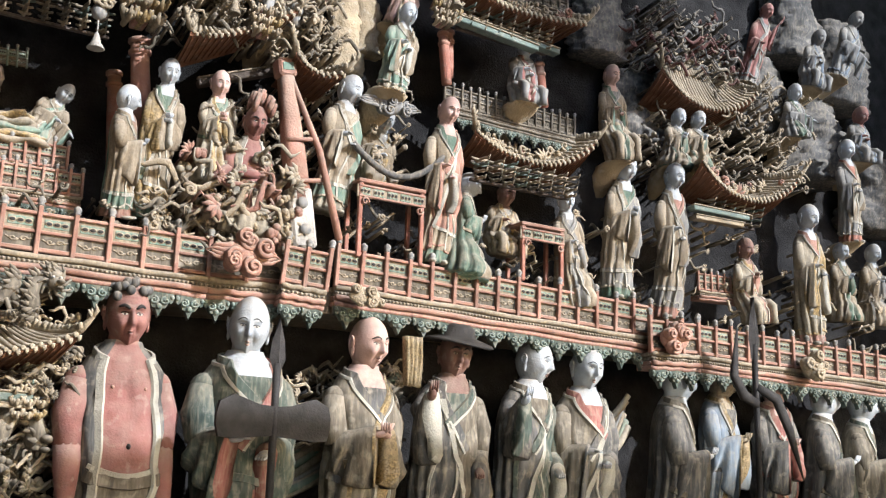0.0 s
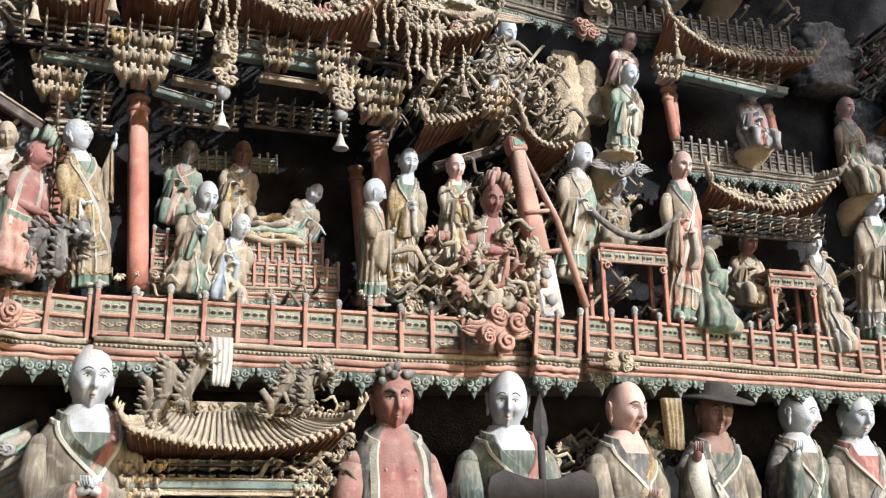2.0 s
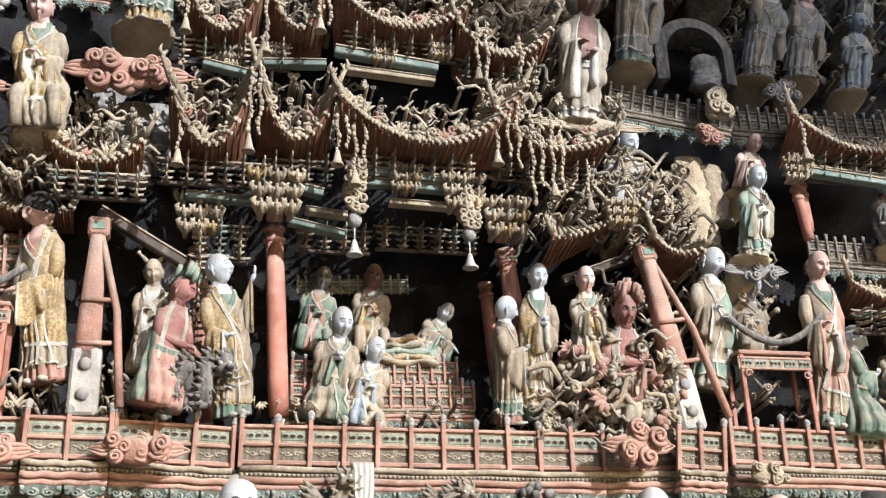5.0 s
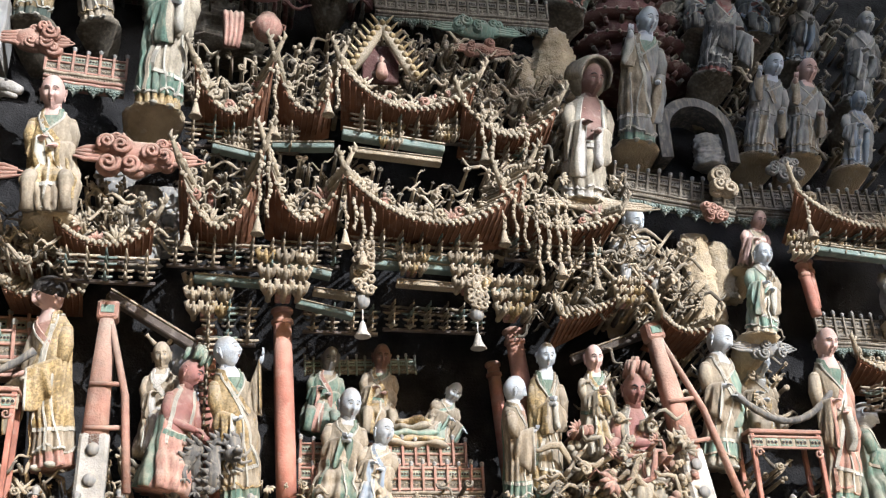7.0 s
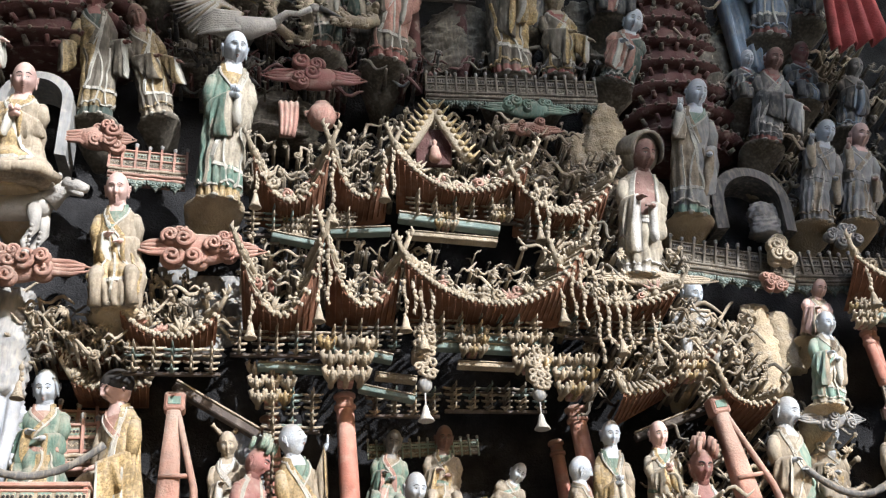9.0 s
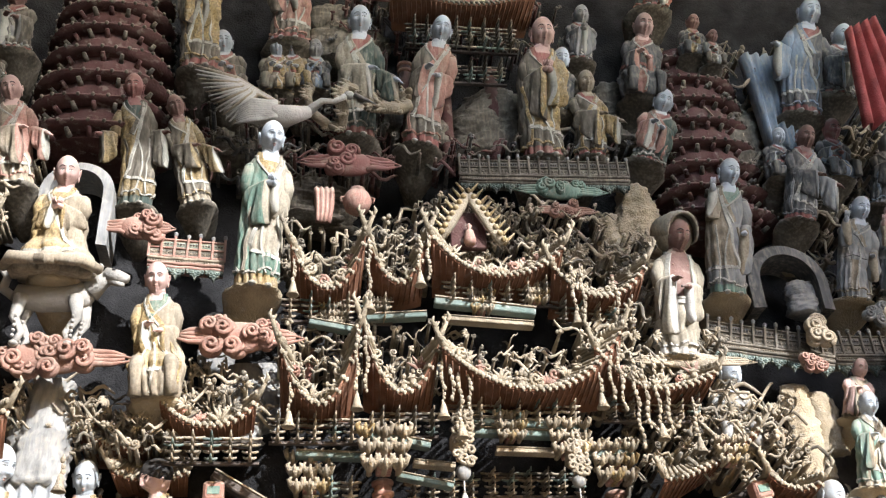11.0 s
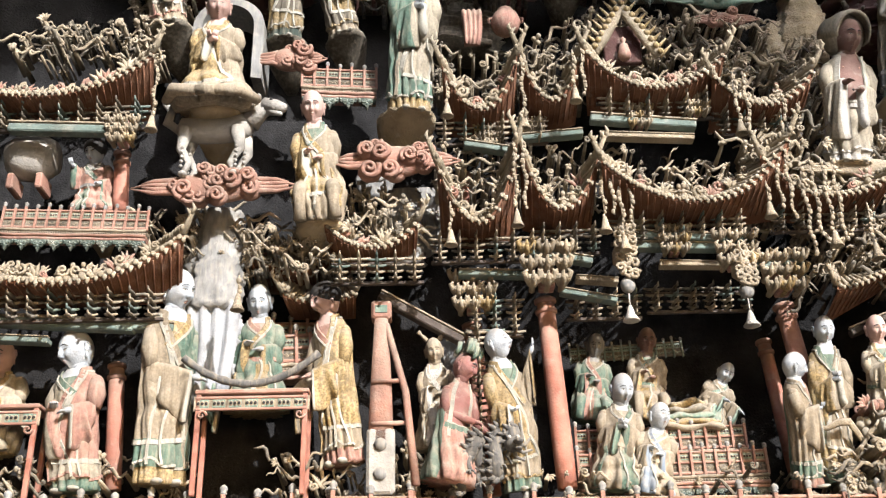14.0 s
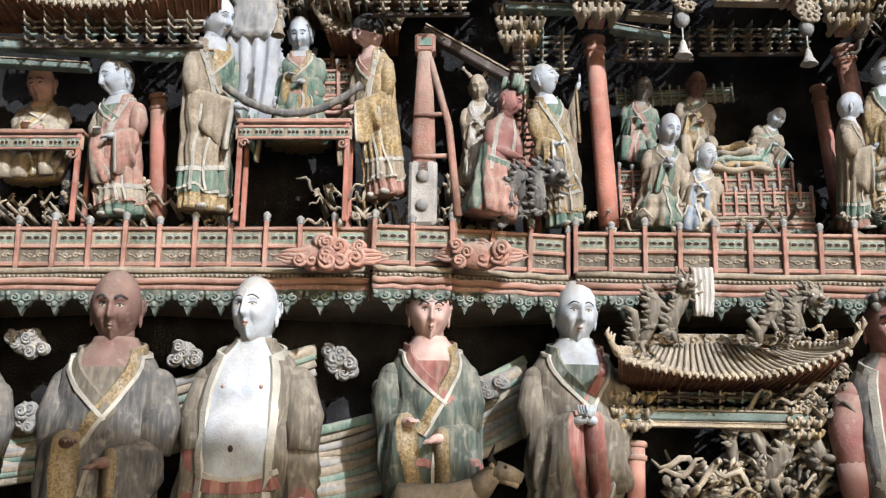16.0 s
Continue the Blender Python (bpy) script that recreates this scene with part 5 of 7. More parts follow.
def roll(u, z, d, w, H, mat="rose", label="folded faded red cloth hanging on the wall"):
    g = Geo()
    g.loft([[(w * (j / 14 - 0.5) * (1 - 0.25 * q / 6) + 0.06 * w * math.sin(q * 0.5), -0.10 * w - 0.20 * w * abs(math.sin(j * 0.9 + 0.15 * q)), -H * q / 6 + 0.08 * w * math.sin(j * 1.3) * q / 6) for j in range(15)] + [(w * (0.5 - j / 14) * (1 - 0.25 * q / 6), 0.05 * w, -H * q / 6) for j in range(15)] for q in range(7)][::-1], 0)
    return solid("hanging_cloth", g, [mat], stand(u, z, d), label, "cloth", "hanging cloths")


def arch(u, z, d, w, H, mat="grey"):
    g = Geo()
    n = 16
    prof = []
    for k in range(n + 1):
        a = math.pi * k / n
        prof.append((math.cos(a), math.sin(a)))
    rings = []
    for x, y in [(1, -1.0)] + prof + [(-1, -1.0)]:
        zi = H - w * 0.36 + y * w * 0.36 if y >= 0 else 0.0
        zo = H - w * 0.36 + y * w * 0.50 if y >= 0 else 0.0
        rings.append([(x * w * 0.36, -0.06, zi), (x * w * 0.5, -0.05, zo), (x * w * 0.5, 0.12, zo), (x * w * 0.36, 0.12, zi)])
    g.loft(rings, 0, smooth=False)
    return solid("arched_niche", g, [mat], stand(u, z, d), "plain grey clay arch round a dark niche", "niche", "niches")


def bedding(u, z, d, w, H):
    """A heap of folded quilts, each fold sagging over the one below."""
    top = thing("folded_bedding", stand(u, z, d), "heap of ochre and pale green folded clay quilts", "bedding")
    for k in range(5):
        g = Geo()
        ww = w * (1 - 0.10 * k)
        g.tube([(ww * (q / 10 - 0.5), -0.05 + 0.012 * k - 0.01 * math.sin(q * 0.9 + k), H * (k + 0.5) / 5 + 0.006 * math.sin(q * 1.1 + 2 * k) + 0.02 * H * k * (q / 10)) for q in range(11)],
               [0.004] + [H * 0.13 + 0.003 * math.sin(q * 1.7 + k) for q in range(1, 10)] + [0.004], 0, 10, 2.4)
        part("quilt", g, [("tan", "ochre", "mint", "cream", "ochre")[k]], top)
    return top


def drum(u, z, d, r):
    top = thing("drum", stand(u, z, d), "whitewashed clay drum with studded rim on red stand", "drum")
    g = Geo()
    g.lathe((0, 0, 0), [(r * 0.7, -r), (r, -r * 0.5), (r * 1.05, 0), (r, r * 0.5), (r * 0.7, r)], 0, 22)
    part("body", g, ["bone"], top, m=pose(0, 0, r, 0, 90, 0))
    for s in (-1, 1):
        g = Geo()
        g.box((s * r * 0.6, 0, -r * 0.35), (r * 0.3, r * 1.2, r * 0.7), 0, 0.2)
        part("stand_foot", g, ["salmon"], top)
    return top


def waves(u0, z0, u1, z1, d, n=9, seed=0):
    """Streaming bands of water or robe behind the figures."""
    g = Geo()
    rnd = random.Random(seed)
    o = at(u0, z0, d)
    m = Matrix.Translation(o) @ pose(0, 0, 0, 0, 0, WALL)
    inv = m.inverted()
    top = thing("carved_waves", m, "streaming white and pale green carved bands behind the figures", "carving", "carved waves")
    for k in range(n):
        g = Geo()
        off = (k - n / 2) * 0.020
        pts = []
        for q in range(15):
            t = q / 14
            pts.append(inv @ at(u0 + (u1 - u0) * t, z0 + (z1 - z0) * (t ** 1.5) + off + 0.012 * math.sin(5 * t + k), d + 0.03 * math.sin(3 * t + k * 0.5)))
        g.tube(pts, 0.012 + 0.008 * rnd.random(), 0, 8, 0.7)
        part("wave_band", g, [("cream", "mint", "tan", "grey")[k % 4]], top)
    return top


def red_drape(u, z, d, w, H):
    g = Geo()
    g.loft([[((j / 20 - 0.5) * w * (0.55 + 0.45 * q / 8), -0.04 * math.sin(j * 1.1), -H * q / 8 + 0.3 * w * (j / 20)) for j in range(21)] for q in range(9)], 0, closed=False)
    ob = solid("red_drape", g, ["lip"], stand(u, z, d), "plain dark red cloth drape hanging before the wall", "cloth")
    mod = ob.modifiers.new("thickness", "SOLIDIFY")
    mod.thickness = 0.006
    return ob


def rope(u0, z0, u1, z1, sag, d, r):
    g = Geo()
    a = at(u0, z0, d)
    m = Matrix.Translation(a) @ pose(0, 0, 0, 0, 0, WALL)
    inv = m.inverted()
    pts = []
    for k in range(21):
        t = k / 20
        pts.append(inv @ at(u0 + (u1 - u0) * t, z0 + (z1 - z0) * t - sag * 4 * t * (1 - t), d))
    g.tube(pts, [r * (1 + 0.12 * math.sin(k * 2.3)) for k in range(21)], 0, 8)
    return solid("scarf_rope", g, ["dark_grey"], m, "grey twisted clay scarf slung between two figures", "scarf", "slung scarves")


# ---------------- the carved wall itself ----------------
def relief_wall():
    g = Geo()
    rows = []
    for i in range(57):
        z = 0.2 + 6.6 * i / 56
        rows.append([])
        for j in range(81):
            u = -4.6 + 9.6 * j / 80
            k = 0.10 * noise.noise(Vector((u * 1.7, z * 1.7, 2.0))) + 0.05 * noise.noise(Vector((u * 6, z * 6, 5.0)))
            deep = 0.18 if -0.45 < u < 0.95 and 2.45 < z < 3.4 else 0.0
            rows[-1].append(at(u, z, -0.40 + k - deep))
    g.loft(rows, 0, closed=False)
    return solid("wall_relief_ground", g, ["void"], Matrix(), "uneven clay ground, shade of the gaps put into its colour", "wall", kind="structure")


relief_wall()


def ledge(u0, u1, z, d0, d1, th, name, label, mat="tan"):
    g = Geo()
    n = 16
    rings = []
    for k in range(n + 1):
        u = u0 + (u1 - u0) * k / n
        rings.append([at(u, z, d0), at(u, z, d1), at(u, z - th, d1), at(u, z - th, d0)])
    g.loft(rings, 0, smooth=False)
    return solid(name, g, [mat], Matrix(), label, "ledge", kind="structure")


ledge(-3.4, 4.2, 2.36, -0.55, 0.02, 0.10, "ledge", "broad clay ledge that carries the pavilions and figures")
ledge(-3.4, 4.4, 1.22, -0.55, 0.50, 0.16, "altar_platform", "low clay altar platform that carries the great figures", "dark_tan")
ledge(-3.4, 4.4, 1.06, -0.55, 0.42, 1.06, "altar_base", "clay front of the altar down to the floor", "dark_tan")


# great balustrade
balustrade(-2.702, -1.127, 2.336, 2.361, 0.05, 0.05, s=1.0, posts=0.125)
balustrade(-1.112, -0.843, 2.357, 2.356, 0.1, 0.1, s=1.0, posts=0.125)
balustrade(-0.844, -0.440, 2.369, 2.351, 0.03, 0.03, s=1.0, posts=0.125)
balustrade(-0.414, 0.901, 2.359, 2.338, 0.05, 0.05, s=1.0, posts=0.125)
balustrade(0.902, 1.206, 2.343, 2.344, 0.02, 0.02, s=1.0, posts=0.125)
balustrade(1.161, 1.331, 2.339, 2.325, 0.1, 0.1, s=1.0, posts=0.11)
balustrade(1.389, 2.986, 2.360, 2.311, 0.05, 0.05, s=1.0, posts=0.11)
balustrade(2.923, 3.219, 2.234, 2.242, 0.12, 0.12, s=1.0, posts=0.09)
balustrade(3.288, 5.028, 2.255, 2.225, 0.05, 0.05, s=1.0, posts=0.11)

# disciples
# Dark robes: dark paint, plus the weaker light down here put into colour.
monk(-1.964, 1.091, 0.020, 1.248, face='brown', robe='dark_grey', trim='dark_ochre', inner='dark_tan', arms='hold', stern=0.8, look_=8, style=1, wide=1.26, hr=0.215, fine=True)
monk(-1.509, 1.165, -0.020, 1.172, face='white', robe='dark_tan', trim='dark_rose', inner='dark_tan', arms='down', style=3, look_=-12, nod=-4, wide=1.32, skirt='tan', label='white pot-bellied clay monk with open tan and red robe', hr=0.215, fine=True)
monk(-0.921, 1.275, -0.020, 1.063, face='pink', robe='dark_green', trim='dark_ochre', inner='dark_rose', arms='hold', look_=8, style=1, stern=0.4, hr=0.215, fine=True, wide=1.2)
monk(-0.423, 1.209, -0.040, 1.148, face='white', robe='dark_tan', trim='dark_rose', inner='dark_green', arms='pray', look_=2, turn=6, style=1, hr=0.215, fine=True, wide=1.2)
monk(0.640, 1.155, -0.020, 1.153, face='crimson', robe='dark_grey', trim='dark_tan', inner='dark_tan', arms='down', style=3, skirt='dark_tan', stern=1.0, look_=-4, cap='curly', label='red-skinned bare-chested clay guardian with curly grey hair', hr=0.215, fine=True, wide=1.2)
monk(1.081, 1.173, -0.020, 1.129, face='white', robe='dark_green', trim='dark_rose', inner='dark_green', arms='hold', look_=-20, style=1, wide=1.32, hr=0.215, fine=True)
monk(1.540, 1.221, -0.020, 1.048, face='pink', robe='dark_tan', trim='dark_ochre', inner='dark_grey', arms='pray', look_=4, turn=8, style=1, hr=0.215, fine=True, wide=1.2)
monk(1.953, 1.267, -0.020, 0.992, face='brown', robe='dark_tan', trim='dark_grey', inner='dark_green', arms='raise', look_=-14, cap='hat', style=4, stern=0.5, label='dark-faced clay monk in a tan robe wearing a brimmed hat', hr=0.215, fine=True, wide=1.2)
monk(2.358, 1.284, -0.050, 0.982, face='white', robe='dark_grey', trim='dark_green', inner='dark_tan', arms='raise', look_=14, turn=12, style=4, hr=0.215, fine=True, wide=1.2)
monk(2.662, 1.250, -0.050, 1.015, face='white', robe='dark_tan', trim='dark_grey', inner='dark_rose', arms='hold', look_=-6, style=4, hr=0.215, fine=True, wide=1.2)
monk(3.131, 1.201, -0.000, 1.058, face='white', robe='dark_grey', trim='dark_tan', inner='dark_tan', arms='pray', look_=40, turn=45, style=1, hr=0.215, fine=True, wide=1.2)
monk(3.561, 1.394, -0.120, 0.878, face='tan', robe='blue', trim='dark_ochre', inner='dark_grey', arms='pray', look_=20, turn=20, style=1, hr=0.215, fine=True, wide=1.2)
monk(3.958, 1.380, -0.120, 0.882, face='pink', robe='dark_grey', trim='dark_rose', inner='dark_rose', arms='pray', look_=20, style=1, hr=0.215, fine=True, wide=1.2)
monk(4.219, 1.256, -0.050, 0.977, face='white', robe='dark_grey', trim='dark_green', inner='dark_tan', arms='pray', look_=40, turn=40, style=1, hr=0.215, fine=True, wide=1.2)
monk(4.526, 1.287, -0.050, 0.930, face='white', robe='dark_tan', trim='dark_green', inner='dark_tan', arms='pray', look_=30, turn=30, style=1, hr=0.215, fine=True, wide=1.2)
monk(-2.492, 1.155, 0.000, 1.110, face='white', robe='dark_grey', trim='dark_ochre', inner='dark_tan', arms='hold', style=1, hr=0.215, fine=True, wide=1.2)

# figures of the ledge
monk(-2.386, 2.720, -0.220, 0.474, face='pink', robe='cream', trim='ochre', inner='tan', pose_='sit', arms='hold', hr=0.343, lean=-4.0)
monk(-2.021, 2.555, -0.060, 0.604, face='white', robe='cream', trim='rose', inner='green', arms='hold', look_=-25, turn=-15, style=4, hr=0.277, lean=-4.1)
monk(-1.724, 2.571, -0.040, 0.801, face='white', robe='green', trim='tan', inner='ochre', arms='reach', look_=20, turn=35, style=4, fine=True, hr=0.215, lean=-1.6)
monk(-1.421, 2.869, -0.160, 0.510, face='white', robe='green', trim='ochre', inner='rose', pose_='kneel', arms='hold', nod=14, hr=0.293, lean=-1.0)
monk(-1.081, 2.646, -0.030, 0.713, face='pink', robe='tan', trim='ochre', inner='rose', arms='reachl', look_=-30, turn=-30, style=4, cap='hair', fine=True, hr=0.2, lean=-6.2)
monk(-0.736, 2.720, -0.100, 0.430, face='tan', robe='tan', trim='bone', inner='bone', pose_='kneel', arms='hold', cap='horns', name='horned_figure', label='dusty horned clay attendant', hr=0.256, lean=-2.9)
monk(-0.720, 2.557, 0.050, 0.500, face='crimson', robe='rose', trim='green', inner='tan', pose_='kneel', arms='reach', style=3, stern=1, look_=35, turn=30, cap='crown', name='guardian_statue', label='red-skinned kneeling clay guardian reaching out an arm', hr=0.235, lean=9)
monk(-0.444, 2.547, 0.000, 0.598, face='white', robe='tan', trim='ochre', inner='green', arms='lift', look_=30, nod=-18, turn=25, style=4, fine=True, hr=0.216, lean=-11.3)
monk(-0.148, 2.866, -0.320, 0.381, face='grey', robe='green', trim='rose', inner='tan', pose_='sit', arms='hold', hr=0.294, lean=8.4)
monk(0.083, 2.866, -0.320, 0.399, face='brown', robe='tan', trim='ochre', inner='green', pose_='sit', arms='hold', hr=0.294, lean=4.6)
monk(-0.099, 2.546, -0.080, 0.452, face='white', robe='tan', trim='green', inner='cream', pose_='kneel', arms='pray', look_=15, hr=0.295, lean=7.1)
monk(0.016, 2.522, -0.050, 0.357, face='white', robe='tan', trim='blue', inner='cream', pose_='kneel', arms='hold', look_=25, nod=-10, hr=0.323, lean=11.1)
monk(0.292, 2.841, -0.250, 0.271, face='white', robe='tan', trim='mint', inner='tan', pose_='kneel', arms='reach', look_=10, hr=0.36, lean=27.2)
monk(0.569, 2.535, 0.000, 0.483, face='white', robe='green', trim='tan', inner='rose', arms='pray', look_=30, turn=60, style=4, wide=1.15, hr=0.224, lean=-14)
monk(0.699, 2.549, -0.030, 0.627, face='white', robe='ochre', trim='tan', inner='green', arms='pray', style=4, hr=0.189, lean=1.3)
monk(0.932, 2.727, -0.070, 0.457, face='pink', robe='cream', trim='ochre', inner='green', arms='pray', pose_='kneel', hr=0.255, lean=-2.0)
monk(1.026, 2.525, -0.020, 0.524, face='crimson', robe='cream', trim='rose', inner='rose', arms='reachl', pose_='kneel', style=3, stern=1, cap='crown', name='guardian_statue', label='red-faced crowned clay guardian seated in swirling scarves', hr=0.27, lean=2.8)
monk(1.370, 2.673, -0.040, 0.596, face='white', robe='mint', trim='tan', inner='cream', arms='hold', look_=14, turn=14, style=4, hr=0.238, lean=6.4)
monk(1.586, 2.800, -0.160, 0.408, face='white', robe='tan', trim='ochre', inner='grey', pose_='sit', arms='hold', nod=14, look_=-8, hr=0.314, lean=11.2)
monk(1.844, 2.521, -0.020, 0.729, face='pink', robe='tan', trim='salmon', inner='green', arms='hold', style=4, fine=True, hr=0.189, lean=3.0)
monk(1.968, 2.470, 0.000, 0.506, face='white', robe='green', trim='tan', inner='tan', pose_='kneel', arms='pray', turn=60, look_=10, hr=0.256, lean=10.9)
monk(2.238, 2.618, -0.120, 0.350, face='brown', robe='tan', trim='ochre', inner='grey', pose_='sit', arms='hold', hr=0.349, lean=5.1)
monk(2.611, 2.425, -0.040, 0.550, face='white', robe='tan', trim='grey', inner='grey', pose_='kneel', arms='hold', look_=-10, hr=0.222, lean=-9.2)
monk(2.858, 2.493, -0.040, 0.698, face='white', robe='grey', trim='tan', inner='green', arms='pray', style=4, hr=0.212, lean=2.0)
monk(3.119, 2.423, 0.000, 0.766, face='white', robe='grey', trim='tan', inner='rose', arms='hold', style=4, hr=0.189, lean=2.5)
monk(3.751, 2.469, -0.060, 0.447, face='brown', robe='cream', trim='rose', inner='ochre', pose_='sit', arms='pray', hr=0.27, lean=-6.9)
monk(4.143, 2.399, 0.000, 0.742, face='white', robe='cream', trim='ochre', inner='rose', arms='hold', style=4, hr=0.209, lean=-3.8)
monk(4.496, 2.564, -0.080, 0.444, face='white', robe='tan', trim='green', inner='cream', pose_='kneel', arms='pray', hr=0.267, lean=-3.5)
monk(4.734, 2.557, -0.080, 0.478, face='white', robe='tan', trim='grey', inner='cream', pose_='kneel', arms='pray', hr=0.257, lean=1.3)

# figures of the middle and upper wall
# Most robes from z 4.4 up: dark paint with that height's shade added in.
monk(2.813, 3.131, -0.020, 0.483, face='pink', robe='tan', trim='green', inner='grey', pose_='sit', arms='hold', hr=0.24, lean=-5.1)
monk(3.228, 3.190, -0.060, 0.320, face='white', robe='tan', trim='green', inner='grey', pose_='kneel', arms='pray', hr=0.336, lean=4.6)
monk(3.362, 3.214, -0.060, 0.313, face='white', robe='tan', trim='green', inner='grey', pose_='kneel', arms='pray', hr=0.349, lean=5.1)
monk(4.143, 3.545, -0.100, 0.304, face='white', robe='grey', trim='green', inner='grey', pose_='kneel', arms='reach', hr=0.357, lean=-5.1)
monk(4.536, 3.004, -0.040, 0.585, face='white', robe='grey', trim='tan', inner='red', arms='hold', style=4, hr=0.218, lean=-5.3)
monk(4.268, 3.850, -0.100, 0.370, face='grey', robe='grey', trim='blue', inner='grey', pose_='sit', arms='hold', hr=0.303, lean=9.2)
monk(4.526, 3.977, -0.100, 0.445, face='grey', robe='grey', trim='blue', inner='grey', arms='reach', hr=0.267, lean=16.2)
monk(3.774, 3.764, -0.080, 0.478, face='crimson', robe='crimson', trim='grey', inner='grey', arms='lift', hr=0.212, lean=11.4)
monk(4.671, 3.498, -0.100, 0.338, face='crimson', robe='grey', trim='blue', inner='grey', pose_='sit', arms='hold', hr=0.36, lean=-1.4)
monk(2.290, 3.309, -0.060, 0.345, face='white', robe='grey', trim='crimson', inner='grey', pose_='sit', arms='hold', hr=0.335, lean=3.2)
monk(1.588, 3.193, 0.020, 0.415, face='white', robe='mint', trim='tan', inner='cream', arms='hold', look_=0, turn=4, style=4, hr=0.282, lean=8.4)
monk(0.888, 3.758, 0.060, 0.628, face='brown', robe='cream', trim='bone', inner='bone', arms='hold', style=3, look_=10, cap='hood', label='hooded dark-faced clay figure with bare pink chest and cream robe', hr=0.263, lean=5.4)
monk(1.185, 4.077, -0.020, 0.677, face='white', robe='grey', trim='tan', inner='mint', arms='raise', look_=8, style=4, hr=0.219, lean=6.7)
monk(1.777, 4.080, -0.080, 0.526, face='white', robe='grey', trim='tan', inner='grey', arms='raise', hr=0.255, lean=12.1)
monk(2.003, 4.110, -0.100, 0.498, face='pink', robe='grey', trim='tan', inner='grey', arms='raise', hr=0.271, lean=7.4)
monk(2.352, 4.425, -0.120, 0.514, face='grey', robe='dark_grey', trim='grey', inner='grey', arms='hold', hr=0.258, lean=11.4)
monk(2.244, 4.061, -0.080, 0.390, face='blue', robe='grey', trim='blue', inner='grey', arms='hold', hr=0.296, lean=8.6)
monk(2.081, 4.617, -0.120, 0.403, face='grey', robe='dark_grey', trim='blue', inner='grey', arms='pray', hr=0.3, lean=11.2)
monk(1.105, 3.425, -0.100, 0.378, face='white', robe='grey', trim='tan', inner='tan', pose_='sit', arms='hold', look_=15, hr=0.359, lean=6.5)
monk(1.643, 3.525, -0.080, 0.275, face='pink', robe='pink', trim='tan', inner='tan', arms='hold', hr=0.36, lean=12.7)
monk(-1.180, 3.541, 0.040, 0.566, face='pink', robe='tan', trim='ochre', inner='green', pose_='sit', arms='hold', style=4, fine=True, hr=0.253, lean=-4.3)
monk(-0.836, 4.017, 0.100, 0.765, face='white', robe='green', trim='cream', inner='ochre', arms='pray', style=4, turn=15, fine=True, hr=0.213, lean=0.1)
monk(-1.589, 3.966, 0.140, 0.520, face='pink', robe='tan', trim='ochre', inner='ochre', pose_='lotus', arms='pray', style=4, look_=10, hr=0.286, lean=0.7)
monk(-2.070, 3.630, -0.060, 0.312, face='white', robe='rose', trim='green', inner='grey', pose_='kneel', arms='raise', cap='hair', look_=-15, hr=0.351, lean=-2.9)
monk(-1.853, 4.519, -0.080, 0.533, face='pink', robe='tan', trim='rose', inner='tan', arms='reach', style=4, hr=0.258, lean=-9.4)
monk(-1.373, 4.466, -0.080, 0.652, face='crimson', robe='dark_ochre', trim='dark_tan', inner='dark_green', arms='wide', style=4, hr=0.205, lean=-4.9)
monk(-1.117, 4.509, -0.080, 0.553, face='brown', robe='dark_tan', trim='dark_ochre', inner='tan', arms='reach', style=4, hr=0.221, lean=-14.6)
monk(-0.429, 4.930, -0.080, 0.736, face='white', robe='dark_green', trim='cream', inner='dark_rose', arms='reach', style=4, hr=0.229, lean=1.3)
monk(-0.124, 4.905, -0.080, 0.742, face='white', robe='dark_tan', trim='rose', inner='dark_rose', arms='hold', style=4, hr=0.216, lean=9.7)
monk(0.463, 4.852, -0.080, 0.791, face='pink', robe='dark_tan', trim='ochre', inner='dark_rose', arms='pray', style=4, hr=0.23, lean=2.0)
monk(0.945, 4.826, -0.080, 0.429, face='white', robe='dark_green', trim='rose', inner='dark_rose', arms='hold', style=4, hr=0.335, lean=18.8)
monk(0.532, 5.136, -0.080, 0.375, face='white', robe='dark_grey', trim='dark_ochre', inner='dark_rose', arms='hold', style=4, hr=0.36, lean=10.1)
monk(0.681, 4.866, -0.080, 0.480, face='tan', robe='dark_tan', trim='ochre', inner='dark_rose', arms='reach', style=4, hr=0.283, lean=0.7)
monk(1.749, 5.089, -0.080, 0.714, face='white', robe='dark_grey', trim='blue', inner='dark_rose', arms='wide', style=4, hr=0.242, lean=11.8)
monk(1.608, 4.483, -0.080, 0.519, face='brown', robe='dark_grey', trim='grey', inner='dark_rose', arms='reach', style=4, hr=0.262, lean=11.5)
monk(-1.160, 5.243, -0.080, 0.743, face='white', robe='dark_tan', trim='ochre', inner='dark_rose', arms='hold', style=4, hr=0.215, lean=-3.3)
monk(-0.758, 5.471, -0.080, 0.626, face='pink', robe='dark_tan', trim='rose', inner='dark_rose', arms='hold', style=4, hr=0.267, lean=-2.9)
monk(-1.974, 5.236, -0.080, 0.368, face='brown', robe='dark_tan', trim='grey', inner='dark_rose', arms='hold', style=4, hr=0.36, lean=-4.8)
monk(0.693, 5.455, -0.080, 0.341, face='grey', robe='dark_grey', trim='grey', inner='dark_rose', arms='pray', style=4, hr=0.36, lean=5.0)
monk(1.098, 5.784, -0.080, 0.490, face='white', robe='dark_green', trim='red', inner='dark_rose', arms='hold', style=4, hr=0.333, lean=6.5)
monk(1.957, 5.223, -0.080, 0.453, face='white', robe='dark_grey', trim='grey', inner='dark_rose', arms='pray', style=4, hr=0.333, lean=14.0)
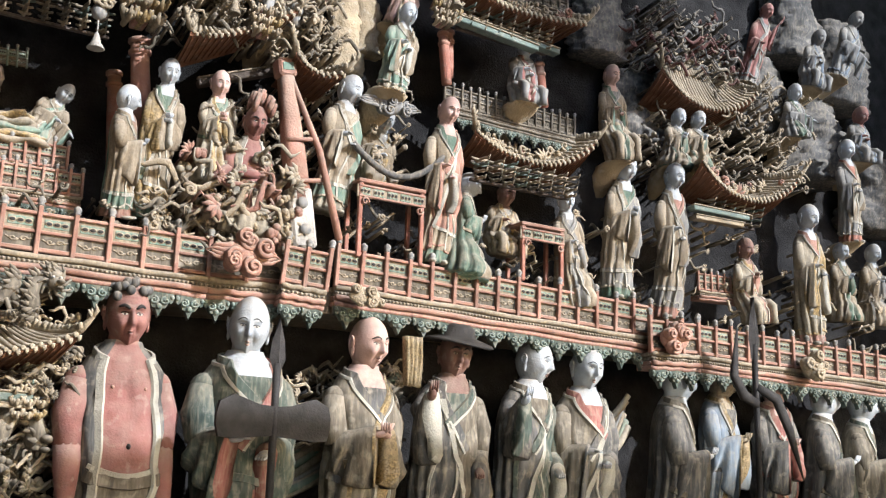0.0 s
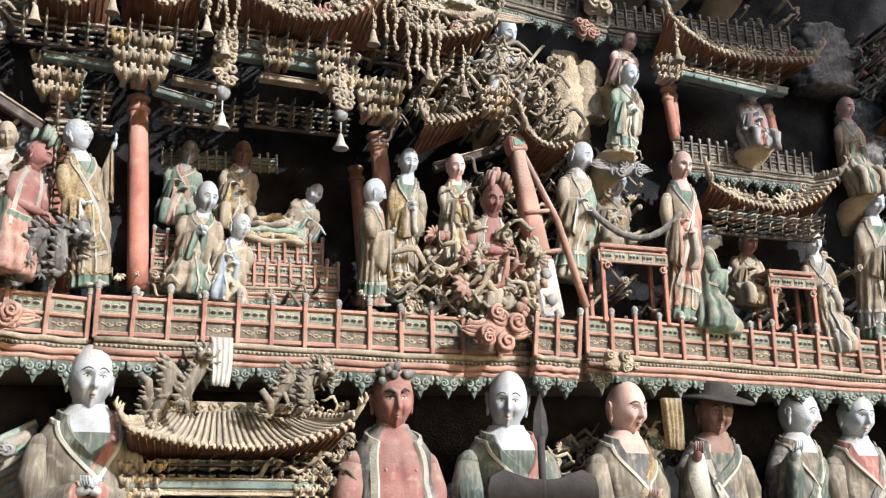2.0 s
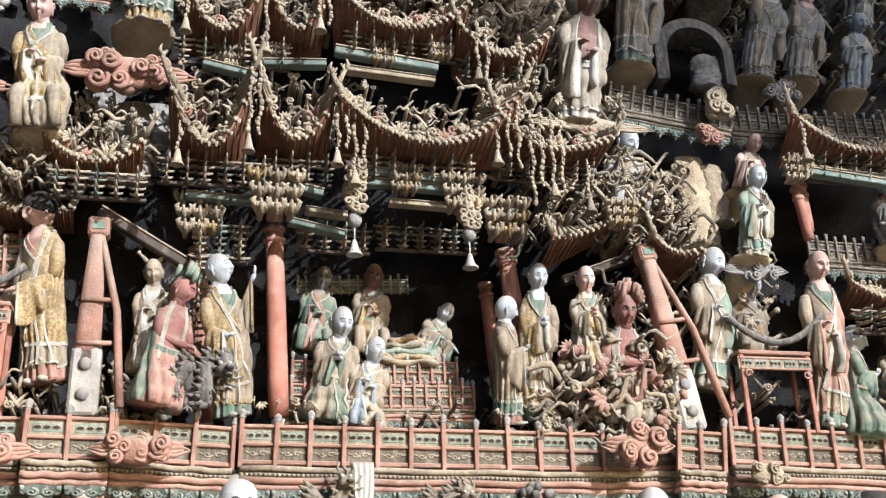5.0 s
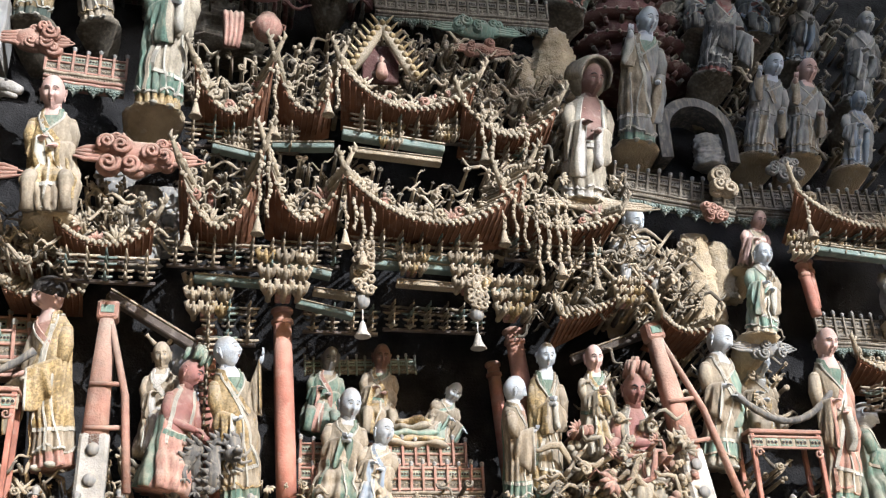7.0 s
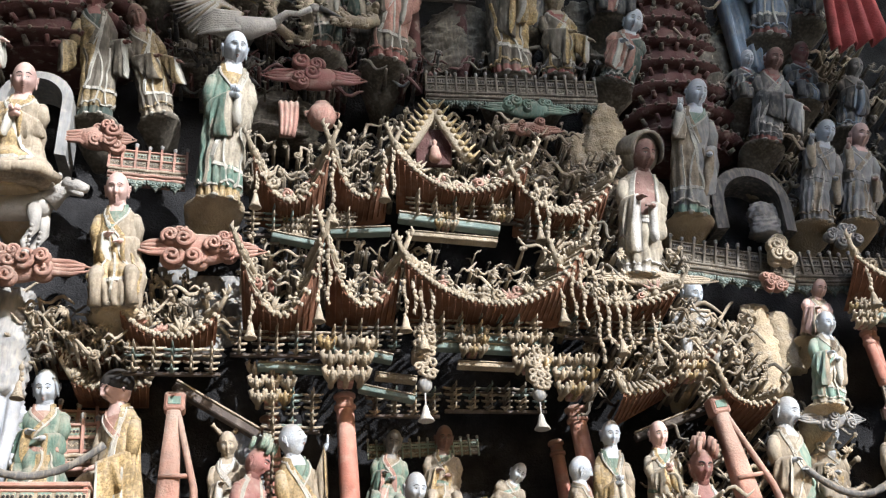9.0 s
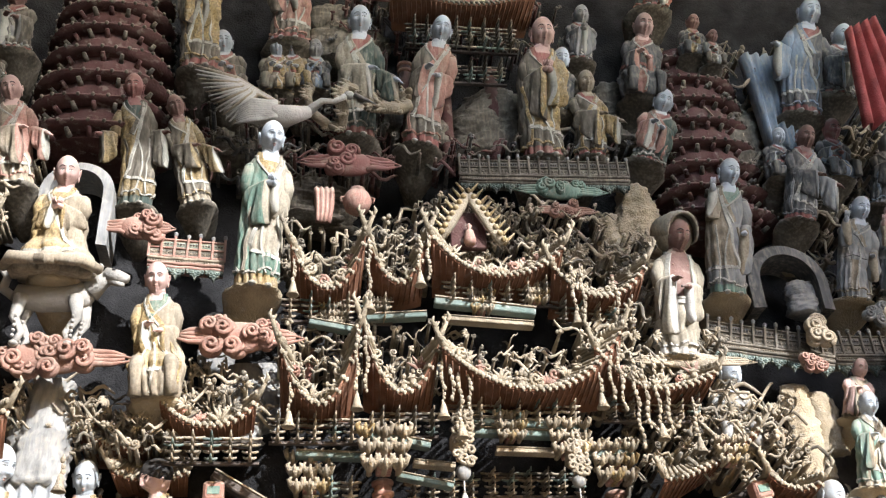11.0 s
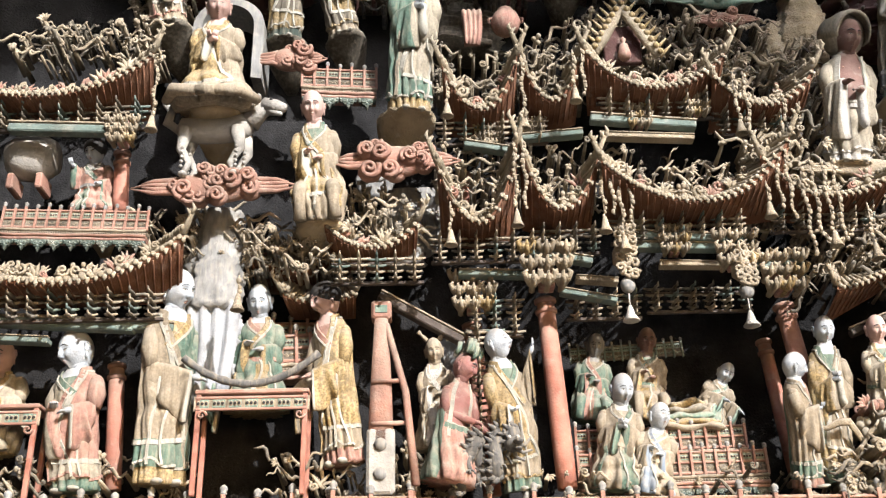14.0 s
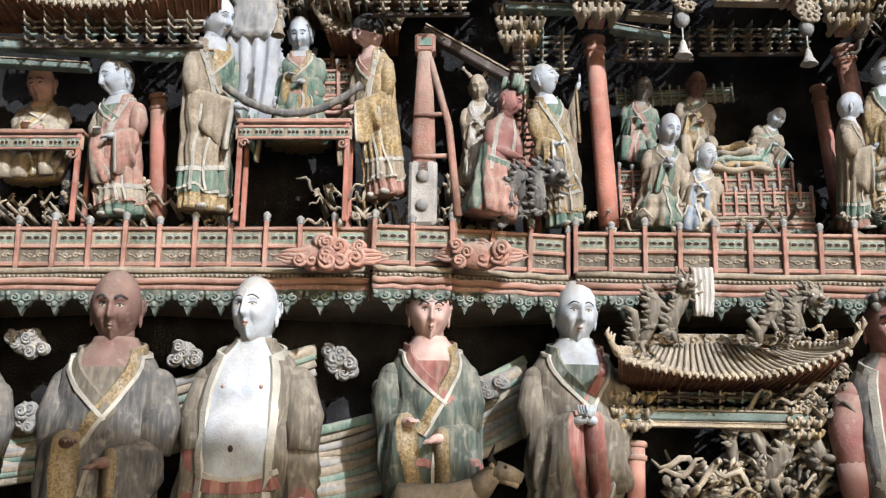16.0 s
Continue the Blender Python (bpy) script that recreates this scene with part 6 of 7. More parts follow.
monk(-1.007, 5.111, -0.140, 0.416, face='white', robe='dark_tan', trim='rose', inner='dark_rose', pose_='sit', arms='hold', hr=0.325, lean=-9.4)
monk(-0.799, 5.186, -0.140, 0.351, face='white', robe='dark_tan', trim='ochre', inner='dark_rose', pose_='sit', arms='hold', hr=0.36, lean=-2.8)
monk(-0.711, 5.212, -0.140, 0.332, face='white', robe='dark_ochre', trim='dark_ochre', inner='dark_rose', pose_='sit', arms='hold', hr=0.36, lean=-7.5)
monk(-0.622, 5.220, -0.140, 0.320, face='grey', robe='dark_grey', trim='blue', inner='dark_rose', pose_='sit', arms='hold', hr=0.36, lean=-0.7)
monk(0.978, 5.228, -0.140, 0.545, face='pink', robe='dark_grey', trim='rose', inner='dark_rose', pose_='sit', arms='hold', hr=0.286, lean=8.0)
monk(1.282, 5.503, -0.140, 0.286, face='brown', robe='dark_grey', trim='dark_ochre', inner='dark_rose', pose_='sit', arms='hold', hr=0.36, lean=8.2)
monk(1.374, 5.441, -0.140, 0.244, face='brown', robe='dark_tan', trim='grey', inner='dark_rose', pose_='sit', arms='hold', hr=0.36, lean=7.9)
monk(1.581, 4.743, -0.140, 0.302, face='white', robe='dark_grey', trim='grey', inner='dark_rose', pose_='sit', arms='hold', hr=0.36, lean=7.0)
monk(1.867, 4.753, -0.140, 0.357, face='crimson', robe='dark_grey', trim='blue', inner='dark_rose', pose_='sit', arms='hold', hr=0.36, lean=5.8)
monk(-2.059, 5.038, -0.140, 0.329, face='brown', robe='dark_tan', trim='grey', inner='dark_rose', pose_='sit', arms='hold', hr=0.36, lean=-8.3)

# pavilion roofs
roof(0.247, 3.552, 0.110, 0.722, 0.244, 0.060, D=0.15, sag=True, crest=False, upl=0.154)
roof(-0.266, 3.551, 0.070, 0.296, 0.196, 0.060, D=0.15, sag=True, crest=False, upl=0.266)
roof(-0.577, 3.497, 0.070, 0.309, 0.315, 0.060, D=0.15, sag=True, crest=False, upl=0.232)
roof(0.143, 4.072, 0.070, 0.559, 0.129, 0.060, D=0.15, sag=True, crest=False, upl=0.159)
roof(-0.267, 4.048, 0.030, 0.251, 0.210, 0.060, D=0.15, sag=True, crest=False, upl=0.206)
roof(-0.552, 4.007, 0.030, 0.305, 0.233, 0.060, D=0.15, sag=True, crest=False, upl=0.19)
roof(0.568, 3.999, 0.030, 0.406, 0.139, 0.060, D=0.15, sag=True, crest=False, upl=0.116)
roof(0.738, 3.578, 0.050, 0.486, 0.060, 0.060, D=0.15, sag=True, crest=False, upl=0.157)
roof(-0.982, 3.436, -0.030, 0.353, 0.085, 0.060, D=0.15, sag=True, crest=False, upl=0.079)
roof(-1.279, 3.405, -0.190, 0.385, 0.105, 0.060, D=0.15, sag=True, crest=False, upl=0.081)
roof(-2.104, 3.255, 0.030, 0.917, 0.158, 0.060, D=0.15, step=0.03, sag=True, crest=False, upl=0.09)
roof(-2.267, 4.033, 0.030, 0.890, 0.157, 0.060, D=0.15, sag=True, crest=False, upl=0.093)
roof(2.358, 3.058, -0.170, 0.681, 0.161, 0.060, D=0.15, sag=True, crest=False, upl=0.072)
roof(2.130, 3.669, -0.020, 0.725, 0.020, 0.060, D=0.15, sag=True, crest=False, upl=0.135)
roof(3.433, 3.550, -0.180, 0.677, 0.147, 0.319, D=0.16, upl=0.127)
roof(3.556, 3.054, -0.020, 0.687, 0.157, 0.060, D=0.15, sag=True, crest=False, upl=0.128)
roof(0.072, 1.992, -0.020, 0.744, 0.084, 0.146, D=0.24, upl=0.05)
roof(0.943, 3.304, -0.100, 0.428, 0.03, 0.070, D=0.2, skew=0.495)
roof(1.258, 3.208, -0.140, 0.212, 0.03, 0.060, D=0.2, skew=-0.175)
gable(0.048, 4.263, 0.120, 0.282, 0.259)

# columns, brackets and beams
column(-0.276, 2.566, -0.080, 0.753, r=0.037, lean=-3.0)
column(0.691, 2.571, -0.100, 0.705, r=0.037, lean=-6.1)
column(-0.545, 2.575, -0.220, 0.697, r=0.035, lean=-4.7)
column(0.621, 2.639, -0.280, 0.554, r=0.028, lean=-4.8)
column(1.880, 3.310, -0.020, 0.241, r=0.022, lean=-6.4)
column(2.400, 3.321, -0.020, 0.213, r=0.021, lean=-8.1)
column(1.898, 3.359, -0.050, 0.220, r=0.027, lean=-1.3)
column(-1.921, 2.584, -0.160, 0.482, r=0.030, lean=-4.4)
column(-1.960, 3.621, -0.020, 0.272, r=0.029, lean=-4.2)
column(-0.610, 3.658, -0.080, 0.205, r=0.021, lean=0.3)
column(-0.227, 1.372, 0.000, 0.425, r=0.031, lean=2.4)
capital(-0.599, 3.221, -0.040, 1.05)
capital(-0.324, 3.266, 0.080, 1.1550000000000002)
capital(0.561, 3.222, 0.080, 1.05)
capital(0.390, 3.323, 0.100, 0.9450000000000001)
capital(0.166, 3.392, 0.100, 0.735)
capital(0.084, 3.944, 0.100, 0.63)
capital(0.319, 3.987, 0.100, 0.63)
capital(-0.344, 3.922, 0.050, 0.63)
capital(-0.522, 3.890, 0.050, 0.63)
capital(-1.941, 3.836, 0.100, 0.735)
capital(-0.231, 1.813, 0.020, 0.8400000000000001)
capital(1.018, 3.278, 0.100, 0.735)
capital(1.811, 3.528, 0.080, 0.63)
capital(1.772, 3.497, 0.100, 0.63)
capital(0.345, 1.792, 0.020, 0.735)
beam(0.018, 3.482, 0.471, 3.445, 0.100, h=0.026, mat='beam')
beam(0.021, 3.445, 0.441, 3.424, 0.080, h=0.024, mat='beam')
beam(-0.383, 3.427, -0.146, 3.385, 0.080, h=0.025, mat='beam')
beam(0.462, 3.347, 0.642, 3.355, 0.080, h=0.024, mat='beam')
beam(-0.656, 3.366, -0.399, 3.361, 0.020, h=0.021, mat='beam')
beam(0.112, 3.376, 0.400, 3.364, 0.060, h=0.017, mat='dust')
beam(-0.272, 3.283, -0.058, 3.241, 0.040, h=0.019, mat='beam')
beam(-0.209, 3.333, -0.048, 3.318, 0.040, h=0.017, mat='dust')
beam(-0.112, 3.998, 0.307, 3.952, 0.100, h=0.030, mat='beam')
beam(-0.074, 3.930, 0.298, 3.905, 0.080, h=0.018, mat='dust')
beam(-0.621, 3.894, -0.411, 3.860, 0.080, h=0.022, mat='beam')
beam(-0.391, 3.920, -0.143, 3.944, 0.080, h=0.022, mat='beam')
beam(-2.571, 3.179, -1.844, 3.129, 0.020, h=0.033, mat='beam')
beam(-2.574, 3.118, -2.156, 3.091, 0.000, h=0.021, mat='beam')
beam(-2.385, 3.925, -1.926, 3.903, 0.100, h=0.035, mat='beam')
beam(-2.295, 3.167, -1.699, 3.123, 0.020, h=0.029, mat='beam')
beam(1.857, 3.592, 2.421, 3.564, 0.040, h=0.024, mat='beam')
beam(3.213, 2.961, 3.589, 2.965, 0.080, h=0.024, mat='beam')
beam(3.244, 2.923, 3.570, 2.931, 0.060, h=0.019, mat='dust')
beam(1.792, 3.579, 2.289, 3.540, 0.060, h=0.024, mat='beam')
beam(-0.273, 1.879, 0.356, 1.871, 0.030, h=0.030, mat='beam')
beam(-0.271, 1.850, 0.360, 1.842, 0.020, h=0.015, mat='dust')
beam(0.851, 3.137, 1.216, 3.270, -0.120, h=0.028, mat='wood')
beam(-0.965, 3.306, -0.645, 3.125, -0.060, h=0.033, mat='wood')
prongs(0.190, 3.537, 0.120, 0.523, rows=3)
prongs(-0.550, 3.480, 0.100, 0.417, rows=3)
prongs(-0.239, 3.511, 0.100, 0.256, rows=3)
prongs(0.153, 4.083, 0.120, 0.465, rows=3)
prongs(-0.506, 4.002, 0.080, 0.450, rows=3)
prongs(0.564, 4.013, 0.080, 0.355, rows=3)
prongs(-0.961, 3.381, 0.120, 0.347, rows=3)
prongs(-2.061, 3.236, 0.080, 0.654, rows=3)
prongs(-2.188, 4.028, 0.080, 0.666, rows=3)
prongs(0.751, 3.579, 0.080, 0.411, rows=2)
# dark_tan arms: the shade under the small pavilion roof is in their colour.
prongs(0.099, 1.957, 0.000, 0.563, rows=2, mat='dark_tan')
prongs(2.267, 2.988, 0.040, 0.545, rows=3)
prongs(2.135, 3.645, 0.040, 0.485, rows=2)
prongs(-0.519, 3.276, -0.020, 0.212, rows=4)
prongs(-0.559, 3.153, -0.020, 0.126, rows=10)
prongs(3.534, 3.035, 0.020, 0.397, rows=2)

# upper balustrades
balustrade(-1.278, -0.974, 4.180, 4.182, 0.02, 0.02, s=0.62)
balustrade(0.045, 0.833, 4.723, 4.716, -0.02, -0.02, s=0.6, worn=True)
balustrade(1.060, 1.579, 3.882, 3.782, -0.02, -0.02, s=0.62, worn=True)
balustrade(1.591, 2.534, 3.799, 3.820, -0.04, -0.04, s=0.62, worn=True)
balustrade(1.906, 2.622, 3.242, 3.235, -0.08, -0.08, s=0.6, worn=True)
balustrade(-2.377, -1.825, 3.519, 3.498, 0.06, 0.06, s=0.55)
balustrade(-0.227, 0.410, 2.705, 2.712, -0.14, -0.14, s=0.62, fringe=False)
balustrade(-0.228, 0.465, 2.604, 2.607, -0.1, -0.1, s=0.62, fringe=True)
balustrade(-1.390, -1.185, 3.139, 3.142, -0.24, -0.24, s=0.8, fringe=False)
balustrade(3.438, 3.756, 2.611, 2.620, -0.1, -0.1, s=0.6, fringe=False)
balustrade(-1.395, -1.169, 3.053, 3.070, -0.16, -0.16, s=0.8, fringe=False)

# clouds
cloud(-1.248, 2.376, 0.160, 0.341, 0.151, seed=2, n=12)
cloud(-0.746, 2.395, 0.160, 0.286, 0.143, seed=3, n=10)
cloud(0.994, 2.423, 0.160, 0.248, 0.165, seed=4, n=10, mat='salmon')
cloud(1.472, 2.318, 0.140, 0.230, 0.104, seed=5, n=9, mat='dust', tails=False)
cloud(3.039, 2.305, 0.160, 0.282, 0.154, seed=6, n=9, mat='salmon', tails=False)
cloud(-1.571, 3.660, 0.120, 0.555, 0.182, seed=7, n=14)
cloud(-0.891, 3.788, 0.140, 0.440, 0.187, seed=8, n=13)
cloud(0.498, 4.622, 0.020, 0.385, 0.128, seed=9, mat='mint')
cloud(0.494, 4.502, 0.040, 0.277, 0.101, seed=10, mat='salmon')
cloud(-0.459, 4.763, -0.020, 0.410, 0.179, seed=11, mat='crimson')
cloud(0.932, 3.733, 0.100, 0.487, 0.104, seed=12, mat='dust', n=4)
cloud(1.490, 3.866, 0.040, 0.120, 0.168, seed=13, mat='dust', tails=False)
cloud(1.438, 3.724, 0.060, 0.165, 0.106, seed=14, mat='salmon', tails=False)
cloud(-1.331, 4.316, 0.020, 0.267, 0.156, seed=15, mat='salmon')
cloud(3.991, 2.257, 0.140, 0.254, 0.169, seed=16, mat='dust', tails=False)
cloud(1.855, 3.996, -0.020, 0.225, 0.125, seed=17, mat='grey', tails=False)
cloud(-0.013, 5.878, -0.100, 0.880, 0.176, seed=18, mat='crimson')
cloud(1.601, 3.154, 0.000, 0.257, 0.117, seed=19, mat='grey')

# rocks
rock(1.431, 3.281, -0.120, 0.155, 0.435, 'stone', seed=1250)
rock(0.799, 4.023, -0.140, 0.274, 0.572, 'stone', seed=960)
rock(-1.583, 3.223, -0.060, 0.191, 0.445, 'grey', seed=340)
rock(-0.864, 3.409, -0.020, 0.153, 0.351, 'grey', seed=680)
rock(-1.591, 2.987, -0.140, 0.189, 0.316, 'plaster', seed=335)
rock(-1.600, 3.008, -0.200, 0.149, 0.448, 'plaster', seed=450)
rock(0.875, 4.359, -0.120, 0.205, 0.385, 'stone', seed=1160)
rock(1.555, 4.026, -0.120, 0.151, 0.176, 'grey', seed=1260)
rock(1.526, 3.394, -0.140, 0.144, 0.288, 'stone', seed=640)
rock(-0.676, 2.856, -0.220, 0.107, 0.363, 'plaster', seed=255)
rock(-0.692, 2.887, -0.200, 0.097, 0.302, 'plaster', seed=875)
rock(-0.990, 3.740, -0.120, 0.133, 0.289, 'grey', seed=200)
rock(-0.783, 3.558, -0.100, 0.132, 0.243, 'grey', seed=290)
rock(-0.805, 3.530, -0.160, 0.131, 0.262, 'grey', seed=210)

# dragons, beasts, tables, masts
dragon(-0.588, 2.624, 0.080, 0.218, 0.257, seed=3, mat='dark_grey')
clutter(0.794, 1.215, 2.479, 2.857, 0.040, 150, size=0.034, seed=77, mats=('cream', 'rose', 'dust'), label='swirling cream and rose scarves of the seated guardian')
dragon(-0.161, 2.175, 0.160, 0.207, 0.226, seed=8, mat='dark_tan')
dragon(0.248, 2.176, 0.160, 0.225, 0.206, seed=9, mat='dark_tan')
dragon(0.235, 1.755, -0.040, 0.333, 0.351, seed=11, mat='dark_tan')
dragon(-0.459, 5.036, -0.000, 0.526, 0.289, seed=13, mat='dust')
beast(-1.573, 3.684, 0.120, 0.343)
beast(-0.867, 1.373, 0.200, 0.336, mat='tan', horns=True, label='tan clay ox with curved dark horns standing among the figures')
table(-1.402, 2.516, 0.020, 0.405, 0.375)
table(-2.345, 2.518, -0.040, 0.380, 0.340)
table(1.618, 2.490, -0.020, 0.309, 0.320)
table(2.374, 2.496, -0.020, 0.236, 0.260)
mast(-0.949, 2.524, 0.030, 0.656, lean=0)
mast(1.262, 2.497, 0.03, 0.687, lean=-9.6)

# hanging strings and ornaments
chain(-0.094, 3.726, 0.240, 0.303, 2, seed=620)
chain(-0.028, 3.695, 0.240, 0.325, 2, seed=650)
chain(0.564, 3.729, 0.240, 0.267, 2, seed=915)
chain(0.652, 3.683, 0.240, 0.378, 2, seed=955)
chain(0.732, 3.686, 0.240, 0.335, 2, seed=990)
chain(-0.419, 3.805, 0.240, 0.343, 2, seed=470)
chain(-0.389, 4.188, 0.240, 0.268, 1, seed=490)
chain(-0.166, 4.215, 0.240, 0.204, 2, seed=590)
chain(0.501, 3.604, 0.240, 0.088, 1, seed=890)
chain(-0.684, 3.543, 0.240, 0.103, 1, seed=335)
chain(-0.687, 4.070, 0.240, 0.087, 1, seed=350)
chain(0.455, 4.083, 0.240, 0.252, 2, seed=860)
chain(0.613, 3.987, 0.240, 0.137, 1, seed=930)
chain(0.852, 3.494, 0.240, 0.154, 1, seed=1050)
chain(1.750, 3.689, 0.240, 0.115, 1, seed=1425)
chain(-1.791, 4.084, 0.240, 0.216, 1, seed=245)
chain(-1.438, 3.232, 0.240, 0.058, 1, seed=495)
lantern_drop(-0.038, 3.472, 0.160, 0.216)
lantern_drop(0.410, 3.401, 0.100, 0.155)

# weapons before the figures
spear(1.100, 1.384, 0.300, 0.799)
spear(3.425, 1.421, 0.300, 1.104, kind='trident')

# dark towers at the top
tower(-1.590, 4.790, -0.180, 0.580, 1.060, 7)
tower(1.289, 4.510, -0.200, 0.529, 1.112, 8)
# Top roof and brackets in dark_tan: the shade up here is painted in.
roof(0.098, 5.690, -0.080, 0.760, 0.110, 0.070, D=0.16, sag=True, crest=False, mat='dark_tan', label='top pavilion roof, upswept corners, shade put into its tile colour')
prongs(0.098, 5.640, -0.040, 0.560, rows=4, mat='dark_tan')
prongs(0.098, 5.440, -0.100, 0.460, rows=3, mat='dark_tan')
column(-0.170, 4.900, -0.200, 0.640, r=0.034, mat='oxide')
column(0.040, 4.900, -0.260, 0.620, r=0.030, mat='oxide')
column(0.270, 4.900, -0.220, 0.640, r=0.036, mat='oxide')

# carved odds and ends between the figures
clutter(-0.412, 0.932, 2.477, 2.636, -0.020, 102, size=0.0176, seed=1)
clutter(0.675, 1.195, 2.443, 2.664, 0.000, 187, size=0.024, seed=2)
clutter(0.941, 1.246, 2.689, 3.114, -0.100, 119, size=0.024, seed=3)
clutter(-2.490, -1.657, 2.545, 2.685, -0.100, 102, size=0.0176, seed=4)
clutter(-1.337, -0.643, 2.541, 2.709, -0.060, 102, size=0.0176, seed=5)
clutter(0.862, 1.239, 2.458, 2.658, 0.000, 102, size=0.022400000000000003, seed=6)
clutter(1.444, 2.577, 2.356, 2.722, -0.060, 102, size=0.0176, seed=7)
clutter(2.572, 4.828, 2.234, 2.952, -0.060, 187, size=0.020000000000000004, seed=8)
clutter(-0.117, 0.536, 4.215, 4.558, 0.000, 221, size=0.0208, seed=9)
clutter(-0.749, -0.109, 4.138, 4.439, -0.040, 187, size=0.019200000000000002, seed=10)
clutter(-0.738, -0.062, 3.660, 3.923, 0.000, 187, size=0.019200000000000002, seed=11)
clutter(-0.025, 0.656, 3.690, 3.855, 0.060, 102, size=0.0176, seed=12)
clutter(0.482, 1.082, 3.577, 3.958, 0.040, 289, size=0.022400000000000003, seed=13)
clutter(0.808, 1.299, 3.381, 3.585, 0.000, 204, size=0.0208, seed=14)
clutter(0.415, 0.882, 4.037, 4.371, 0.000, 187, size=0.0208, seed=15)
clutter(-1.355, -1.070, 3.362, 3.549, 0.000, 85, size=0.0176, seed=16)
clutter(-1.100, -0.800, 3.517, 3.737, 0.020, 102, size=0.0208, seed=17)
clutter(-2.471, -1.864, 4.313, 4.490, -0.020, 119, size=0.0208, seed=18)
clutter(-1.916, -1.128, 3.403, 3.638, -0.060, 170, size=0.019200000000000002, seed=19)
clutter(-1.472, -1.123, 3.370, 3.546, -0.020, 85, size=0.0176, seed=20)
# Dark mats on four upper reliefs put the high wall's shade into colour.
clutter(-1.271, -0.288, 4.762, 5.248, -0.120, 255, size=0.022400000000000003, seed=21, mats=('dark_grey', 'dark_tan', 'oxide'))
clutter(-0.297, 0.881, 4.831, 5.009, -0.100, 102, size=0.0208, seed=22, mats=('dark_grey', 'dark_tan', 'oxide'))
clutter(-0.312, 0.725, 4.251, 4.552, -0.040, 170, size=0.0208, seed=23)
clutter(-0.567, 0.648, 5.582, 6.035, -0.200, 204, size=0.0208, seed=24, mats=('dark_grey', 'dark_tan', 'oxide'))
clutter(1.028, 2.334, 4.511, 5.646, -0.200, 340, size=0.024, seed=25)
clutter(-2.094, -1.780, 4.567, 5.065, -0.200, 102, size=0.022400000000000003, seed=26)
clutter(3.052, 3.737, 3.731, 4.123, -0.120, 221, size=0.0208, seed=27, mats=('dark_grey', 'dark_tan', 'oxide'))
clutter(3.520, 4.267, 3.258, 3.823, -0.120, 255, size=0.0208, seed=28)
clutter(3.092, 3.604, 3.190, 3.625, -0.160, 136, size=0.0208, seed=29)
clutter(0.646, 1.417, 3.265, 3.576, -0.020, 187, size=0.0208, seed=30)
clutter(1.203, 1.773, 2.852, 3.243, -0.140, 119, size=0.022400000000000003, seed=31)
clutter(1.621, 2.755, 4.098, 5.188, -0.240, 272, size=0.0256, seed=32)
clutter(-0.108, 0.393, 1.574, 1.729, -0.050, 102, size=0.032, seed=33)
clutter(0.229, 0.495, 1.877, 2.165, 0.000, 102, size=0.022400000000000003, seed=34)
clutter(1.285, 1.843, 1.736, 2.102, -0.140, 153, size=0.0256, seed=35)
clutter(0.276, 0.535, 1.545, 1.899, -0.100, 102, size=0.028000000000000004, seed=36)

# brackets in the depth of the pavilion and the bedding before the screen
prongs(0.300, 3.350, -0.120, 0.420, rows=2)
prongs(-0.080, 3.330, -0.120, 0.300, rows=2)
bedding(0.215, 2.790, -0.200, 0.260, 0.120)

# single pieces
crane(-0.830, 4.925, 0.060, 0.86)
pot(-0.423, 4.544, 0.000, 0.065)
roll(-0.570, 4.594, 0.000, 0.090, 0.175)
drum(-2.345, 3.795, -0.060, 0.094)
arch(-1.595, 4.220, -0.060, 0.301, 0.370)
arch(1.475, 4.029, -0.100, 0.371, 0.272, mat='dark_grey')
roll(-1.592, 3.298, -0.080, 0.215, 0.429, mat='plaster', label='pale plastered drapery hanging behind the seated figure')
roll(-1.637, 3.409, -0.180, 0.173, 0.412, mat='plaster', label='pale plastered drapery hanging behind the seated figure')
roll(1.640, 5.531, -0.160, 0.204, 0.583, mat='blue', label='slate blue drapery hanging on the dark wall')
red_drape(2.006, 5.410, 0.200, 0.302, 0.604)
waves(-2.559, 1.741, -1.334, 2.025, -0.2, 12)
waves(-1.361, 1.697, -0.579, 1.989, -0.2, 14)
waves(-2.439, 1.762, -1.784, 1.905, -0.2, 8)
waves(2.755, 1.795, 2.986, 2.011, -0.1, 8)
waves(1.174, 1.604, 1.820, 1.990, -0.22, 10)

# grey leaf clumps beside the disciples
cloud(-2.339, 2.114, -0.120, 0.219, 0.120, seed=40, mat='grey', n=9, tails=False)
cloud(-1.784, 2.083, -0.120, 0.158, 0.119, seed=41, mat='grey', n=9, tails=False)
cloud(-1.245, 2.067, -0.120, 0.180, 0.140, seed=42, mat='grey', n=9, tails=False)
cloud(-1.064, 1.971, -0.120, 0.120, 0.120, seed=43, mat='grey', n=9, tails=False)
cloud(-0.714, 1.987, -0.120, 0.181, 0.120, seed=44, mat='grey', n=9, tails=False)
cloud(-2.294, 1.854, -0.120, 0.137, 0.118, seed=45, mat='grey', n=9, tails=False)
balustrade(-0.199, 0.260, 3.124, 3.146, -0.34, -0.34, s=0.45, fringe=False, plinth=False, worn=True, label='dull green fretted screen behind the seated figures')
rope(-1.650, 3.003, -1.173, 3.034, 0.105, 0.060, 0.014)
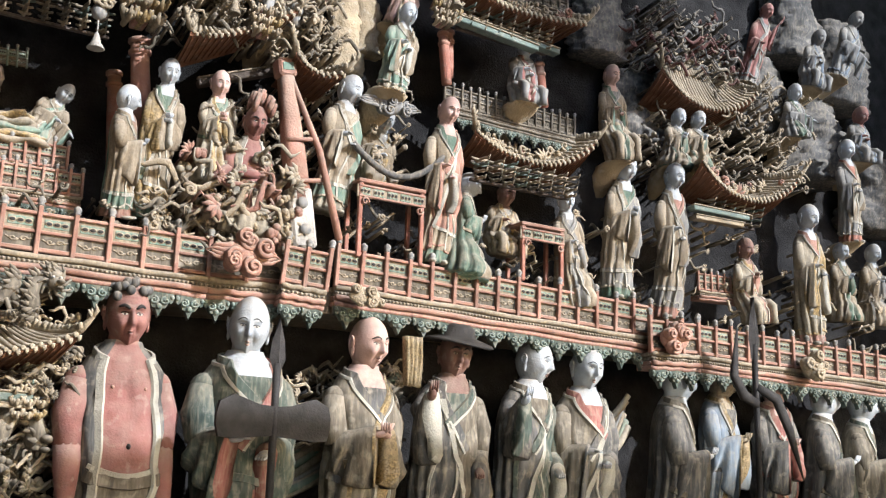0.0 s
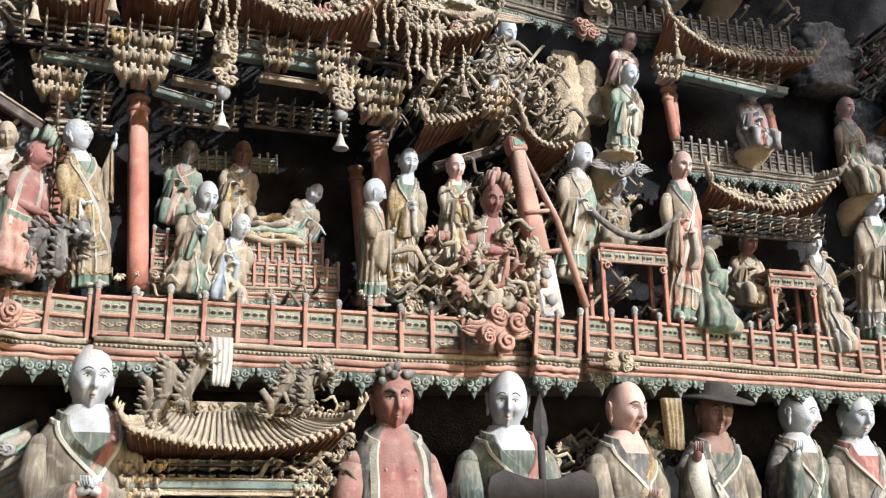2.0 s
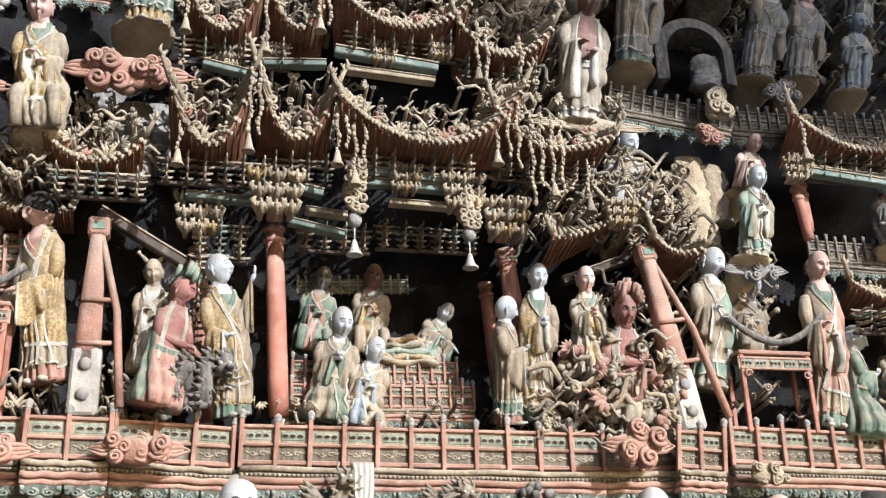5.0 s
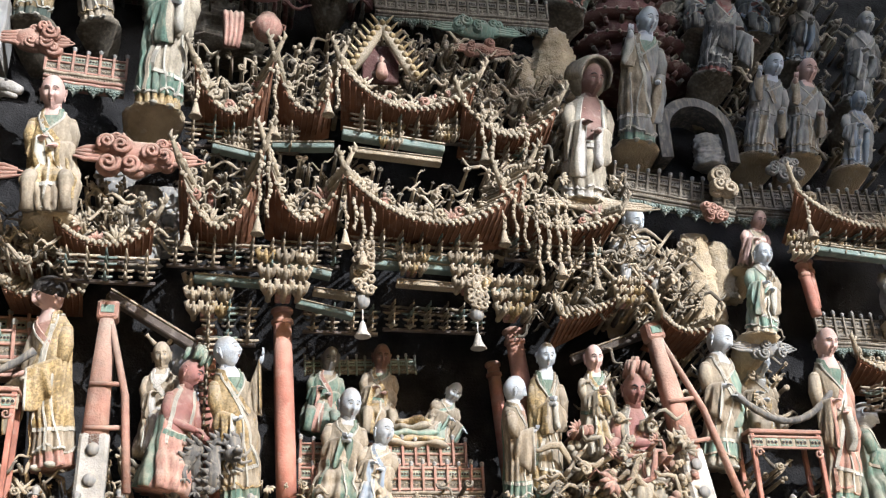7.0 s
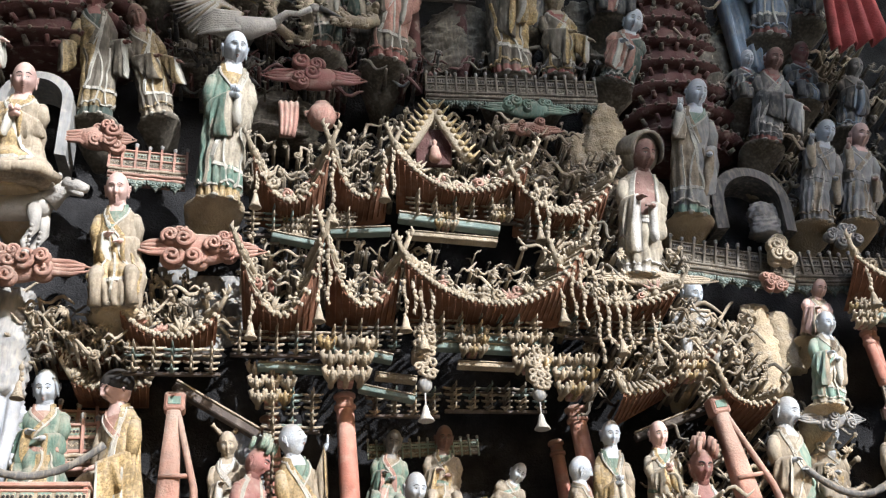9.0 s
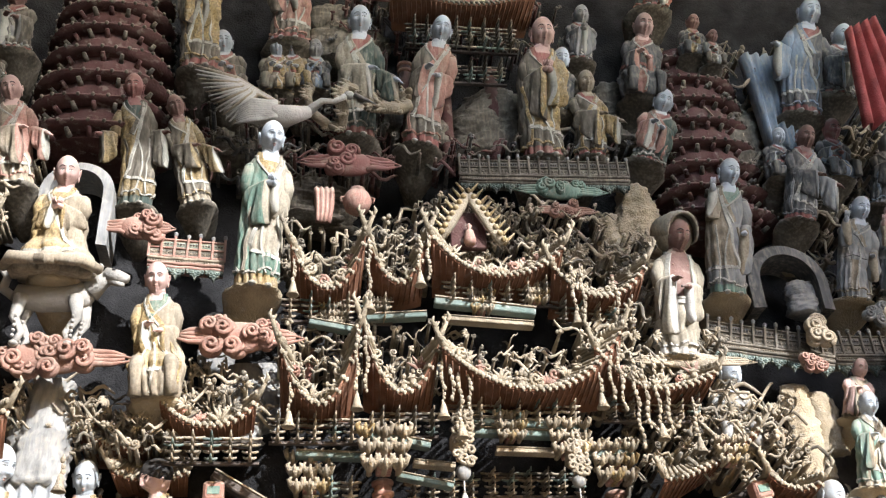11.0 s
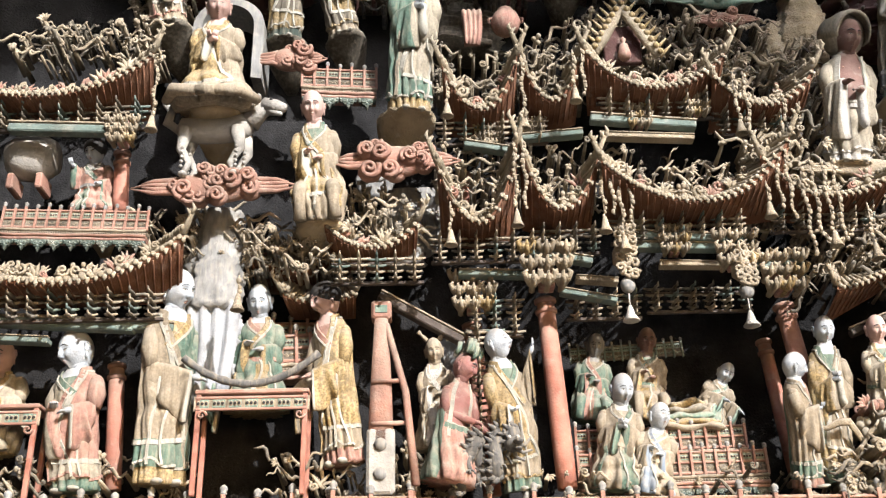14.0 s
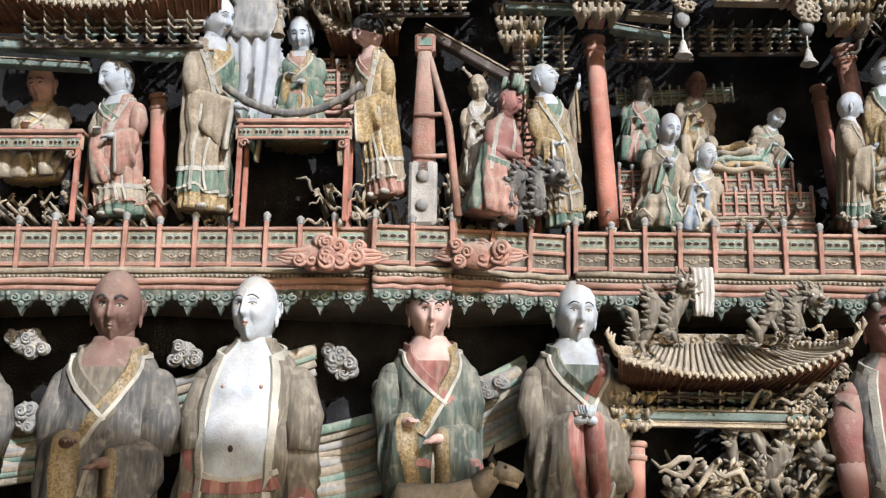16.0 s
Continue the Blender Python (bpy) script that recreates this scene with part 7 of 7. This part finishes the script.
rope(1.435, 2.952, 1.851, 2.968, 0.115, 0.030, 0.014)
roof(-1.193, 3.300, -0.190, 0.282, 0.020, 0.175, D=0.1, upl=0.02)
roll(0.000, 2.361, 0.140, 0.080, 0.163, mat='bone', label='whitewashed hanging plume over the small pavilion ridge')
roll(1.705, 2.189, 0.100, 0.085, 0.191, mat='dark_ochre', label='brown folded cloth hung from a rod')
# Filler lumps added over bare upper wall, coloured as dark as its shade.
rock(4.514, 3.384, -0.300, 0.492, 0.557, 'dark_grey', seed=1430, label='added clay lump behind the figures, shade put into its colour')
rock(4.053, 3.565, -0.300, 0.444, 0.507, 'dark_grey', seed=1330, label='added clay lump behind the figures, shade put into its colour')
rock(4.783, 3.888, -0.300, 0.442, 0.578, 'dark_grey', seed=1480, label='added clay lump behind the figures, shade put into its colour')
rock(3.180, 3.362, -0.300, 0.350, 0.408, 'dark_grey', seed=1120, label='added clay lump behind the figures, shade put into its colour')
rock(2.947, 3.768, -0.300, 0.318, 0.376, 'dark_grey', seed=1060, label='added clay lump behind the figures, shade put into its colour')
rock(4.391, 4.082, -0.300, 0.398, 0.498, 'dark_grey', seed=1400, label='added clay lump behind the figures, shade put into its colour')
rock(5.059, 3.163, -0.300, 0.408, 0.510, 'dark_grey', seed=1540, label='added clay lump behind the figures, shade put into its colour')
rock(-0.164, 5.066, -0.320, 0.420, 0.364, 'dark_tan', seed=740, label='added clay lump behind the figures, shade put into its colour')
rock(0.286, 5.010, -0.320, 0.422, 0.422, 'dark_tan', seed=900, label='added clay lump behind the figures, shade put into its colour')
rock(-0.953, 4.843, -0.320, 0.428, 0.375, 'dark_tan', seed=450, label='added clay lump behind the figures, shade put into its colour')
rock(0.948, 5.071, -0.320, 0.399, 0.428, 'dark_tan', seed=1130, label='added clay lump behind the figures, shade put into its colour')
rock(1.535, 4.869, -0.320, 0.420, 0.476, 'dark_tan', seed=1350, label='added clay lump behind the figures, shade put into its colour')
rock(-0.501, 5.508, -0.320, 0.464, 0.435, 'dark_tan', seed=620, label='added clay lump behind the figures, shade put into its colour')
rock(-0.655, 4.584, -0.320, 0.395, 0.290, 'dark_tan', seed=560, label='added clay lump behind the figures, shade put into its colour')
